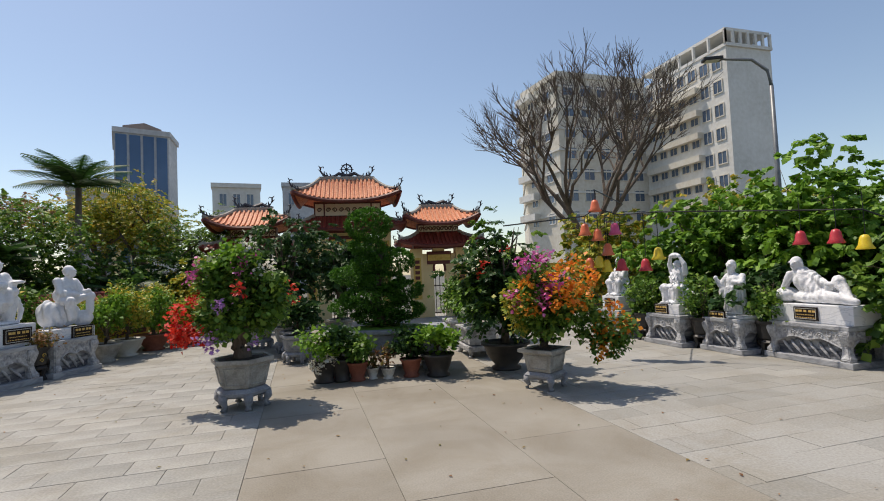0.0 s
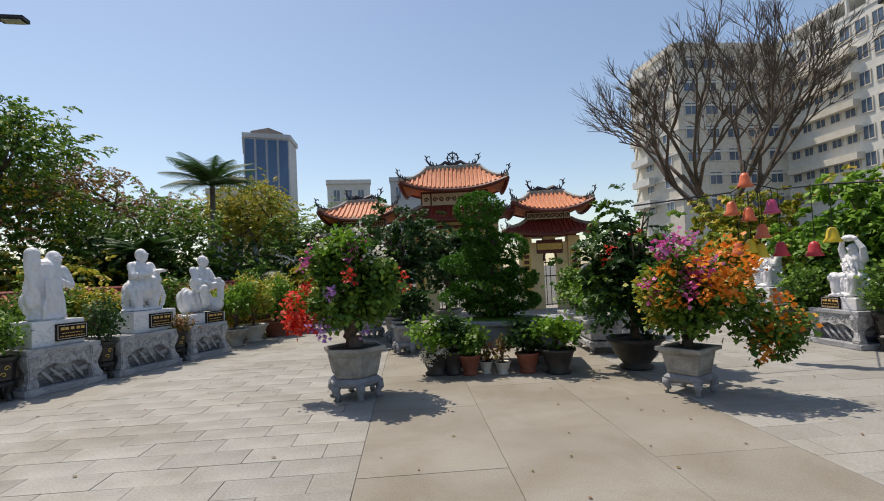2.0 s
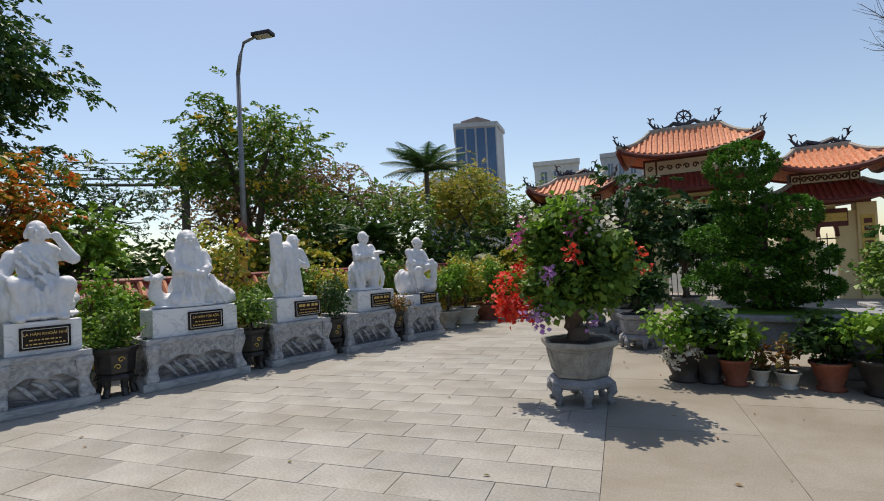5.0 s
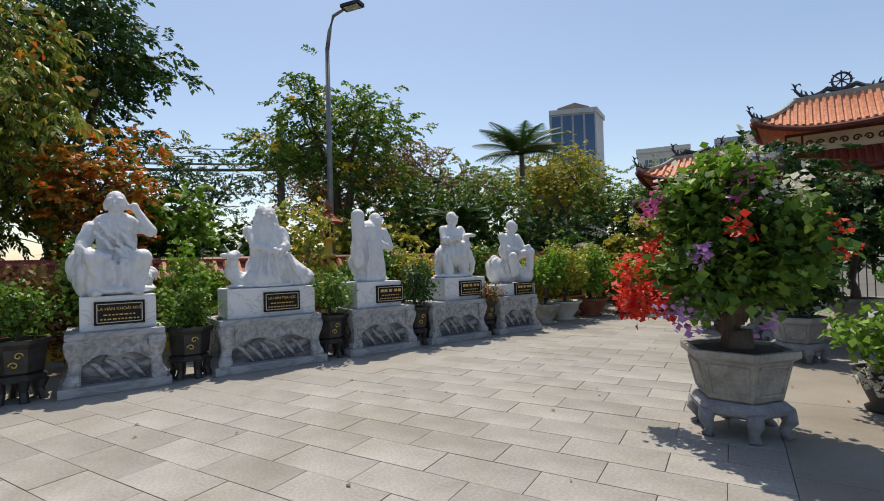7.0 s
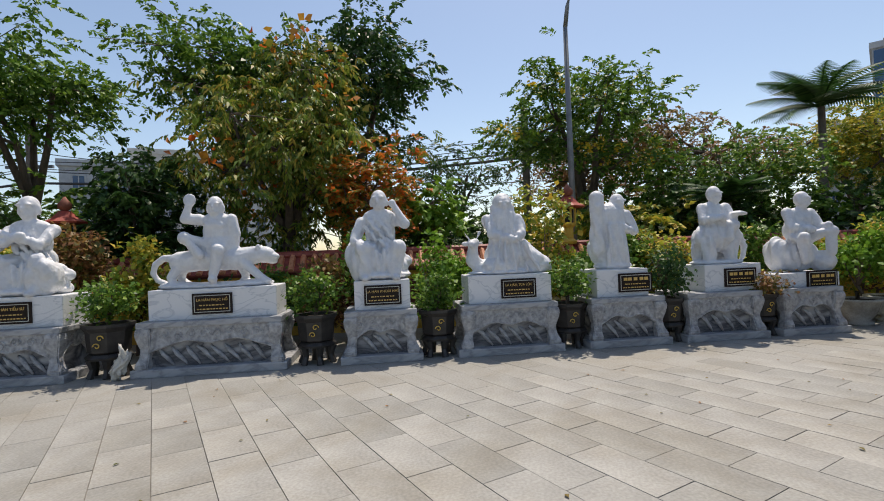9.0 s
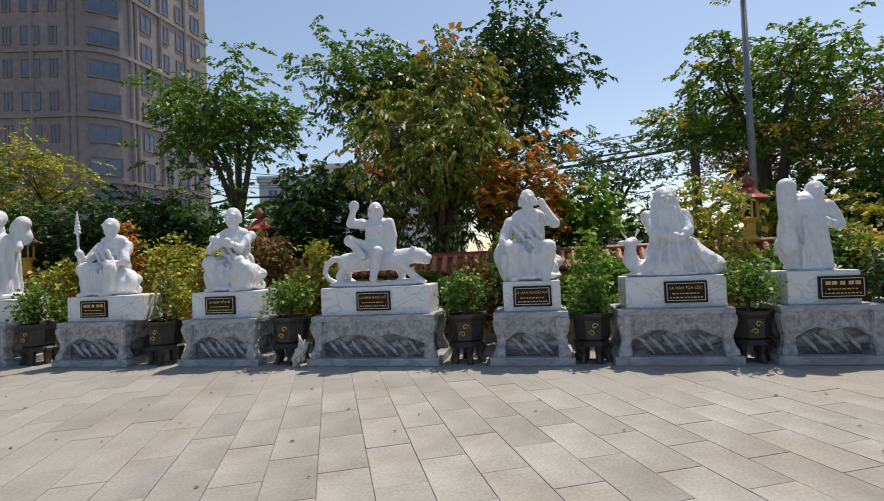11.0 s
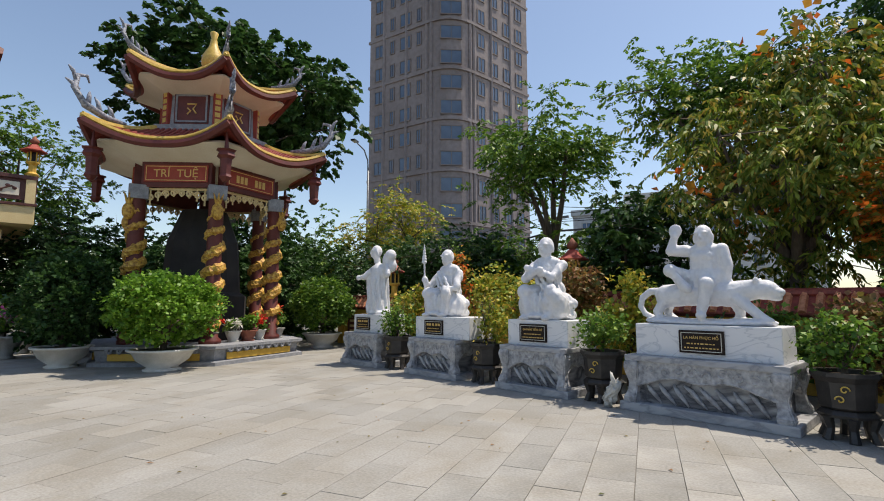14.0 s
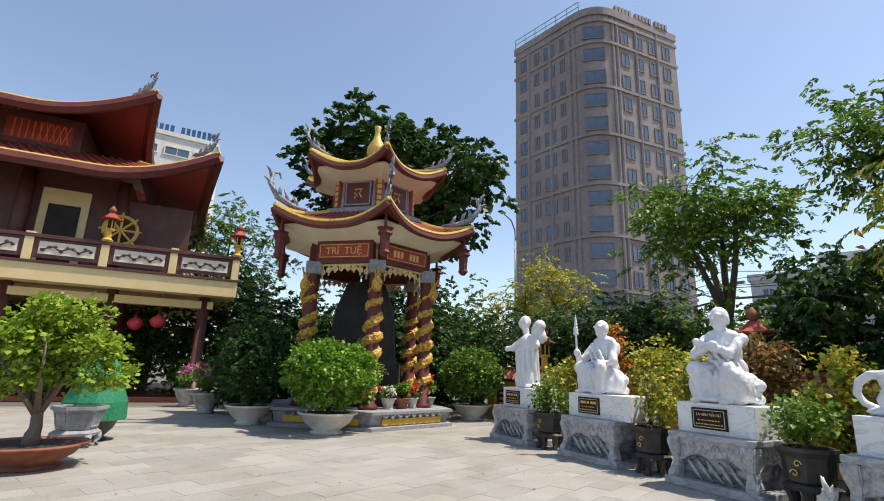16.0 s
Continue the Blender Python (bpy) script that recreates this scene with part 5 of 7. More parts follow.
for i, (dx, mat, h, pot, col) in enumerate(((-0.95, "leaf_bright", 0.5, 0.24, "dark_pot"), (-0.45, "leaf_green", 0.4, 0.17, "terracotta"), (-0.22, "leaf_rust", 0.35, 0.10, "white_pot"), (0.02, "leaf_rust", 0.42, 0.12, "white_pot"), (0.38, "leaf_dark", 0.45, 0.18, "terracotta"), (0.80, "leaf_bright", 0.5, 0.26, "dark_pot"), (-0.7, "leaf_dark", 0.5, 0.2, "dark_pot"))):
    p = C + Matrix.Rotation(radians(14), 3, "Z") @ Vector((dx * 1.05, -0.85 - 0.06 * (i % 2), 0))
    h *= 1.35
    hh = {"white_pot": 0.18, "terracotta": 0.30}.get(col, 0.36)
    bowl(Matrix.Translation(p), {"white_pot": "small white plastic flower pot", "terracotta": "red-brown clay flower pot", "dark_pot": "dark round clay pot"}[col], pot, hh, col, "pots round the trough", 0.72)
    big = pot > 0.15
    plant("potted_plant", (p.x, p.y, hh * 0.92), (h * 0.7, 0.014, 0.1, 5, 0.2), [(mat, puffs((0, 0, h * 0.45), (pot * (1.5 if big else 0.8), pot * (1.4 if big else 0.8), h * 0.42), 7, i, 0.5), 700 if big else 110, 0.075, 0.05, 0.42, 0.1)],
          "small leafy plant in a pot by the trough", "plant", "plants round the trough",
          [("petal_white", [(-0.2, -0.22, 0.02, 0.07, 0.07, 0.07), (-0.02, -0.28, -0.02, 0.07, 0.07, 0.07), (0.18, -0.22, 0.05, 0.07, 0.07, 0.06)], 240, 0.04)] if i == 0 else (), seed=i + 70)

# dense broad-leaved trees in pots either side
bowl(pose(-0.16, 8.55, 0), "large dark glazed bowl planter", 0.40, 0.46, "dark_pot", "", 0.6)
plant("camellia_tree", (-0.16, 8.55, 0.42), (2.1, 0.06, 0.5, 8, 0.3), [("leaf_dark", puffs((0.02, 0.05, 1.2), (0.66, 0.62, 1.1), 24, 33, 0.30), 6500, 0.085, 0.11, 0.42, 0.2), ("leaf_green", puffs((0.02, 0.05, 1.3), (0.66, 0.62, 1.05), 12, 34, 0.24), 1500, 0.085, 0.11, 0.42, 0.2)], "dense dark green camellia tree with a few red flowers", "tree", "",
      [("petal_red", [(-0.4, -0.4, 1.8, 0.07, 0.07, 0.07), (0.1, -0.55, 1.65, 0.07, 0.05, 0.06), (-0.3, -0.5, 1.3, 0.06, 0.05, 0.06)], 42, 0.045)], seed=33)
for x, y, s, h, mat in ((-5.2, 10.9, 1.25, 2.6, "leaf_dark"), (-6.3, 11.6, 1.1, 1.9, "leaf_dark"), (-4.5, 12.4, 1.0, 2.2, "leaf_dark")):
    hex_planter(pose(x, y, 0), "grey stone planter on a legged stand", 0.9, 6)
    plant("camellia_tree", (x, y, 0.56), (h * 0.95, 0.06, 0.6, 8, 0.3), [(mat, puffs((0, 0, h * 0.62), (0.95 * s, 0.9 * s, h * 0.42), 18, int(x * 10), 0.36), 6500, 0.10, 0.10, 0.42, 0.2)], "dense dark-leaved tree in a stone planter", "tree", "potted trees of the court", seed=int(50 + x))
for x, y in ((-4.35, 9.5), (-4.75, 10.3)):
    hex_planter(pose(x, y, 0), "blue-grey carved stone planter on a stand", 0.85, 6, 0.42, "stone_stand")
    plant("potted_shrub", (x, y, 0.52), (0.6, 0.03, 0.2, 6, 0.2), [("leaf_dark", puffs((0, 0, 0.5), (0.4, 0.4, 0.45), 9, 9, 0.45), 1400, 0.08, 0.07, 0.42, 0.1)], "dark green shrub in a stone planter", "shrub", seed=91)


def stone_box(x, y, turn, label):
    ob = thing("carved_trough", pose(x, y, 0, 0, 0, turn), label, "planter", "carved troughs")
    bm = bmesh.new()
    box(bm, -0.42, -0.28, 0.24, 0.42, 0.28, 0.52, 0.03)
    box(bm, -0.48, -0.34, 0.52, 0.48, 0.34, 0.58, 0.012)
    part("trough", bm, "grey_carved", ob)
    bm = bmesh.new()
    box(bm, -0.46, -0.32, 0.12, 0.46, 0.32, 0.22, 0.02)
    part("stand", bm, "grey_carved", ob)
    for a in (-1, 1):
        for b in (-1, 1):
            bm = bmesh.new()
            tube(bm, [(a * 0.40, b * 0.26, 0.16), (a * 0.38, b * 0.25, 0.07), (a * 0.43, b * 0.28, 0)], [0.06, 0.045, 0.055], 7)
            part("stand_leg", bm, "grey_carved", ob)
    return ob


for i, (x, y) in enumerate(((-0.75, 10.1), (-1.25, 11.6), (-0.2, 11.9))):
    stone_box(x, y, 110, "grey carved stone trough on a low stand")
    plant("potted_shrub", (x, y, 0.55), (0.8, 0.03, 0.25, 6, 0.25), [("leaf_bright" if i != 1 else "leaf_green", puffs((0, 0, 0.5), (0.48, 0.55, 0.42), 10, i + 15, 0.42), 1700, 0.08, 0.07, 0.42, 0.1)], "bright green bonsai shrub in a stone trough", "shrub", seed=i + 95)
# pots at the end of the left row
for i, (x, y, r, mat, h) in enumerate(((-9.1, 9.95, 0.32, "concrete_pot", 1.2), (-9.25, 10.75, 0.36, "white_pot", 1.3), (-9.3, 11.7, 0.42, "terracotta", 1.3), (-9.0, 12.7, 0.42, "terracotta", 1.2), (-8.6, 13.6, 0.4, "dark_pot", 1.2), (-7.9, 14.4, 0.4, "concrete_pot", 1.1))):
    bowl(pose(x, y, 0), "wide shallow garden pot at the court's edge", r, 0.42, mat, "pots at the court edge")
    plant("potted_shrub", (x, y, 0.38), (h * 0.7, 0.03, 0.3, 6, 0.3), [("leaf_yellow" if i % 2 else "leaf_bright", puffs((0, 0, h * 0.55), (0.5, 0.5, h * 0.4), 10, i + 20, 0.42), 1700, 0.075, 0.08, 0.42, 0.1)], "loose yellow-green shrub in a garden pot", "shrub", "shrubs at the court edge", seed=i + 110)

# ---- right row of statues ----
RD = 113.0           # the row runs this way; it faces away from the trees


def right_stand(c, w, text_y, figure_prims, label, bw, top=0.86, s=0.9, fs=0.84):
    m = pose(c[0], c[1], 0, 0, 0, RD + 90) @ Matrix.Diagonal((s, s, s, 1))
    ob = thing("statue_pedestal", m, "grey carved marble pedestal with a white marble block", "pedestal", "pedestals of the far row")
    pedestal(ob, w, 0.95, int(w * 10))
    block(ob, -bw / 2, bw / 2, 0.69, top, -0.82, -0.18)
    plaque(ob, "", text_y, 0.69 + (top - 0.69) / 2, -0.18, 0.44, 0.24)
    figure("arhat_statue", figure_prims, m @ pose(-0.5, 0, top - 0.004) @ Matrix.Diagonal((fs, fs, fs, 1)), label)


reclining = ([("e", (0, 0, 0.12), (0.26, 0.62, 0.14)), ("c", [(0, -0.05, 0.22), (0.02, -0.3, 0.45), (0.02, -0.36, 0.58)], [0.2, 0.19, 0.15])] + head((0.06, -0.40, 0.78), 0.95)
             + arm((0.02, -0.56, 0.55), (0.16, -0.62, 0.3), (0.16, -0.48, 0.58)) + arm((0.02, -0.16, 0.56), (0.08, 0.12, 0.40), (0.12, 0.3, 0.38))
             + [("c", [(0, 0.15, 0.2), (0.04, 0.36, 0.42), (0.12, 0.62, 0.12)], [0.15, 0.12, 0.07]), ("c", [(0.1, 0.0, 0.14), (0.18, 0.45, 0.12), (0.18, 0.75, 0.07)], [0.13, 0.1, 0.06]), ("e", (0.1, -0.62, 0.16), (0.2, 0.22, 0.16))])
right_stand((4.58, 8.66), 1.62, -0.05, reclining, "white stone figure reclining with its chin on a hand", 1.5, 1.02, 0.9, 0.95)
right_stand((3.74, 9.75), 1.08, -0.2, standing(1.05) + head((0.04, -0.04, 1.22), 0.98) + [("c", [(0.1, -0.04, 1.1), (0.12, -0.04, 0.85)], [0.07, 0.03])] + arm((0, -0.22, 0.95), (0.12, -0.34, 0.72), (0.2, -0.4, 0.92)) + arm((0, 0.22, 0.95), (0.12, 0.3, 0.8), (0.15, 0.1, 0.82)) + [("e", (0.08, -0.32, 0.6), (0.08, 0.1, 0.2))],
            "white stone bearded standing figure with a raised hand", 0.9, 0.74)
right_stand((3.02, 10.8), 1.25, -0.15, seated(0, 0.22) + head((-0.08, 0, 1.08), 0.9) + arm((-0.1, -0.25, 0.85), (-0.05, -0.28, 1.1), (0, -0.16, 1.32)) + arm((-0.1, 0.25, 0.85), (-0.05, 0.28, 1.1), (0, 0.16, 1.32)) + [("e", (0, 0, 1.34), (0.12, 0.16, 0.08))],
            "white stone seated figure with both arms raised", 0.8, 0.92)
right_stand((2.2, 12.4), 1.2, 0, seated(0.0, 0.22) + head((-0.05, 0, 1.12), 0.95, -0.4) + arm((-0.1, -0.25, 0.85), (0.1, -0.3, 0.6), (0.2, -0.1, 0.6)) + arm((-0.1, 0.25, 0.85), (0.1, 0.3, 0.62), (0.1, 0.12, 0.8)),
            "white stone seated thinking figure", 0.75, 1.05)
right_stand((5.5, 6.6), 1.2, 0, seated(0.0, 0.22) + head((-0.05, 0, 1.12), 0.95), "white stone seated figure at the end of the row", 0.8, 1.0)
for i, (x, y) in enumerate(((4.30, 9.45), (3.5, 10.35), (2.75, 11.6), (5.35, 7.75))):
    pot_on_stand(pose(x + 0.2, y, 0), "dark glazed pot with gold characters on a legged stand", 0.85)
    plant("potted_shrub", (x + 0.2, y, 0.55), (0.8, 0.02, 0.2, 6, 0.2), [("leaf_green", puffs((0, 0, 0.45), (0.32, 0.32, 0.45), 9, i + 3, 0.5), 900, 0.07, 0.07, 0.42, 0.1)], "loose green shrub growing in a dark pot", "shrub", seed=i + 130)
for i, (x, y, h, cr, mat, cnt) in enumerate(((6.4, 10.9, 3.7, (1.5, 1.5, 1.5), "leaf_bright", 7500), (5.0, 12.6, 3.4, (1.4, 1.4, 1.4), "leaf_bright", 6000), (7.9, 9.4, 3.5, (1.5, 1.6, 1.5), "leaf_green", 6500), (6.3, 8.4, 2.0, (0.9, 0.9, 0.8), "leaf_green", 3500), (4.9, 10.6, 1.7, (0.8, 0.9, 0.8), "leaf_dark", 3500),
                                         (4.0, 12.4, 1.8, (0.9, 1.0, 0.8), "leaf_green", 3500), (3.2, 16.2, 3.6, (1.8, 1.3, 1.5), "leaf_yellow", 6000), (7.4, 6.6, 2.4, (1.2, 1.2, 1.0), "leaf_dark", 4500), (9.5, 14.0, 3.9, (2.5, 2.2, 1.8), "leaf_green", 7000), (6.3, 14.6, 3.9, (1.9, 1.9, 1.8), "leaf_yellow", 5500))):
    crown_tree("broadleaf_tree", (x, y, 0), h, 0.09, 0.3, h - cr[2] * 1.05, cr, mat, int(cnt * 1.7), 0.13, 0.1, 0.48, 0.3, "dense broad-leaved green tree behind the statues", "trees behind the far row", i + 150, 22, 0.42, 0.8)


def bell(p, mat, label):
    ob = thing("hanging_bell", Matrix.Translation(p), label, "bell", "hanging bells")
    bm = bmesh.new()
    lathe(bm, [(0.115, 0), (0.12, 0.012), (0.085, 0.07), (0.07, 0.16), (0.05, 0.205), (0.02, 0.22)], 16)
    part("bell_body", bm, mat, ob, smooth=True)
    bm = bmesh.new()
    tube(bm, [(0, 0, 0.21), (0.01, 0, 0.32), (0, 0, max(0.36, 2.62 - p[2]))], 0.006, 4)
    part("cord", bm, "cable", ob)


M["bell_red"] = material("red_bell_paint", [(0.50, 0.03, 0.04), (0.60, 0.05, 0.06)], 5, 0.4, 0)
M["bell_orange"] = material("orange_bell_paint", [(0.72, 0.14, 0.05), (0.80, 0.2, 0.08)], 5, 0.4, 0)
M["bell_yellow"] = material("yellow_bell_paint", [(0.72, 0.50, 0.02), (0.8, 0.6, 0.04)], 5, 0.4, 0)
M["bell_pink"] = material("pink_bell_paint", [(0.6, 0.06, 0.16), (0.68, 0.1, 0.22)], 5, 0.4, 0)
for x, y, z, c in ((1.59, 9.37, 2.69, "orange"), (1.39, 9.4, 2.26, "orange"), (1.61, 9.36, 2.15, "orange"), (1.91, 9.31, 2.24, "pink"), (1.77, 9.33, 1.87, "orange"), (4.5, 8.37, 1.88, "red"), (4.87, 8.15, 1.87, "red"), (5.15, 7.98, 1.76, "yellow"),
                   (2.59, 9.14, 1.75, "yellow"), (1.99, 9.29, 1.58, "red"), (2.38, 9.2, 1.56, "red"), (1.61, 9.36, 1.65, "yellow"), (1.74, 9.34, 1.57, "yellow"), (1.45, 9.4, 1.62, "orange")):
    bell((x, y, z), "bell_" + c, c + " bell hanging on a cord from a branch")

for run in (((-0.1, 8.6, 2.45), (1.39, 9.4, 2.62), (1.61, 9.36, 2.75), (1.99, 9.29, 2.60), (2.38, 9.2, 2.60), (2.59, 9.14, 2.60), (4.5, 8.37, 2.42), (5.15, 7.98, 2.35), (6.4, 8.3, 1.9)), ((1.59, 9.37, 3.1), (3.0, 13.5, 3.3), (3.2, 16.2, 3.2)), ((1.61, 9.36, 2.72), (1.60, 9.37, 3.1))):
    bm = bmesh.new()
    tube(bm, run, 0.012, 5)
    tagged(part("garland_wire", bm, "cable"), "thin wire strung between trees to carry bells", "wire", "garland wires")

# bare tree beyond the wall on the right
ob = thing("bare_tree", pose(3.0, 19.6, 0), "large leafless tree with fine brown twigs", "tree")
bm = bmesh.new()
rr = random.Random(12)


def bough(p, d, length, rad, depth):
    q = p + d * length * 0.5 + Vector((rr.uniform(-1, 1), rr.uniform(-1, 1), rr.uniform(-0.4, 0.6))) * length * 0.1
    e = p + d * length + Vector((rr.uniform(-1, 1), rr.uniform(-1, 1), 0.3)) * length * 0.14
    tube(bm, [p, q, e], [rad, rad * 0.82, rad * 0.62], 6 if depth > 3 else 4)
    if depth == 0:
        return
    for k in range(3 if depth > 1 else 6):
        nd = (d + Vector((rr.uniform(-1, 1), rr.uniform(-1, 1), rr.uniform(-0.25, 0.7))) * 0.72).normalized()
        bough(q.lerp(e, rr.uniform(0.3, 1)), nd, length * rr.uniform(0.58, 0.82), rad * 0.58, depth - 1)


tube(bm, [(0, 0, -0.1), (0.05, 0, 1.2), (0, 0, 2.4)], [0.38, 0.28, 0.26], 10)
part("trunk", bm, "bark", ob)
for a in range(6):
    an = a * 1.05
    bm = bmesh.new()
    bough(Vector((0, 0, 2.3)), Vector((math.cos(an) * 0.75, math.sin(an) * 0.55, 0.9)).normalized(), 2.75, 0.12, 5)
    part("bough", bm, "bark", ob)


# ---- temple roofs ----
def curved_roof(ob, eave, top, z0, z1, lift, mat, rib_mat, gap=0.17, rib=0.05, under="cream_white", thick=0.09, horn=0.0):
    """Hip roof between two polygons (lists of xy), corners swept up. Returns the corner points."""
    n = len(eave)
    def at(i, u, v):
        a, b, c, d = Vector(eave[i]), Vector(eave[(i + 1) % n]), Vector(top[i]), Vector(top[(i + 1) % n])
        p = a.lerp(b, u).lerp(c.lerp(d, u), v)
        run = (b - a).length * min(u, 1 - u)
        k = abs(2 * u - 1) ** 2.6 if (b - a).length < 6 else max(0.0, 1 - run / 3.6) ** 2
        out = (a.lerp(b, u) - c.lerp(d, u)).normalized() * horn * k * (1 - v)
        return Vector((p.x + out.x, p.y + out.y, z0 + (z1 - z0) * (0.72 * v + 0.28 * v * v) + lift * k * (1 - v) ** 2))
    for i in range(n):
        bm = bmesh.new()
        U, V = (16 if (Vector(eave[(i + 1) % n]) - Vector(eave[i])).length < 6 else 40), 6
        for dz in (0, -thick):
            g = [[bm.verts.new(at(i, u / U, v / V) + Vector((0, 0, dz))) for v in range(V + 1)] for u in range(U + 1)]
            for u in range(U):
                for v in range(V):
                    q = [g[u][v], g[u + 1][v], g[u + 1][v + 1], g[u][v + 1]]
                    bm.faces.new(q if dz == 0 else q[::-1])
            if dz == 0:
                first = g
        for u in range(U):
            bm.faces.new((first[u][0], g[u][0], g[u + 1][0], first[u + 1][0]))
        part("roof_side", bm, mat, ob, smooth=False)
        L = (Vector(eave[(i + 1) % n]) - Vector(eave[i])).length
        cnt = max(3, int(L / gap))
        for k in range(cnt):
            u0 = (k + 0.5) / cnt
            bm = bmesh.new()
            tl = (Vector(top[(i + 1) % n]) - Vector(top[i])).length
            # ribs run straight up the slope and stop at the hips
            s = (u0 - 0.5) * L
            vmax = 1.0 if abs(s) <= tl / 2 else min(1.0, max(0.08, (L / 2 - abs(s)) / max(0.01, (L - tl) / 2)))
            pts = []
            for j in range(6):
                v = vmax * j / 5
                w = L + (tl - L) * v
                pts.append(at(i, min(1, max(0, 0.5 + s / max(0.05, w))), v) + Vector((0, 0, 0.015)))
            tube(bm, pts, rib, 5)
            part("roof_tile", bm, rib_mat, ob)
        bm = bmesh.new()
        tube(bm, [at(i, u / U, 0) + Vector((0, 0, -thick * 0.6)) for u in range(U + 1)], thick * 0.75, 6)
        part("eave_board", bm, "maroon", ob)
        if under == "gold":
            bm = bmesh.new()
            tube(bm, [at(i, u / U, 0) + Vector((0, 0, 0.05)) for u in range(U + 1)], 0.05, 5)
            part("eave_tile_edge", bm, "gold", ob)
        bm = bmesh.new()
        tube(bm, [at(i, 0, v / 6) + Vector((0, 0, 0.05)) for v in range(7)], 0.07, 6)
        part("hip_ridge", bm, "gold" if under == "gold" else "ridge", ob)
    return [at(i, 0, 0) for i in range(n)]


def flourish(ob, p, out, s, mat, name="dragon_finial"):
    """An upswept scrolled ornament at a roof corner."""
    bm = bmesh.new()
    o = Vector((out[0], out[1], 0)).normalized()
    pts = [Vector(p) + o * a * s + Vector((0, 0, b * s)) for a, b in ((-0.9, 0.02), (-0.45, 0.05), (-0.05, 0.18), (0.18, 0.5), (0.12, 0.78), (-0.05, 0.82), (-0.10, 0.68))]
    tube(bm, pts, [0.05 * s, 0.08 * s, 0.09 * s, 0.07 * s, 0.05 * s, 0.04 * s, 0.02 * s], 6)
    for a, b, c, d in ((-0.6, 0.08, -0.5, 0.32), (-0.35, 0.1, -0.22, 0.42), (-0.1, 0.2, -0.12, 0.5), (0.1, 0.45, 0.36, 0.62), (0.15, 0.65, 0.32, 0.92)):
        tube(bm, [Vector(p) + o * a * s + Vector((0, 0, b * s)), Vector(p) + o * (a + c) / 2 * s + Vector((0, 0, (b * 0.3 + d * 0.7) * s)), Vector(p) + o * c * s + Vector((0, 0, d * s))], [0.06 * s, 0.045 * s, 0.015 * s], 5)
    part(name, bm, mat, ob, smooth=True)


def rect(w, d):
    return [(-w / 2, -d / 2), (w / 2, -d / 2), (w / 2, d / 2), (-w / 2, d / 2)]


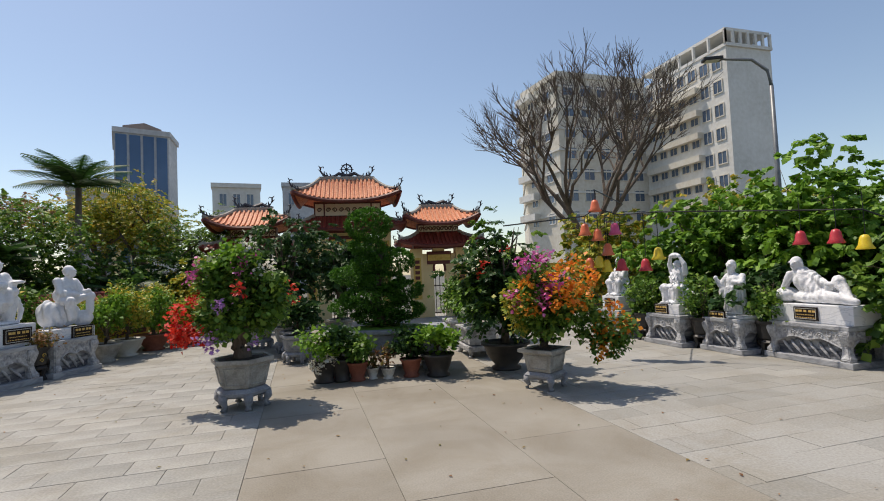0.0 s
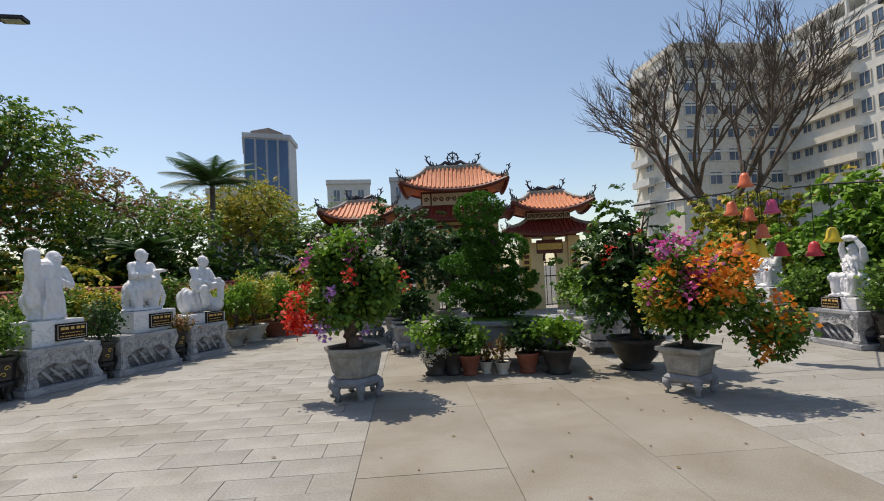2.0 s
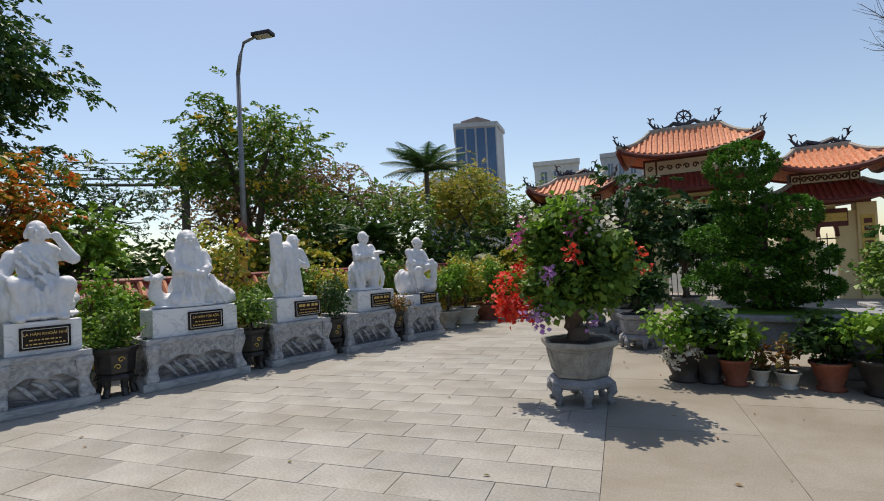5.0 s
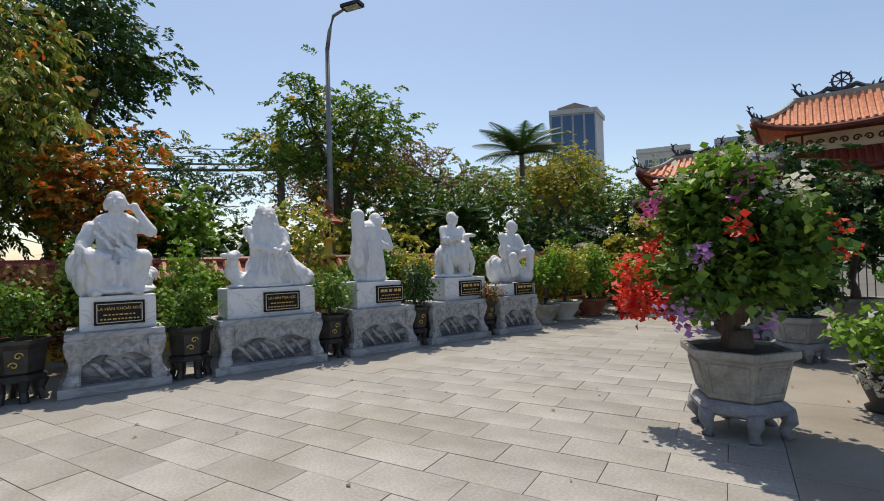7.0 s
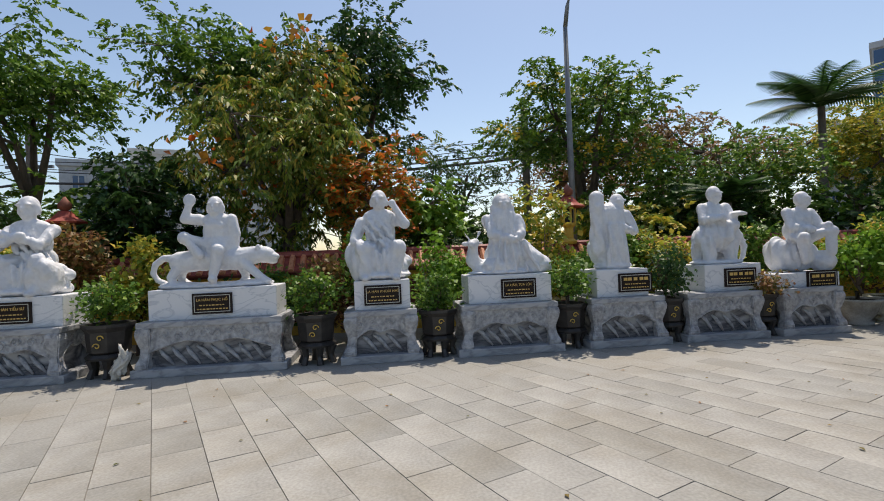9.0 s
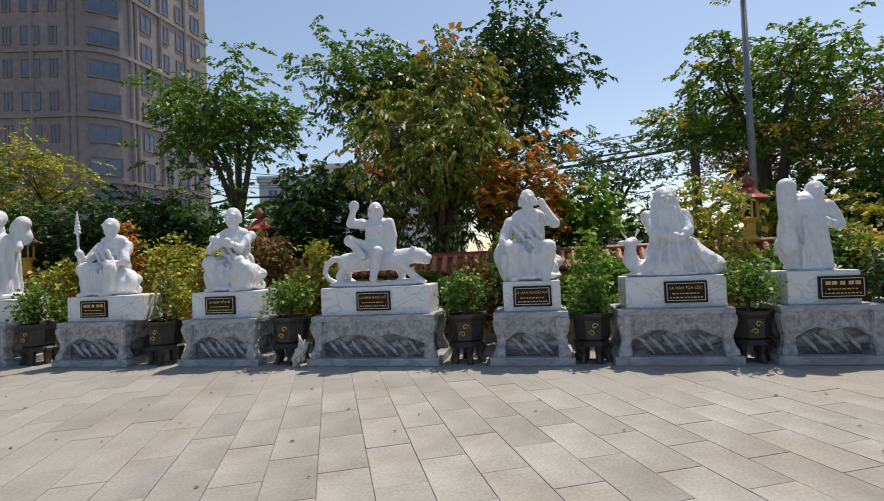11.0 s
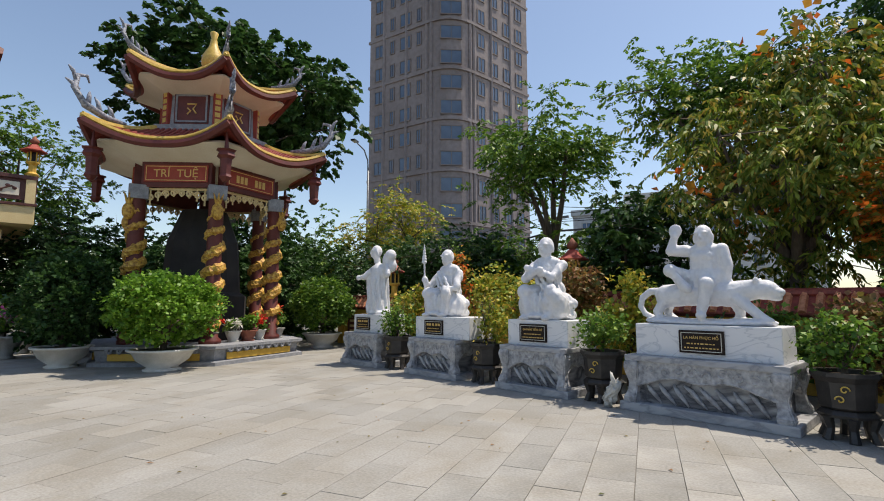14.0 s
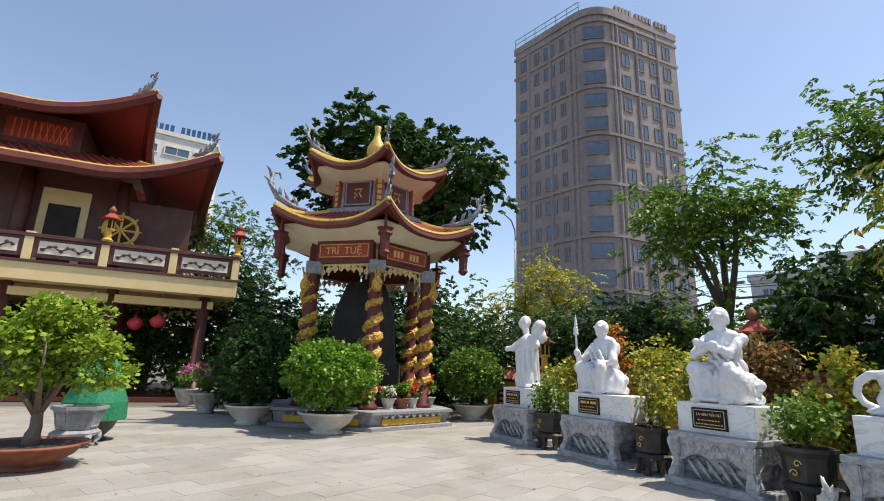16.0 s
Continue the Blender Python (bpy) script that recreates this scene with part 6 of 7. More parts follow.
# ---- gate ----
def gate_bay(m, w, post_h, arch_h, roof, label, wheel):
    """Gate bay: posts, arched wall, lower roof, frieze, upper roof."""
    ob = thing("gatehouse", m, label, "gate", "gate bays")
    hw = w / 2
    for q in (-1, 1):
        bm = bmesh.new()
        box(bm, q * hw - 0.22, -0.25, 0, q * hw + 0.22, 0.25, post_h, 0.015)
        p = part("post", bm, "cream", ob)
        bm = bmesh.new()
        box(bm, q * hw - 0.15, -0.275, 0.7, q * hw + 0.15, -0.252, post_h - 0.35, 0.006)
        b2 = part("couplet_board", bm, "gold", p)
        bm = bmesh.new()
        for k in range(7):
            z = 0.85 + (post_h - 1.35) * k / 6.4
            box(bm, q * hw - 0.09, -0.285, z, q * hw + 0.09, -0.277, z + 0.13)
        part("characters", bm, "maroon", b2)
        bm = bmesh.new()
        box(bm, q * (hw - 0.43) - 0.21, -0.15, 0, q * (hw - 0.43) + 0.21, 0.15, post_h - 0.2, 0.01)
        part("jamb", bm, "cream", ob)
    # arched head
    bm = bmesh.new()
    r, n = hw - 0.65, 16
    ring = []
    for i in range(n + 1):
        a = math.pi * i / n
        ring.append((-r * math.cos(a), arch_h - 0.45 + 0.45 * math.sin(a) ** 0.7))
    for y in (-0.13, 0.13):
        vs = [(bm.verts.new((x, y, z)), bm.verts.new((x, y, post_h))) for x, z in ring]
        for a, b in zip(vs, vs[1:]):
            q = (a[0], b[0], b[1], a[1])
            bm.faces.new(q if y < 0 else q[::-1])
        if y < 0:
            front = vs
    for a, b, c, d in zip(front, front[1:], vs, vs[1:]):
        bm.faces.new((a[0], c[0], d[0], b[0]))
    part("arch", bm, "cream", ob)
    bm = bmesh.new()
    tube(bm, [(x, -0.15, z) for x, z in ring], 0.05, 6)
    part("arch_moulding", bm, "maroon", ob)
    bm = bmesh.new()
    for k in range(int(2 * r / 0.16)):
        x = -r + 0.16 * (k + 0.5)
        tube(bm, [(x, 0, 0.1), (x, 0, arch_h - 0.35)], 0.014, 5)
    for z in (0.15, 1.2, arch_h - 0.5):
        tube(bm, [(-r, 0, z), (r, 0, z)], 0.02, 5)
    part("iron_gate", bm, "black", ob)
    bm = bmesh.new()
    box(bm, -hw * 0.55, -0.20, post_h - 0.62, hw * 0.55, -0.14, post_h - 0.12, 0.03)
    p = part("name_board", bm, "maroon", ob)
    bm = bmesh.new()
    for k in range(5):
        x = -hw * 0.4 + hw * 0.8 * k / 4
        box(bm, x - 0.1, -0.212, post_h - 0.48, x + 0.1, -0.202, post_h - 0.25)
    part("lettering", bm, "gold", p)
    bm = bmesh.new()
    box(bm, -hw - 0.1, -0.28, post_h, hw + 0.1, 0.28, post_h + 0.16, 0.01)
    part("beam", bm, "maroon", ob)
    lo = curved_roof(ob, rect(w + 1.3, 1.9), rect(w * 0.92, 0.5), post_h + 0.1, post_h + 0.6, 0.22, "red_tile", "red_tile", 0.15, 0.045, "maroon", 0.08, 0.1)
    bm = bmesh.new()
    zf = post_h + 0.55
    box(bm, -w * 0.46, -0.22, zf, w * 0.46, 0.22, zf + roof[0], 0.008)
    part("frieze_wall", bm, "dark_wood", ob)
    for a, b in ((-0.44, -0.33), (-0.31, 0.31), (0.33, 0.44)):
        bm = bmesh.new()
        box(bm, w * a, -0.24, zf + 0.1, w * b, -0.222, zf + roof[0] - 0.08, 0.004)
        p = part("frieze_panel", bm, "cream_white", ob)
        bm = bmesh.new()
        k = 1 if b - a < 0.2 else 7
        for j in range(k):
            x = w * (a + (b - a) * (j + 0.5) / k)
            swirl(bm, (0, 0, 0), 0.09, 1.2, 1 if j % 2 else -1, 0.022)
            bmesh.ops.transform(bm, matrix=pose(x, -0.245, zf + roof[0] * 0.5, 0, 0, 90), verts=[v for v in bm.verts if abs(v.co.y) < 0.12 and abs(v.co.z) < 0.12])
        tagged(part("frieze_ornament", bm, "dark_wood", p), kind="stuff")
    zu = zf + roof[0]
    hi = curved_roof(ob, rect(w + 0.9, 2.3), rect(w * 0.74, 0.2), zu - 0.05, zu + roof[1], 0.32, "roof_tile", "roof_tile", 0.15, 0.05, "maroon", 0.1, 0.15)
    bm = bmesh.new()
    box(bm, -w * 0.38, -0.12, zu + roof[1] - 0.03, w * 0.38, 0.12, zu + roof[1] + 0.14, 0.02)
    part("main_ridge", bm, "ridge", ob)
    for c in hi:
        flourish(ob, c + Vector((0, 0, 0.05)), c.xy, 0.42, "dark_ornament")
    for c in lo:
        flourish(ob, c + Vector((0, 0, 0.05)), c.xy, 0.3, "dark_ornament")
    for q in (-1, 1):
        flourish(ob, (q * w * 0.33, 0, zu + roof[1] + 0.12), (q, 0), 0.5, "dark_ornament")
    bm = bmesh.new()
    zc = zu + roof[1] + 0.32
    if wheel:
        pts = [(0.2 * math.cos(a * math.pi / 8), 0, zc + 0.1 + 0.2 * math.sin(a * math.pi / 8)) for a in range(17)]
        tube(bm, pts, 0.03, 5)
        for a in range(8):
            tube(bm, [(0, 0, zc + 0.1), (0.26 * math.cos(a * math.pi / 4), 0, zc + 0.1 + 0.26 * math.sin(a * math.pi / 4))], 0.018, 4)
    for q in (-1, 1):
        tube(bm, [(0, 0, zc - 0.16), (q * 0.3, 0, zc - 0.05), (q * 0.45, 0, zc - 0.15), (q * 0.7, 0, zc - 0.17)], [0.08, 0.07, 0.06, 0.02], 5)
    part("ridge_ornament", bm, "dark_ornament", ob)
    return ob


GA = 18.0
GC = Vector((-6.06, 18.0, 0))
GU = Vector((math.cos(radians(GA)), math.sin(radians(GA)), 0))
gate_bay(pose(GC.x, GC.y, 0, 0, 0, GA), 2.72, 3.35, 2.75, (0.62, 0.85), "tall yellow and maroon temple gate with orange tiled roofs", True)
for q in (-1, 1):
    p = GC + GU * q * 3.42
    gate_bay(pose(p.x, p.y, 0, 0, 0, GA), 1.75, 2.65, 2.2, (0.42, 0.62), "smaller side gate with orange and red tiled roofs", False)
bm = bmesh.new()
for q0, q1 in ((5.0, 14.0), (-5.0, -7.0)):
    a, b = GC + GU * q0, GC + GU * q1
    box(bm, 0, -0.12, 0, (b - a).length, 0.12, 1.9, 0, pose(a.x, a.y, 0, 0, 0, GA if q0 > 0 else GA + 180))
tagged(part("wall_north", bm, "yellow"), "ochre wall beside the gate", "wall", kind="structure")

# ---- hexagonal pavilion ----
PC = Vector((-6.70, -11.25, 0))
face = math.degrees(math.atan2(2.28 - PC.y, -2.48 - PC.x)) + 7


def hexa(r, turn=0.0):
    return [(r * math.cos(radians(turn + 60 * k)), r * math.sin(radians(turn + 60 * k))) for k in range(6)]


ob = thing("pavilion", pose(PC.x, PC.y, 0, 0, 0, face), "two-tiered hexagonal shrine pavilion with gold dragon columns", "pavilion")
bm = bmesh.new()
lathe(bm, [(2.62, 0), (2.62, 0.08), (2.5, 0.10)], 6)
lathe(bm, [(2.45, 0.10), (2.5, 0.32), (2.62, 0.36), (2.62, 0.42), (2.3, 0.42)], 6)
part("platform", bm, "stone_stand", ob)
for k in range(6):
    bm = bmesh.new()
    a = Matrix.Rotation(radians(60 * k + 30), 4, "Z")
    box(bm, 2.165, -0.95, 0.11, 2.20, 0.95, 0.26, 0.01, a)
    part("yellow_panel", bm, "yellow", ob)
    bm = bmesh.new()
    for j in range(9):
        swirl(bm, (2.235, -0.9 + 0.22 * j, 0.32), 0.07, 1.2, 1 if j % 2 else -1, 0.03)
    bmesh.ops.transform(bm, matrix=a, verts=bm.verts)
    part("cloud_carving", bm, "stone_stand", ob)
CR = 1.78
for k in range(6):
    a = radians(60 * k)
    x, y = CR * math.cos(a), CR * math.sin(a)
    bm = bmesh.new()
    lathe(bm, [(0.24, 0.42), (0.24, 0.5), (0.17, 0.56), (0.165, 3.7), (0.2, 3.78)], 16, (x, y, 0))
    col = part("column", bm, "maroon", ob, smooth=True)
    bm = bmesh.new()
    pts, rad = [], []
    for i in range(130):
        t = i / 129
        an = a + t * 2 * math.pi * 6.2
        wob = 0.05 * math.sin(t * 19 + k)
        pts.append((x + 0.13 * math.cos(an), y + 0.13 * math.sin(an), 0.75 + 2.75 * t + wob))
        rad.append(0.05 + 0.075 * math.sin(math.pi * min(1, t * 1.05 + 0.04)) ** 0.6 + 0.016 * (i % 2) + 0.014 * math.sin(i * 1.9))
    tube(bm, pts, rad, 7)
    hx = Vector((x, y, 3.42)) + Vector((math.cos(a), math.sin(a), 0)) * 0.2
    ball(bm, hx, (0.13, 0.13, 0.2))
    for j in range(5):
        tube(bm, [hx + Vector((0, 0, 0.1)), hx + Vector((0.12 * math.cos(j * 1.3), 0.12 * math.sin(j * 1.3), 0.42))], [0.05, 0.01], 5)
    part("dragon", bm, "dragon_gold", col, "coiled gold dragon relief")
    bm = bmesh.new()
    box(bm, x - 0.2, y - 0.2, 3.72, x + 0.2, y + 0.2, 4.05, 0.02)
    part("capital", bm, "stone_stand", ob)
    # hanging lantern under each corner
    bm = bmesh.new()
    lathe(bm, [(0.06, 0), (0.14, 0.1), (0.11, 0.16), (0.13, 0.5), (0.2, 0.56), (0.16, 0.66), (0.22, 0.7), (0.05, 0.74), (0.02, 1.1)], 6, (1.58 * x, 1.58 * y, 3.95))
    part("corner_lantern", bm, "maroon", ob)
for k in range(6):
    a = Matrix.Rotation(radians(60 * k + 30), 4, "Z")
    ap = CR * math.cos(radians(30))
    bm = bmesh.new()
    box(bm, ap - 0.12, -CR / 2 + 0.1, 4.0, ap + 0.10, CR / 2 - 0.1, 4.62, 0.01, a)
    beam = part("beam", bm, "maroon", ob)
    bm = bmesh.new()
    box(bm, ap + 0.101, -0.72, 4.12, ap + 0.13, 0.72, 4.52, 0.005, a)
    board = part("name_board", bm, "red", beam)
    bm = bmesh.new()
    for q in ((-0.68, 4.15, 0.68, 4.165), (-0.68, 4.475, 0.68, 4.49), (-0.68, 4.15, -0.665, 4.49), (0.665, 4.15, 0.68, 4.49)):
        box(bm, ap + 0.128, q[0], q[1], ap + 0.136, q[2], q[3], 0, a)
    part("gilt_border", bm, "gold_text", board)
    if k == 5:
        letters("inscription", "TRÍ  TUỆ", 0.26, a @ pose(ap + 0.133, 0, 4.31, 90, 0, 90), "gold_text", board)
    else:
        for q in (-0.42, -0.3, -0.18, 0.14, 0.26, 0.38):
            bm = bmesh.new()
            box(bm, ap + 0.128, q - 0.045, 4.22, ap + 0.138, q + 0.04, 4.40, 0, a)
            part("character", bm, "gold_text", board)
    bm = bmesh.new()
    for j in range(8):
        u = -0.62 + 1.24 * j / 7
        drop = 0.10 + 0.22 * abs(2 * j / 7 - 1) ** 2
        swirl(bm, (ap, u, 3.93 - drop / 2), 0.085, 1.3, 1 if j % 2 else -1, 0.025)
        tube(bm, [(ap, u, 4.0), (ap, u, 3.9 - drop)], 0.022, 4)
    tube(bm, [(ap, -0.7, 3.97), (ap, 0.7, 3.97)], 0.03, 5)
    bmesh.ops.transform(bm, matrix=a, verts=bm.verts)
    part("lattice", bm, "cream", ob, "cream fretwork under the beam")
bm = bmesh.new()
lathe(bm, [(1.75, 4.55), (2.75, 4.85), (2.7, 4.9), (1.4, 5.0)], 6)
part("soffit", bm, "cream_white", ob)
c1 = curved_roof(ob, hexa(2.75), hexa(1.45), 4.86, 5.50, 0.42, "red_tile", "red_tile", 0.13, 0.045, "gold", 0.12, 0.32)
bm = bmesh.new()
lathe(bm, [(1.5, 5.42), (1.52, 5.62), (1.25, 5.64), (1.2, 6.6)], 6)
part("upper_wall", bm, "stone_stand", ob)
for k in range(6):
    a = Matrix.Rotation(radians(60 * k + 30), 4, "Z")
    ap = 1.22 * math.cos(radians(30))
    bm = bmesh.new()
    box(bm, ap - 0.05, -0.42, 5.72, ap + 0.03, 0.42, 6.5, 0.01, a)
    w = part("window_panel", bm, "maroon", ob)
    bm = bmesh.new()
    for q in ((-0.38, 5.76, 0.38, 5.80), (-0.38, 6.42, 0.38, 6.46), (-0.38, 5.76, -0.34, 6.46), (0.34, 5.76, 0.38, 6.46)):
        box(bm, ap + 0.028, q[0], q[1], ap + 0.05, q[2], q[3], 0, a)
    part("frame", bm, "stone_stand", w)
    bm = bmesh.new()
    for pts in (((-0.1, 6.22), (0.12, 6.22), (0.04, 6.1), (0.12, 5.98)), ((-0.1, 6.12), (-0.02, 6.05), (-0.1, 5.96))):
        tube(bm, [(ap + 0.04, u, z) for u, z in pts], 0.022, 5)
    bmesh.ops.transform(bm, matrix=a, verts=bm.verts)
    part("seed_syllable", bm, "gold_text", w)
    b = radians(60 * k)
    bm = bmesh.new()
    box(bm, 1.16, -0.10, 5.66, 1.27, 0.10, 6.55, 0.01, Matrix.Rotation(b, 4, "Z"))
    s = part("corner_board", bm, "red", ob)
    bm = bmesh.new()
    for j in range(5):
        box(bm, 1.268, -0.06, 5.74 + 0.16 * j, 1.28, 0.06, 5.85 + 0.16 * j, 0, Matrix.Rotation(b, 4, "Z"))
    part("characters", bm, "gold", s)
bm = bmesh.new()
lathe(bm, [(1.2, 6.45), (1.95, 6.70), (1.9, 6.76), (0.9, 6.9)], 6)
part("soffit", bm, "cream_white", ob)
c2 = curved_roof(ob, hexa(1.95), hexa(0.3), 6.72, 7.32, 0.36, "red_tile", "red_tile", 0.13, 0.04, "gold", 0.12, 0.28)
for c in c1:
    flourish(ob, c + Vector((0, 0, 0.08)), c.xy, 1.0, "ornament")
for c in c2:
    flourish(ob, c + Vector((0, 0, 0.08)), c.xy, 0.72, "ornament")
bm = bmesh.new()
lathe(bm, [(0.34, 7.25), (0.40, 7.42), (0.38, 7.56), (0.22, 7.62)], 20)
part("finial_base", bm, "bell_orange", ob, smooth=True)
bm = bmesh.new()
lathe(bm, [(0.18, 7.58), (0.29, 7.76), (0.28, 7.98), (0.12, 8.28), (0.07, 8.52), (0.11, 8.68), (0.09, 8.70)], 20)
part("finial", bm, "gold", ob, "golden vase finial", True)
# shrine body; the shade under the roof is put into its near-black colour
bm = bmesh.new()
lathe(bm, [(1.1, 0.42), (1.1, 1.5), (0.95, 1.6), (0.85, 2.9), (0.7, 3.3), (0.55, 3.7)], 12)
part("shrine_core", bm, "shade_black", ob, "shrine body coloured near-black for the shade under the roof")


def round_bush(x, y, r, h, mat, label, seed, z=0.36, hgt=0.9):
    bowl(pose(x, y, 0), "off-white footed bowl planter", r * 0.62, 0.44, "white_pot", "bowls by the pavilion", 0.55)
    plant("round_bush", (x, y, 0.40), (hgt * 0.7, 0.05, r * 0.5, 8, 0.25), [(mat, [(0, 0, hgt * 0.62, r, r, hgt * 0.52)] + puffs((0, 0, hgt * 0.62), (r, r, hgt * 0.5), 8, seed, 0.4), 9000, 0.075, 0.05, 0.5, 0.0, 0.06)], label, "bush", "bushes by the pavilion", seed=seed)


round_bush(-5.25, -8.75, 0.98, 1.3, "leaf_bright", "clipped round bright green bush in a footed bowl", 5, hgt=1.35)
round_bush(-3.85, -10.7, 0.85, 1.6, "leaf_dark", "tall dark green bush in a footed bowl", 6, hgt=1.75)
round_bush(-10.1, -11.0, 0.9, 1.4, "leaf_green", "round green bush in a footed bowl", 8, hgt=1.45)
for i, (dx, dy, mat, pot, h) in enumerate(((0.2, 0.1, "petal_red", "concrete_pot", 0.4), (-0.35, -0.05, "petal_white", "white_pot", 0.25), (-0.75, -0.15, "leaf_bright", "terracotta", 0.45), (-1.1, -0.3, "petal_red", "white_pot", 0.35), (-1.7, -0.6, "petal_red", "concrete_pot", 0.6), (1.1, -0.4, "bell_orange", "terracotta", 0.3))):
    x, y = -6.6 + dx, -9.35 + dy - 0.25
    bowl(pose(x, y, 0.42), "small flower pot on the pavilion platform", 0.16 + 0.03 * (i % 3), 0.26, pot, "pots on the platform", 0.7)
    plant("potted_plant", (x, y, 0.65), (h * 0.8, 0.015, 0.12, 5, 0.3), [("leaf_green", puffs((0, 0, h * 0.5), (0.16, 0.16, h * 0.4), 5, i, 0.5), 160, 0.09, 0.05, 0.35, 0.0), (mat if mat != "bell_orange" else "petal_orange", puffs((0, 0, h * 0.7), (0.15, 0.15, h * 0.3), 4, i + 5, 0.5), 130, 0.10, 0.05, 0.3, 0.0)],
          "small bright potted plant on the pavilion platform", "plant", "plants on the platform", seed=i + 170)

# ---- two-storey temple with balcony ----
TY = -17.2           # balcony front
TX = -3.6            # its free end
ob = thing("temple_hall", pose(TX, TY, 0), "two-storey temple hall with cream balcony and maroon columns", "temple")
LEN = 16.0


def tbox(name, x0, y0, z0, x1, y1, z1, mat, parent=ob, bevel=0.01, label=""):
    bm = bmesh.new()
    box(bm, x0, y0, z0, x1, y1, z1, bevel)
    return part(name, bm, mat, parent, label)


tbox("floor_slab", 0.8, -14, 0, LEN, -0.6, 0.14, "maroon")
tbox("balcony_slab", 0, -14, 3.72, LEN, 0, 4.28, "cream")
tbox("lower_beam", 0.7, -0.9, 3.28, LEN, -0.6, 3.55, "cream")
tbox("slab_edge", -0.04, -14, 4.28, LEN, 0.05, 4.36, "dark_wood")
for k in range(6):
    for dy in (-0.75, -3.6):
        x = 1.0 + 2.9 * k
        bm = bmesh.new()
        lathe(bm, [(0.28, 0.14), (0.28, 0.24), (0.19, 0.30), (0.18, 3.72)], 14, (x, dy, 0))
        part("column", bm, "dark_wood", ob, smooth=True)
# wall deep under the balcony, its shade painted on as near-black
tbox("back_wall", 3.0, -10.2, 0.14, LEN, -10.0, 3.72, "shade_black")
for k in range(8):
    x0 = 0.02 + 2.05 * k
    p = tbox("baluster_post", x0, -0.14, 4.36, x0 + 0.24, 0.04, 5.28, "cream")
    tbox("rail_panel", x0 + 0.24, -0.08, 4.46, x0 + 2.05, -0.02, 5.1, "dark_wood")
    q = tbox("panel_inset", x0 + 0.38, -0.02, 4.58, x0 + 1.9, 0.0, 5.0, "cream_white")
    bm = bmesh.new()
    tube(bm, [(x0 + 0.45 + 1.4 * i / 12, 0.012, 4.79 + 0.06 * math.sin(i * 1.5)) for i in range(13)], 0.025, 5)
    for i in range(9):
        ball(bm, (x0 + 0.5 + 0.16 * i, 0.012, 4.79 + 0.09 * math.sin(i * 2.2)), (0.06, 0.015, 0.05), None, 5)
    part("vine_relief", bm, "dark_wood", q)
tbox("hand_rail", -0.02, -0.16, 5.1, LEN, 0.06, 5.22, "dark_wood")
for k in range(4):
    tbox("end_rail", -0.02, -3.4 * (k + 1), 4.36, 0.12, -3.4 * k - 0.2, 5.2, "dark_wood")
tbox("hall_wall", 4.2, -12, 4.28, LEN, -2.6, 8.2, "dark_wood")
for k in range(4):
    x0 = 4.9 + 3.0 * k
    bm = bmesh.new()
    lathe(bm, [(0.24, 4.28), (0.22, 8.0)], 14, (x0 - 0.55, -2.3, 0))
    part("column", bm, "dark_wood", ob, smooth=True)
    tbox("door_surround", x0 + 0.5, -2.6, 4.3, x0 + 2.0, -2.5, 7.5, "cream")
    # thin near-black sheet on the wall standing in for the shaded door opening
    tbox("doorway", x0 + 0.75, -2.5, 4.3, x0 + 1.75, -2.48, 6.9, "shade_black")
bm = bmesh.new()
wc = (4.2, -1.95, 6.1)
tube(bm, [(wc[0] + 0.55 * math.cos(a * math.pi / 10), wc[1], wc[2] + 0.55 * math.sin(a * math.pi / 10)) for a in range(21)], 0.07, 6)
for a in range(8):
    tube(bm, [wc, (wc[0] + 0.7 * math.cos(a * math.pi / 4), wc[1], wc[2] + 0.7 * math.sin(a * math.pi / 4))], 0.045, 5)
part("dharma_wheel", bm, "gold", ob, "gold eight-spoked wheel")
tbox("window_grille", 1.9, -2.6, 4.28, 4.2, -2.42, 7.4, "dark_wood")


def trect(x0, y0, x1, y1):
    return [(x0, y0), (x0, y1), (x1, y1), (x1, y0)][::-1]


lo = curved_roof(ob, trect(1.6, -15, LEN + 2, -0.6), trect(4.2, -12, LEN + 2, -3.2), 8.0, 9.3, 1.25, "red_tile", "red_tile", 0.3, 0.07, "gold", 0.3, 0.5)
tbox("clerestory", 6.2, -12, 8.6, LEN, -3.0, 10.5, "dark_wood")
for k in range(4):
    x0 = 6.5 + 2.5 * k
    q = tbox("clerestory_panel", x0, -3.0, 9.35, x0 + 2.1, -2.97, 10.2, "red")
    bm = bmesh.new()
    for i in range(9):
        tube(bm, [(x0 + 0.1 + 0.22 * i, -2.96, 9.4), (x0 + 0.3 + 0.19 * i, -2.96, 10.15)], 0.02, 4)
        tube(bm, [(x0 + 0.3 + 0.19 * i, -2.96, 9.4), (x0 + 0.1 + 0.22 * i, -2.96, 10.15)], 0.02, 4)
    tagged(part("fret", bm, "bell_orange", q), kind="stuff")
hi = curved_roof(ob, trect(4.1, -14, LEN + 2, -1.4), trect(9.5, -8, LEN + 2, -7), 10.3, 12.6, 1.3, "red_tile", "roof_tile", 0.3, 0.07, "gold", 0.3, 0.5)
for c in (lo[1], hi[1], lo[2], hi[2]):
    flourish(ob, c + Vector((0.3, -0.3, 0.05)), (-1, 1) if c.y > -5 else (-1, -1), 0.95, "ornament")
wall_lantern(TX + 0.14, TY - 0.05, 5.24, 1.0)
wall_lantern(TX + 4.25, TY - 0.05, 5.24, 1.0)
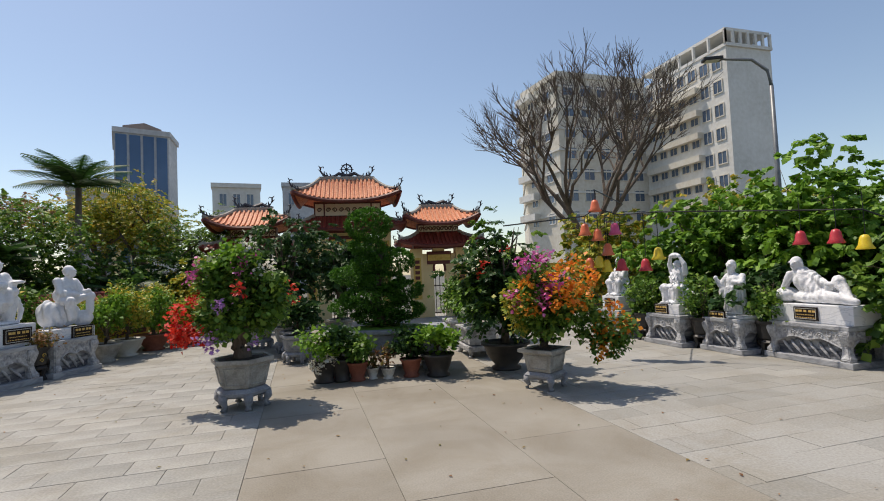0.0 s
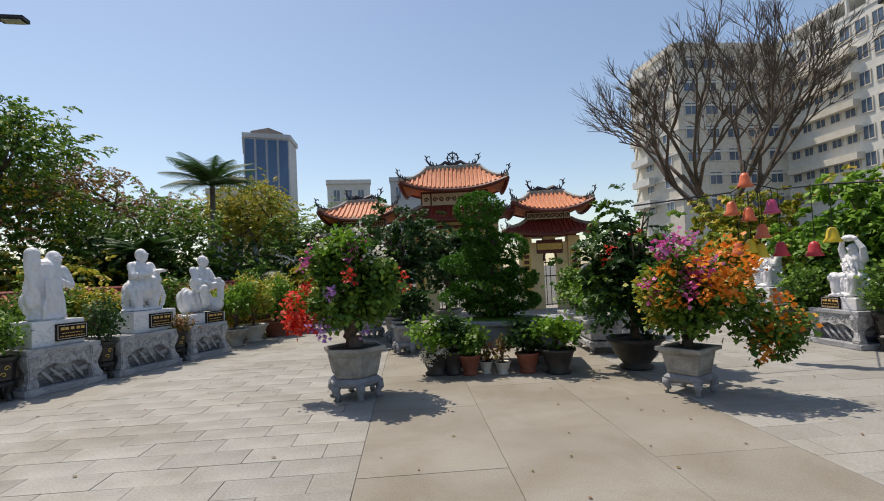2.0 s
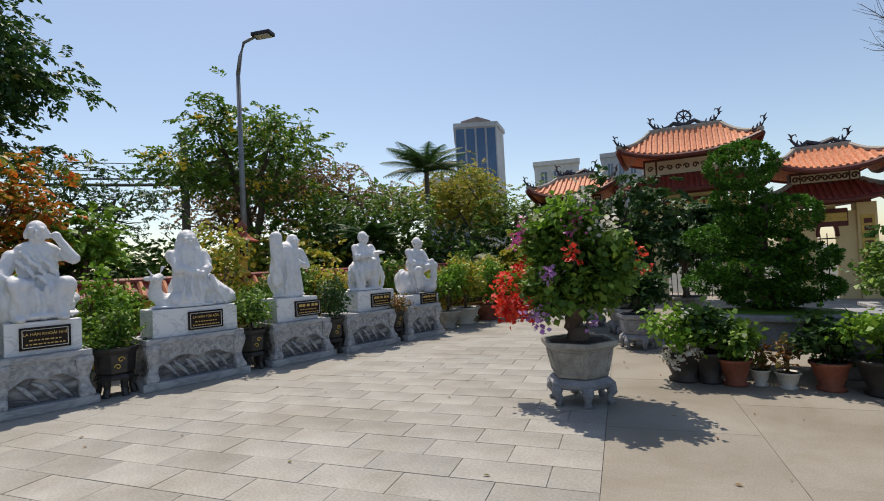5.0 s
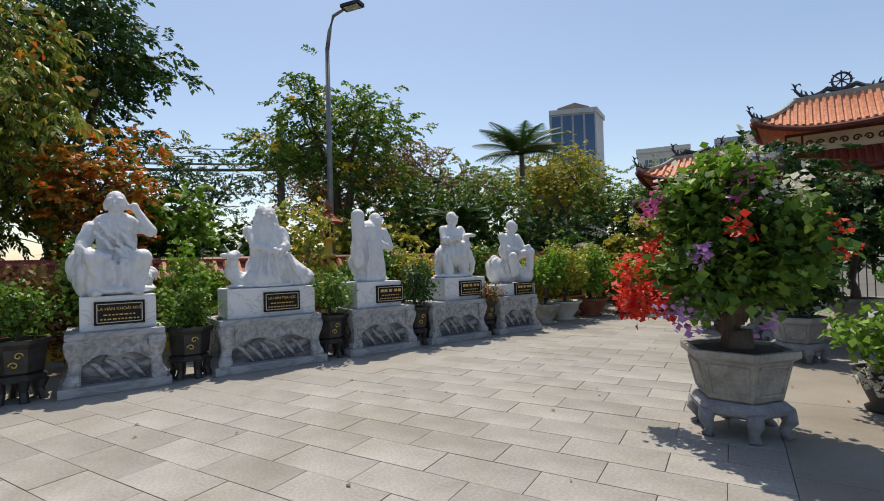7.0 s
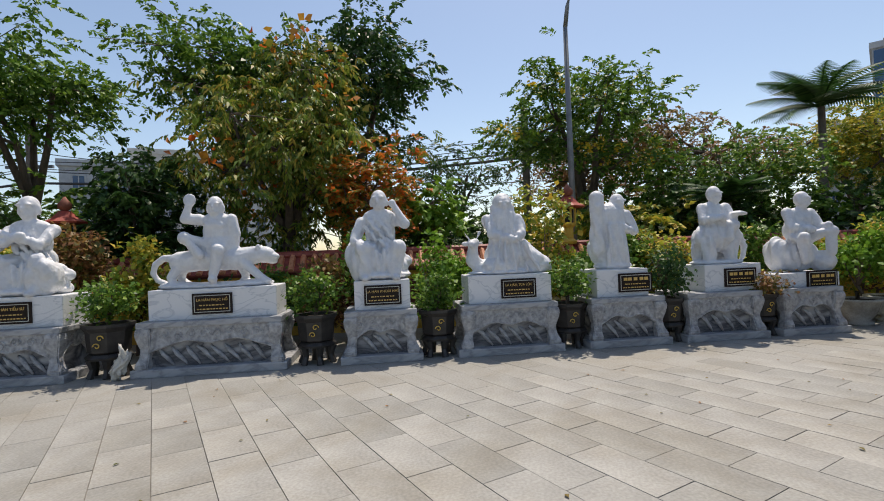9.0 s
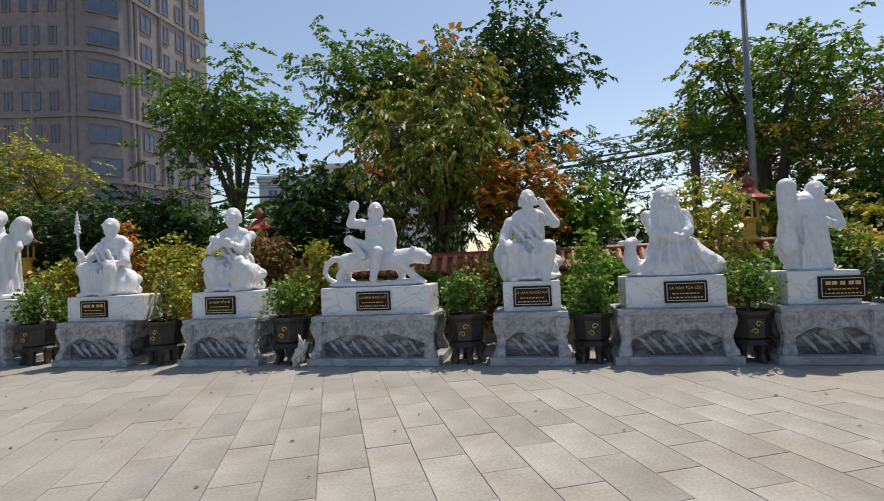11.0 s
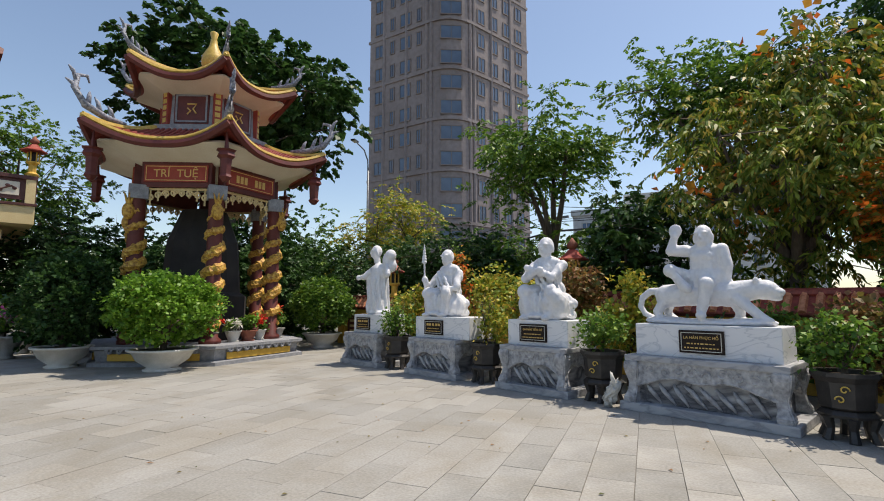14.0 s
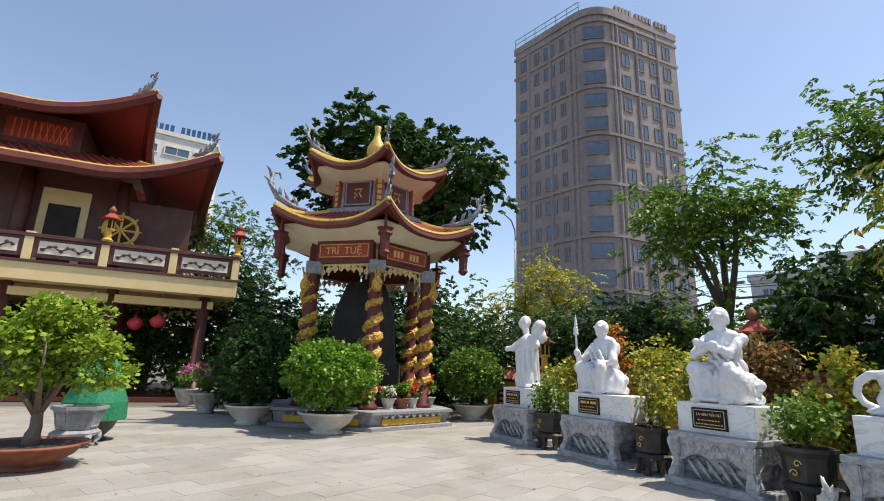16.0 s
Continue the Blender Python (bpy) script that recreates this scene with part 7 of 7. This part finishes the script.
for i, (x, y, z) in enumerate(((-1.2, -17.9, 2.5), (-0.5, -18.2, 2.4), (3.4, -17.9, 2.6))):
    bm = bmesh.new()
    lathe(bm, [(0.06, 0), (0.2, 0.08), (0.27, 0.22), (0.2, 0.36), (0.06, 0.44), (0.01, 0.5), (0.01, 1.3)], 14)
    o = tagged(part("paper_lantern", bm, "bell_red", None, smooth=True), "round red paper lantern hanging under the balcony", "lantern", "paper lanterns")
    o.location = (x, y, z)

# pots before the temple
hex_planter(pose(-0.95, -7.9, 0), "blue-grey hexagonal stone planter on a stand", 0.95, 6, 0.42, "stone_stand", "stone_stand")
bm = bmesh.new()
lathe(bm, [(0.52, 0), (0.5, 0.3), (0.40, 0.55), (0.43, 0.7), (0.27, 0.95), (0.16, 1.08)], 11)
bmesh.ops.transform(bm, matrix=pose(-1.05, -8.6, 0.35), verts=bm.verts)
tagged(part("garden_net", bm, "net"), "green garden net wrapped over a pot plant", "net")
bowl(pose(-1.05, -8.6, 0), "pot under the green net", 0.42, 0.4, "dark_pot")
bowl(pose(-0.75, -6.15, 0), "wide oval terracotta bonsai tray", 0.62, 0.3, "terracotta")
plant("bonsai_tree", (-0.75, -6.15, 0.26), (1.5, 0.08, 0.6, 8, 0.3), [("leaf_lime", [(-0.1, 0, 1.7, 0.5, 0.5, 0.22), (-0.45, 0.1, 1.25, 0.4, 0.4, 0.2), (0.3, 0.1, 1.35, 0.5, 0.5, 0.2), (-0.7, 0, 0.9, 0.4, 0.4, 0.16), (0.2, 0, 0.9, 0.5, 0.5, 0.2), (0.1, 0, 1.5, 0.5, 0.4, 0.2)], 6000, 0.07, 0.05, 0.45, 0)], "bonsai tree with layered bright green pads", "tree", bark="pale_bark", seed=44)
for i, (x, y) in enumerate(((-2.5, -16.0), (-0.3, -15.4), (-3.0, -13.6), (-3.4, -15.0))):
    bowl(pose(x, y, 0), "grey garden pot before the temple", 0.42, 0.55, "concrete_pot", "pots before the temple")
    plant("desert_rose", (x, y, 0.48), (0.7, 0.05, 0.4, 7, 0.3), [("leaf_green", puffs((0, 0, 0.5), (0.45, 0.45, 0.3), 6, i, 0.4), 350, 0.09, 0.06, 0.4, 0)], "small desert rose with pink blossom", "plant", "desert roses", [("petal_pink", puffs((0, 0, 0.7), (0.4, 0.4, 0.15), 5, i, 0.4), 150, 0.07)], bark="pale_bark", seed=i + 190)
for i, (x, y, r) in enumerate(((-2.9, -19.3, 1.0), (-4.6, -15.6, 1.1), (-4.0, -13.3, 0.8))):
    plant("garden_shrub", (x, y, 0), (1.2, 0.05, 0.5, 7, 0.2), [("leaf_bright" if i == 0 else "leaf_dark", puffs((0, 0, 1.0), (r, r, 0.8), 10, i, 0.45), 3000, 0.12, 0.1, 0.42, 0.1)], "full green garden shrub beside the temple", "shrub", seed=i + 210)


# ---- city beyond ----
def polar(t, d):
    """A place at a bearing (degrees from +x) and distance from the court's centre."""
    return Vector((d * math.cos(radians(t)), d * math.sin(radians(t)), 0))


PANE = {}


def window_mesh(w, h, frame_mat, glass="glass", arch=False):
    key = (round(w, 2), round(h, 2), frame_mat, glass)
    if key not in PANE:
        bm = bmesh.new()
        t = 0.12
        for q in ((-w / 2, 0, w / 2, t), (-w / 2, h - t, w / 2, h), (-w / 2, t, -w / 2 + t, h - t), (w / 2 - t, t, w / 2, h - t), (-t / 4, t, t / 4, h - t)):
            box(bm, q[0], -0.12, q[1], q[2], 0.10, q[3])
        fr = bpy.data.meshes.new("window")
        bm.to_mesh(fr)
        bm.free()
        fr.materials.append(M[frame_mat])
        bm = bmesh.new()
        box(bm, -w / 2 + t, -0.06, t, w / 2 - t, 0.05, h - t)
        pn = bpy.data.meshes.new("pane")
        bm.to_mesh(pn)
        bm.free()
        pn.materials.append(M[glass])
        PANE[key] = (fr, pn)
    return PANE[key]


def window(parent, p, ang, w, h, frame_mat, glass="glass"):
    fr, pn = window_mesh(w, h, frame_mat, glass)
    a = new("window", fr)
    a.parent = parent
    a.matrix_basis = Matrix.Translation(p) @ pose(0, 0, 0, 0, 0, ang)
    b = new("pane", pn)
    b.parent = a


def facade(parent, p, q, floors, bays, z0, fh, w, h, frame_mat, margin=1.0, glass="glass", low=0):
    """Windows along the wall from p to q; the outside is to the right of p to q."""
    d = q - p
    ang = math.degrees(math.atan2(d.y, d.x))
    for f in range(low, floors):
        for b in range(bays):
            u = (margin + (d.length - 2 * margin) * (b + 0.5) / bays) / d.length
            c = p + d * u
            window(parent, (c.x, c.y, z0 + f * fh + (fh - h) / 2), ang, w if isinstance(w, (int, float)) else w[b % len(w)], h, frame_mat, glass)


def prism(bm, ring, z0, z1):
    a = [bm.verts.new((p.x, p.y, z0)) for p in ring]
    b = [bm.verts.new((p.x, p.y, z1)) for p in ring]
    n = len(ring)
    for i in range(n):
        bm.faces.new((a[i], a[(i + 1) % n], b[(i + 1) % n], b[i]))
    bm.faces.new(b)
    bm.faces.new(a[::-1])


def tower_block(name, ring, h, mat, label, bands=(), band_mat=None, parapet=1.0):
    ob = thing(name, Matrix(), label, "building", kind="")
    bm = bmesh.new()
    prism(bm, ring, 0, h)
    part("wall", bm, mat, ob)
    c = sum(ring, Vector()) / len(ring)
    big = [c + (p - c) * (1 + 0.25 / (p - c).length) for p in ring]
    for z, t in bands:
        bm = bmesh.new()
        prism(bm, big, z, z + t)
        part("cornice", bm, band_mat or mat, ob)
    bm = bmesh.new()
    prism(bm, big, h, h + parapet)
    part("parapet", bm, mat, ob)
    return ob


# rounded taupe hotel tower
EY = Vector((-2.48, 2.28, 0))
A = EY + (Vector((-36.7, -47.0, 0)) - EY) * 1.02
Cn = EY + (Vector((-44.6, -40.3, 0)) - EY) * 0.90
Dn = EY + (Vector((-50.9, -33.2, 0)) - EY) * 1.06
ca, cd = (A - Cn).normalized(), (Dn - Cn).normalized()
R0 = 3.0
arc = []
for i in range(9):
    t = i / 8
    arc.append((Cn + ca * R0) * (1 - t) ** 2 + Cn * 2 * t * (1 - t) + (Cn + cd * R0) * t * t)
back = A + cd * 14
ring = [back, A] + arc + [Dn]
FH = 3.05
ob = tower_block("hotel_tower", ring[::-1], 44.6, "tower", "tall taupe hotel tower with a rounded corner", [(4 + FH * 2 * k, 0.35) for k in range(7)] + [(43.6, 0.4)], "tower", 1.0)
facade(ob, Cn + ca * R0, A, 14, 4, 1.0, FH, (0.75, 1.7, 0.75, 1.5), 1.75, "frame_brown", 0.6, low=3)
facade(ob, Dn, Cn + cd * R0, 14, 4, 1.0, FH, 1.3, 1.9, "frame_brown", 0.6, low=2)
dd = arc[5] - arc[3]
for f in range(2, 14):
    p = arc[4]
    window(ob, (p.x, p.y, 1.0 + f * FH + 0.6), math.degrees(math.atan2(-dd.y, -dd.x)), 2.6, 1.75, "frame_brown")
for e in (ca, cd):
    for s in (R0 - 0.15, R0 + 0.5, 6.5, 10.0):
        p = Cn + e * s
        bm = bmesh.new()
        tube(bm, [(p.x, p.y, 1), (p.x, p.y, 44.4)], 0.22, 6)
        part("pilaster", bm, "tower", ob)
for k in range(16):
    p = Cn + cd * (R0 + 0.6 + 0.55 * k)
    if k not in (5, 11):
        bm = bmesh.new()
        box(bm, p.x - 0.2, p.y - 0.2, 45.58, p.x + 0.2, p.y + 0.2, 46.4)
        part("sign_letter", bm, "tower", ob)
bm = bmesh.new()
for k in range(7):
    p = A.lerp(Cn + ca * 2, k / 6)
    tube(bm, [(p.x, p.y, 45.5), (p.x, p.y, 47.0)], 0.05, 4)
p, q = A, Cn + ca * 2
for z in (46.3, 47.0):
    tube(bm, [(p.x, p.y, z), (q.x, q.y, z)], 0.05, 4)
part("roof_railing", bm, "net", ob)

# white apartment block beyond the gate, two wings
def at0(x, y, k):
    return Vector((x * k, y * k, 0))


W = [at0(2.66, 69.95, 1.14), at0(7.5, 69.6, 1.03), at0(18.5, 67.5, 1.16), at0(27.7, 64.3, 1.0), at0(31.8, 62.4, 1.08)]
ob = tower_block("apartment_block", [W[0], W[1], W[2], W[2] + Vector((4, 18, 0)), W[0] + Vector((0, 18, 0))], 29.4, "cream_wall", "cream apartment block with balconies", [(3.1 * k, 0.25) for k in range(3, 10)], "white_wall", 0.8)
facade(ob, W[0], W[1], 9, 2, 1.2, 3.1, 1.7, 1.7, "white_wall", 0.4, low=2)
facade(ob, W[1], W[2], 9, 5, 1.2, 3.1, 1.9, 1.8, "cream_wall", 0.4, low=2)
for f in range(3, 10):
    bm = bmesh.new()
    d = (W[0] - W[1])
    prism(bm, [W[0] + Vector((-1.2, -0.6, 0)), W[1].lerp(W[0], 0.6) + Vector((-1.0, -1.2, 0)), W[1].lerp(W[0], 0.6), W[0]], 3.1 * f - 0.2, 3.1 * f + 0.8)
    part("balcony", bm, "white_wall", ob)
ob = tower_block("apartment_block", [W[2], W[3], W[4], W[4] + (W[2] - W[3])], 28.4, "white_wall", "white apartment wing with a blank end wall", [], None, 0.4)
bm = bmesh.new()
prism(bm, [W[2], W[3], W[4], W[4] + (W[2] - W[3])], 30.4, 30.8)
part("roof_frame", bm, "white_wall", ob)
for s in [i / 6 for i in range(7)]:
    for a, b in ((W[2], W[3]), (W[3], W[4])):
        p = a.lerp(b, s)
        bm = bmesh.new()
        tube(bm, [(p.x, p.y, 28.7), (p.x, p.y, 30.5)], 0.22, 5)
        part("roof_post", bm, "white_wall", ob)
facade(ob, W[2], W[3], 9, 7, 1.2, 3.0, 1.5, 1.7, "cream_wall", 0.5, low=2)
for f in range(3, 9):
    bm = bmesh.new()
    d = (W[3] - W[2]).normalized()
    o = Vector((d.y, -d.x, 0))
    a, b = W[2] + d * 1, W[2].lerp(W[3], 0.72)
    prism(bm, [a, a + o * 1.0, b + o * 1.0, b], 3.0 * f - 0.1, 3.0 * f + 0.7)
    part("balcony", bm, "cream_wall", ob)

# blue glass tower and low hotels beyond the left trees
T0 = Vector((-44.7, 50.3, 0))
tr = Vector((0.747, 0.664, 0))
fw = T0.normalized()
ob = tower_block("glass_tower", [T0, T0 + tr * 5.6, T0 + tr * 6.9 + fw * 4.5, T0 + fw * 9], 19.6, "grey_wall", "blue glass office tower with white fins", [], None, 0.6)
for k in range(4):
    bm = bmesh.new()
    a = T0 + tr * (0.15 + 1.38 * k) - fw * 0.1
    b = a + tr * 1.12
    prism(bm, [a, b, b + fw * 0.2, a + fw * 0.2], 1, 19.4)
    part("glass_strip", bm, "blue_glass", ob)
bm = bmesh.new()
a = T0 + tr * 3 + fw * 3
box(bm, a.x - 1.5, a.y - 1.5, 20.2, a.x + 1.5, a.y + 1.5, 21.3, 0.1)
part("roof_plant", bm, "frame_brown", ob)


def low_block(t, d, w, h, mat, floors, bays, label, glass="glass", dp=8):
    c = polar(t, d)
    f = c.normalized()
    s = Vector((f.y, -f.x, 0))
    ob = tower_block("hotel_block", [c - s * w / 2, c + s * w / 2, c + s * w / 2 + f * dp, c - s * w / 2 + f * dp], h, mat, label, [], None, 0.5)
    facade(ob, c - s * w / 2, c + s * w / 2, floors, bays, 1.0, (h - 1.0) / floors, w / bays * 0.55, (h - 1.0) / floors * 0.55, mat, 0.4, glass)
    return ob


low_block(120.5, 62, 5.2, 12.7, "white_wall", 4, 3, "white low hotel block with a roof sign")
low_block(113.7, 64, 4.6, 13.3, "grey_wall", 4, 3, "grey hotel with arched windows")
low_block(110.2, 64, 3.4, 13.3, "white_wall", 4, 1, "white hotel with blue glass bays", "blue_glass")
low_block(130.3, 44, 2.4, 7.0, "cream", 1, 1, "narrow yellow painted house")
low_block(132.7, 50, 4.5, 9.5, "grey_wall", 4, 4, "grey apartment house behind trees", "blue_glass")
low_block(128.0, 62, 4, 9.5, "white_wall", 3, 3, "white house behind trees")
low_block(197, 60, 12, 13, "white_wall", 5, 5, "white houses beyond the trees")
low_block(203, 46, 7, 9.0, "grey_wall", 3, 4, "blue-grey house beyond the trees", "blue_glass")
low_block(190, 62, 9, 17, "white_wall", 5, 4, "white apartment house beyond the trees")
# white hotel behind the temple
H = [Vector((-1.7, -57.7, 0)), Vector((8.5, -56.7, 0))]
ob = tower_block("hotel_block", [H[0], H[0] + Vector((-0.5, -10, 0)), H[1] + Vector((0, -10, 0)), H[1]], 26.0, "white_wall", "white hotel with dark windows and a blue roof sign", [], None, 0.5)
facade(ob, H[1], H[0], 8, 4, 1.0, 3.1, (1.6, 1.0, 2.6, 1.4), 1.1, "white_wall", 0.4, low=4)
for k in range(13):
    if k != 7:
        x = -1.3 + 0.55 * k
        bm = bmesh.new()
        box(bm, x - 0.19, -57.75, 26.5, x + 0.19, -57.6, 27.5)
        part("sign_letter", bm, "blue_glass", ob)

# ---- paving ----
TA = 24.0
TB = Matrix.Rotation(radians(TA), 3, "Z")
floor = thing("floor", Matrix(), "courtyard floor of worn grey stone tiles", "floor", kind="structure")
bm = bmesh.new()
box(bm, -11.4, -16, -0.1, 8.0, 21, -0.010)
part("joint_bed", bm, "joint", floor)


def tile_mesh(w, d, seed):
    bm = bmesh.new()
    box(bm, -w / 2, -d / 2, -0.03, w / 2, d / 2, 0.0, 0)
    top = [v for v in bm.verts if v.co.z > -0.01]
    for v in top:
        v.co.x *= 1 - 0.003 / w
        v.co.y *= 1 - 0.003 / d
    me = bpy.data.meshes.new("tile")
    bm.to_mesh(me)
    bm.free()
    return me


TW, TD, GAP = 0.70, 0.35, 0.0035
near = tile_mesh(TW - GAP, TD - GAP, 1)
near.materials.append(M["tile"])
slab = tile_mesh(1.22 - 0.002, 1.83 - 0.002, 2)
slab.materials.append(M["concrete"])
rt = random.Random(7)
left_edge = (TB.transposed() @ Vector((-2.5, 4.33, 0))).x
right_edge = left_edge + 3.66
far_verts, far_faces, count = [], [], 0
for j in range(-60, 70):
    y = j * TD
    for i in range(-22, 22):
        x = left_edge + (i + 0.5) * TW - (TW / 2 if j % 2 else 0)
        x0, x1 = x - TW / 2 + GAP / 2, x + TW / 2 - GAP / 2
        if x1 > left_edge and x0 < right_edge:
            if x0 < left_edge - 0.02 and x1 > left_edge:
                x1 = left_edge - GAP
            elif x1 > right_edge + 0.02 and x0 < right_edge:
                x0 = right_edge + GAP
            else:
                continue
        p = TB @ Vector(((x0 + x1) / 2, y, 0))
        if not (-11.3 < p.x < 7.9 and -15.5 < p.y < 20.5) or x1 - x0 < 0.05:
            continue
        z = rt.uniform(-0.0015, 0.0015)
        full = x1 - x0 > TW - 0.02
        if full and count < 300 and -7.2 < p.x < -1.4 and -0.5 < p.y < 8.5:
            t = new("tile", near)
            t.parent = floor
            t.matrix_basis = Matrix.Translation((p.x, p.y, z)) @ pose(0, 0, 0, 0, 0, TA)
            count += 1
        else:
            b = len(far_verts)
            for zz in (-0.03, z):
                for dx, dy in ((x0, -TD / 2), (x1, -TD / 2), (x1, TD / 2), (x0, TD / 2)):
                    q = TB @ Vector((dx, y + dy * (1 - GAP / TD), 0))
                    far_verts.append((q.x, q.y, zz))
            far_faces += [(b + 4, b + 5, b + 6, b + 7), (b, b + 1, b + 5, b + 4), (b + 1, b + 2, b + 6, b + 5), (b + 2, b + 3, b + 7, b + 6), (b + 3, b, b + 4, b + 7)]
me = bpy.data.meshes.new("tiles")
me.from_pydata(far_verts, [], far_faces)
tagged(link_mesh("tiles", me, "tile_rest", floor), kind="stuff")
for j in range(-10, 13):
    for i in range(3):
        p = TB @ Vector((left_edge + 1.22 * (i + 0.5), 1.83 * j + (0.9 if i % 2 else 0), 0))
        if -15 < p.y < 20 and -11 < p.x < 7.5:
            t = new("slab", slab)
            t.parent = floor
            t.matrix_basis = Matrix.Translation((p.x, p.y, rt.uniform(-0.0015, 0.0015))) @ pose(0, 0, 0, 0, 0, TA)

# fallen petals and leaves
r = np.random.default_rng(3)
n = 260
c = np.stack([r.uniform(-8.3, 3, n), r.uniform(-5, 11, n), np.full(n, 0.006)], 1)
a = r.uniform(0, 6.28, n)
s = r.uniform(0.012, 0.03, n)
v = np.empty((n, 4, 3))
for k, (du, dv, dz) in enumerate(((-1, 0, 0), (0, -0.5, 0.008), (1, 0, 0.004), (0, 0.5, 0.01))):
    v[:, k] = c + np.stack([s * (du * np.cos(a) - dv * np.sin(a)), s * (du * np.sin(a) + dv * np.cos(a)), np.full(n, dz)], 1)
tagged(link_mesh("fallen_leaves", quads("fallen_leaves", v.reshape(-1, 3), n), "leaf_rust"), "scattered dry leaves and petals on the paving", "leaves", kind="stuff")

bm = bmesh.new()
bmesh.ops.create_icosphere(bm, subdivisions=4, radius=1.0)
for v in bm.verts:
    k = 1 + 0.9 * noise.noise(v.co * 2.3) + 0.35 * noise.noise(v.co * 6)
    v.co = Vector((v.co.x * 0.07 * k, v.co.y * 0.10 * k + 0.08 * math.sin(v.co.z * 3), max(0.0, 0.24 + v.co.z * 0.24 * k)))
sheet = tagged(part("plastic_sheet", bm, "white_pot", None, smooth=True), "crumpled white plastic sheet leaning by a pedestal", "plastic sheet")
sheet.location, sheet.scale = (-8.52, -0.90, 0), (0.7, 0.7, 0.75)
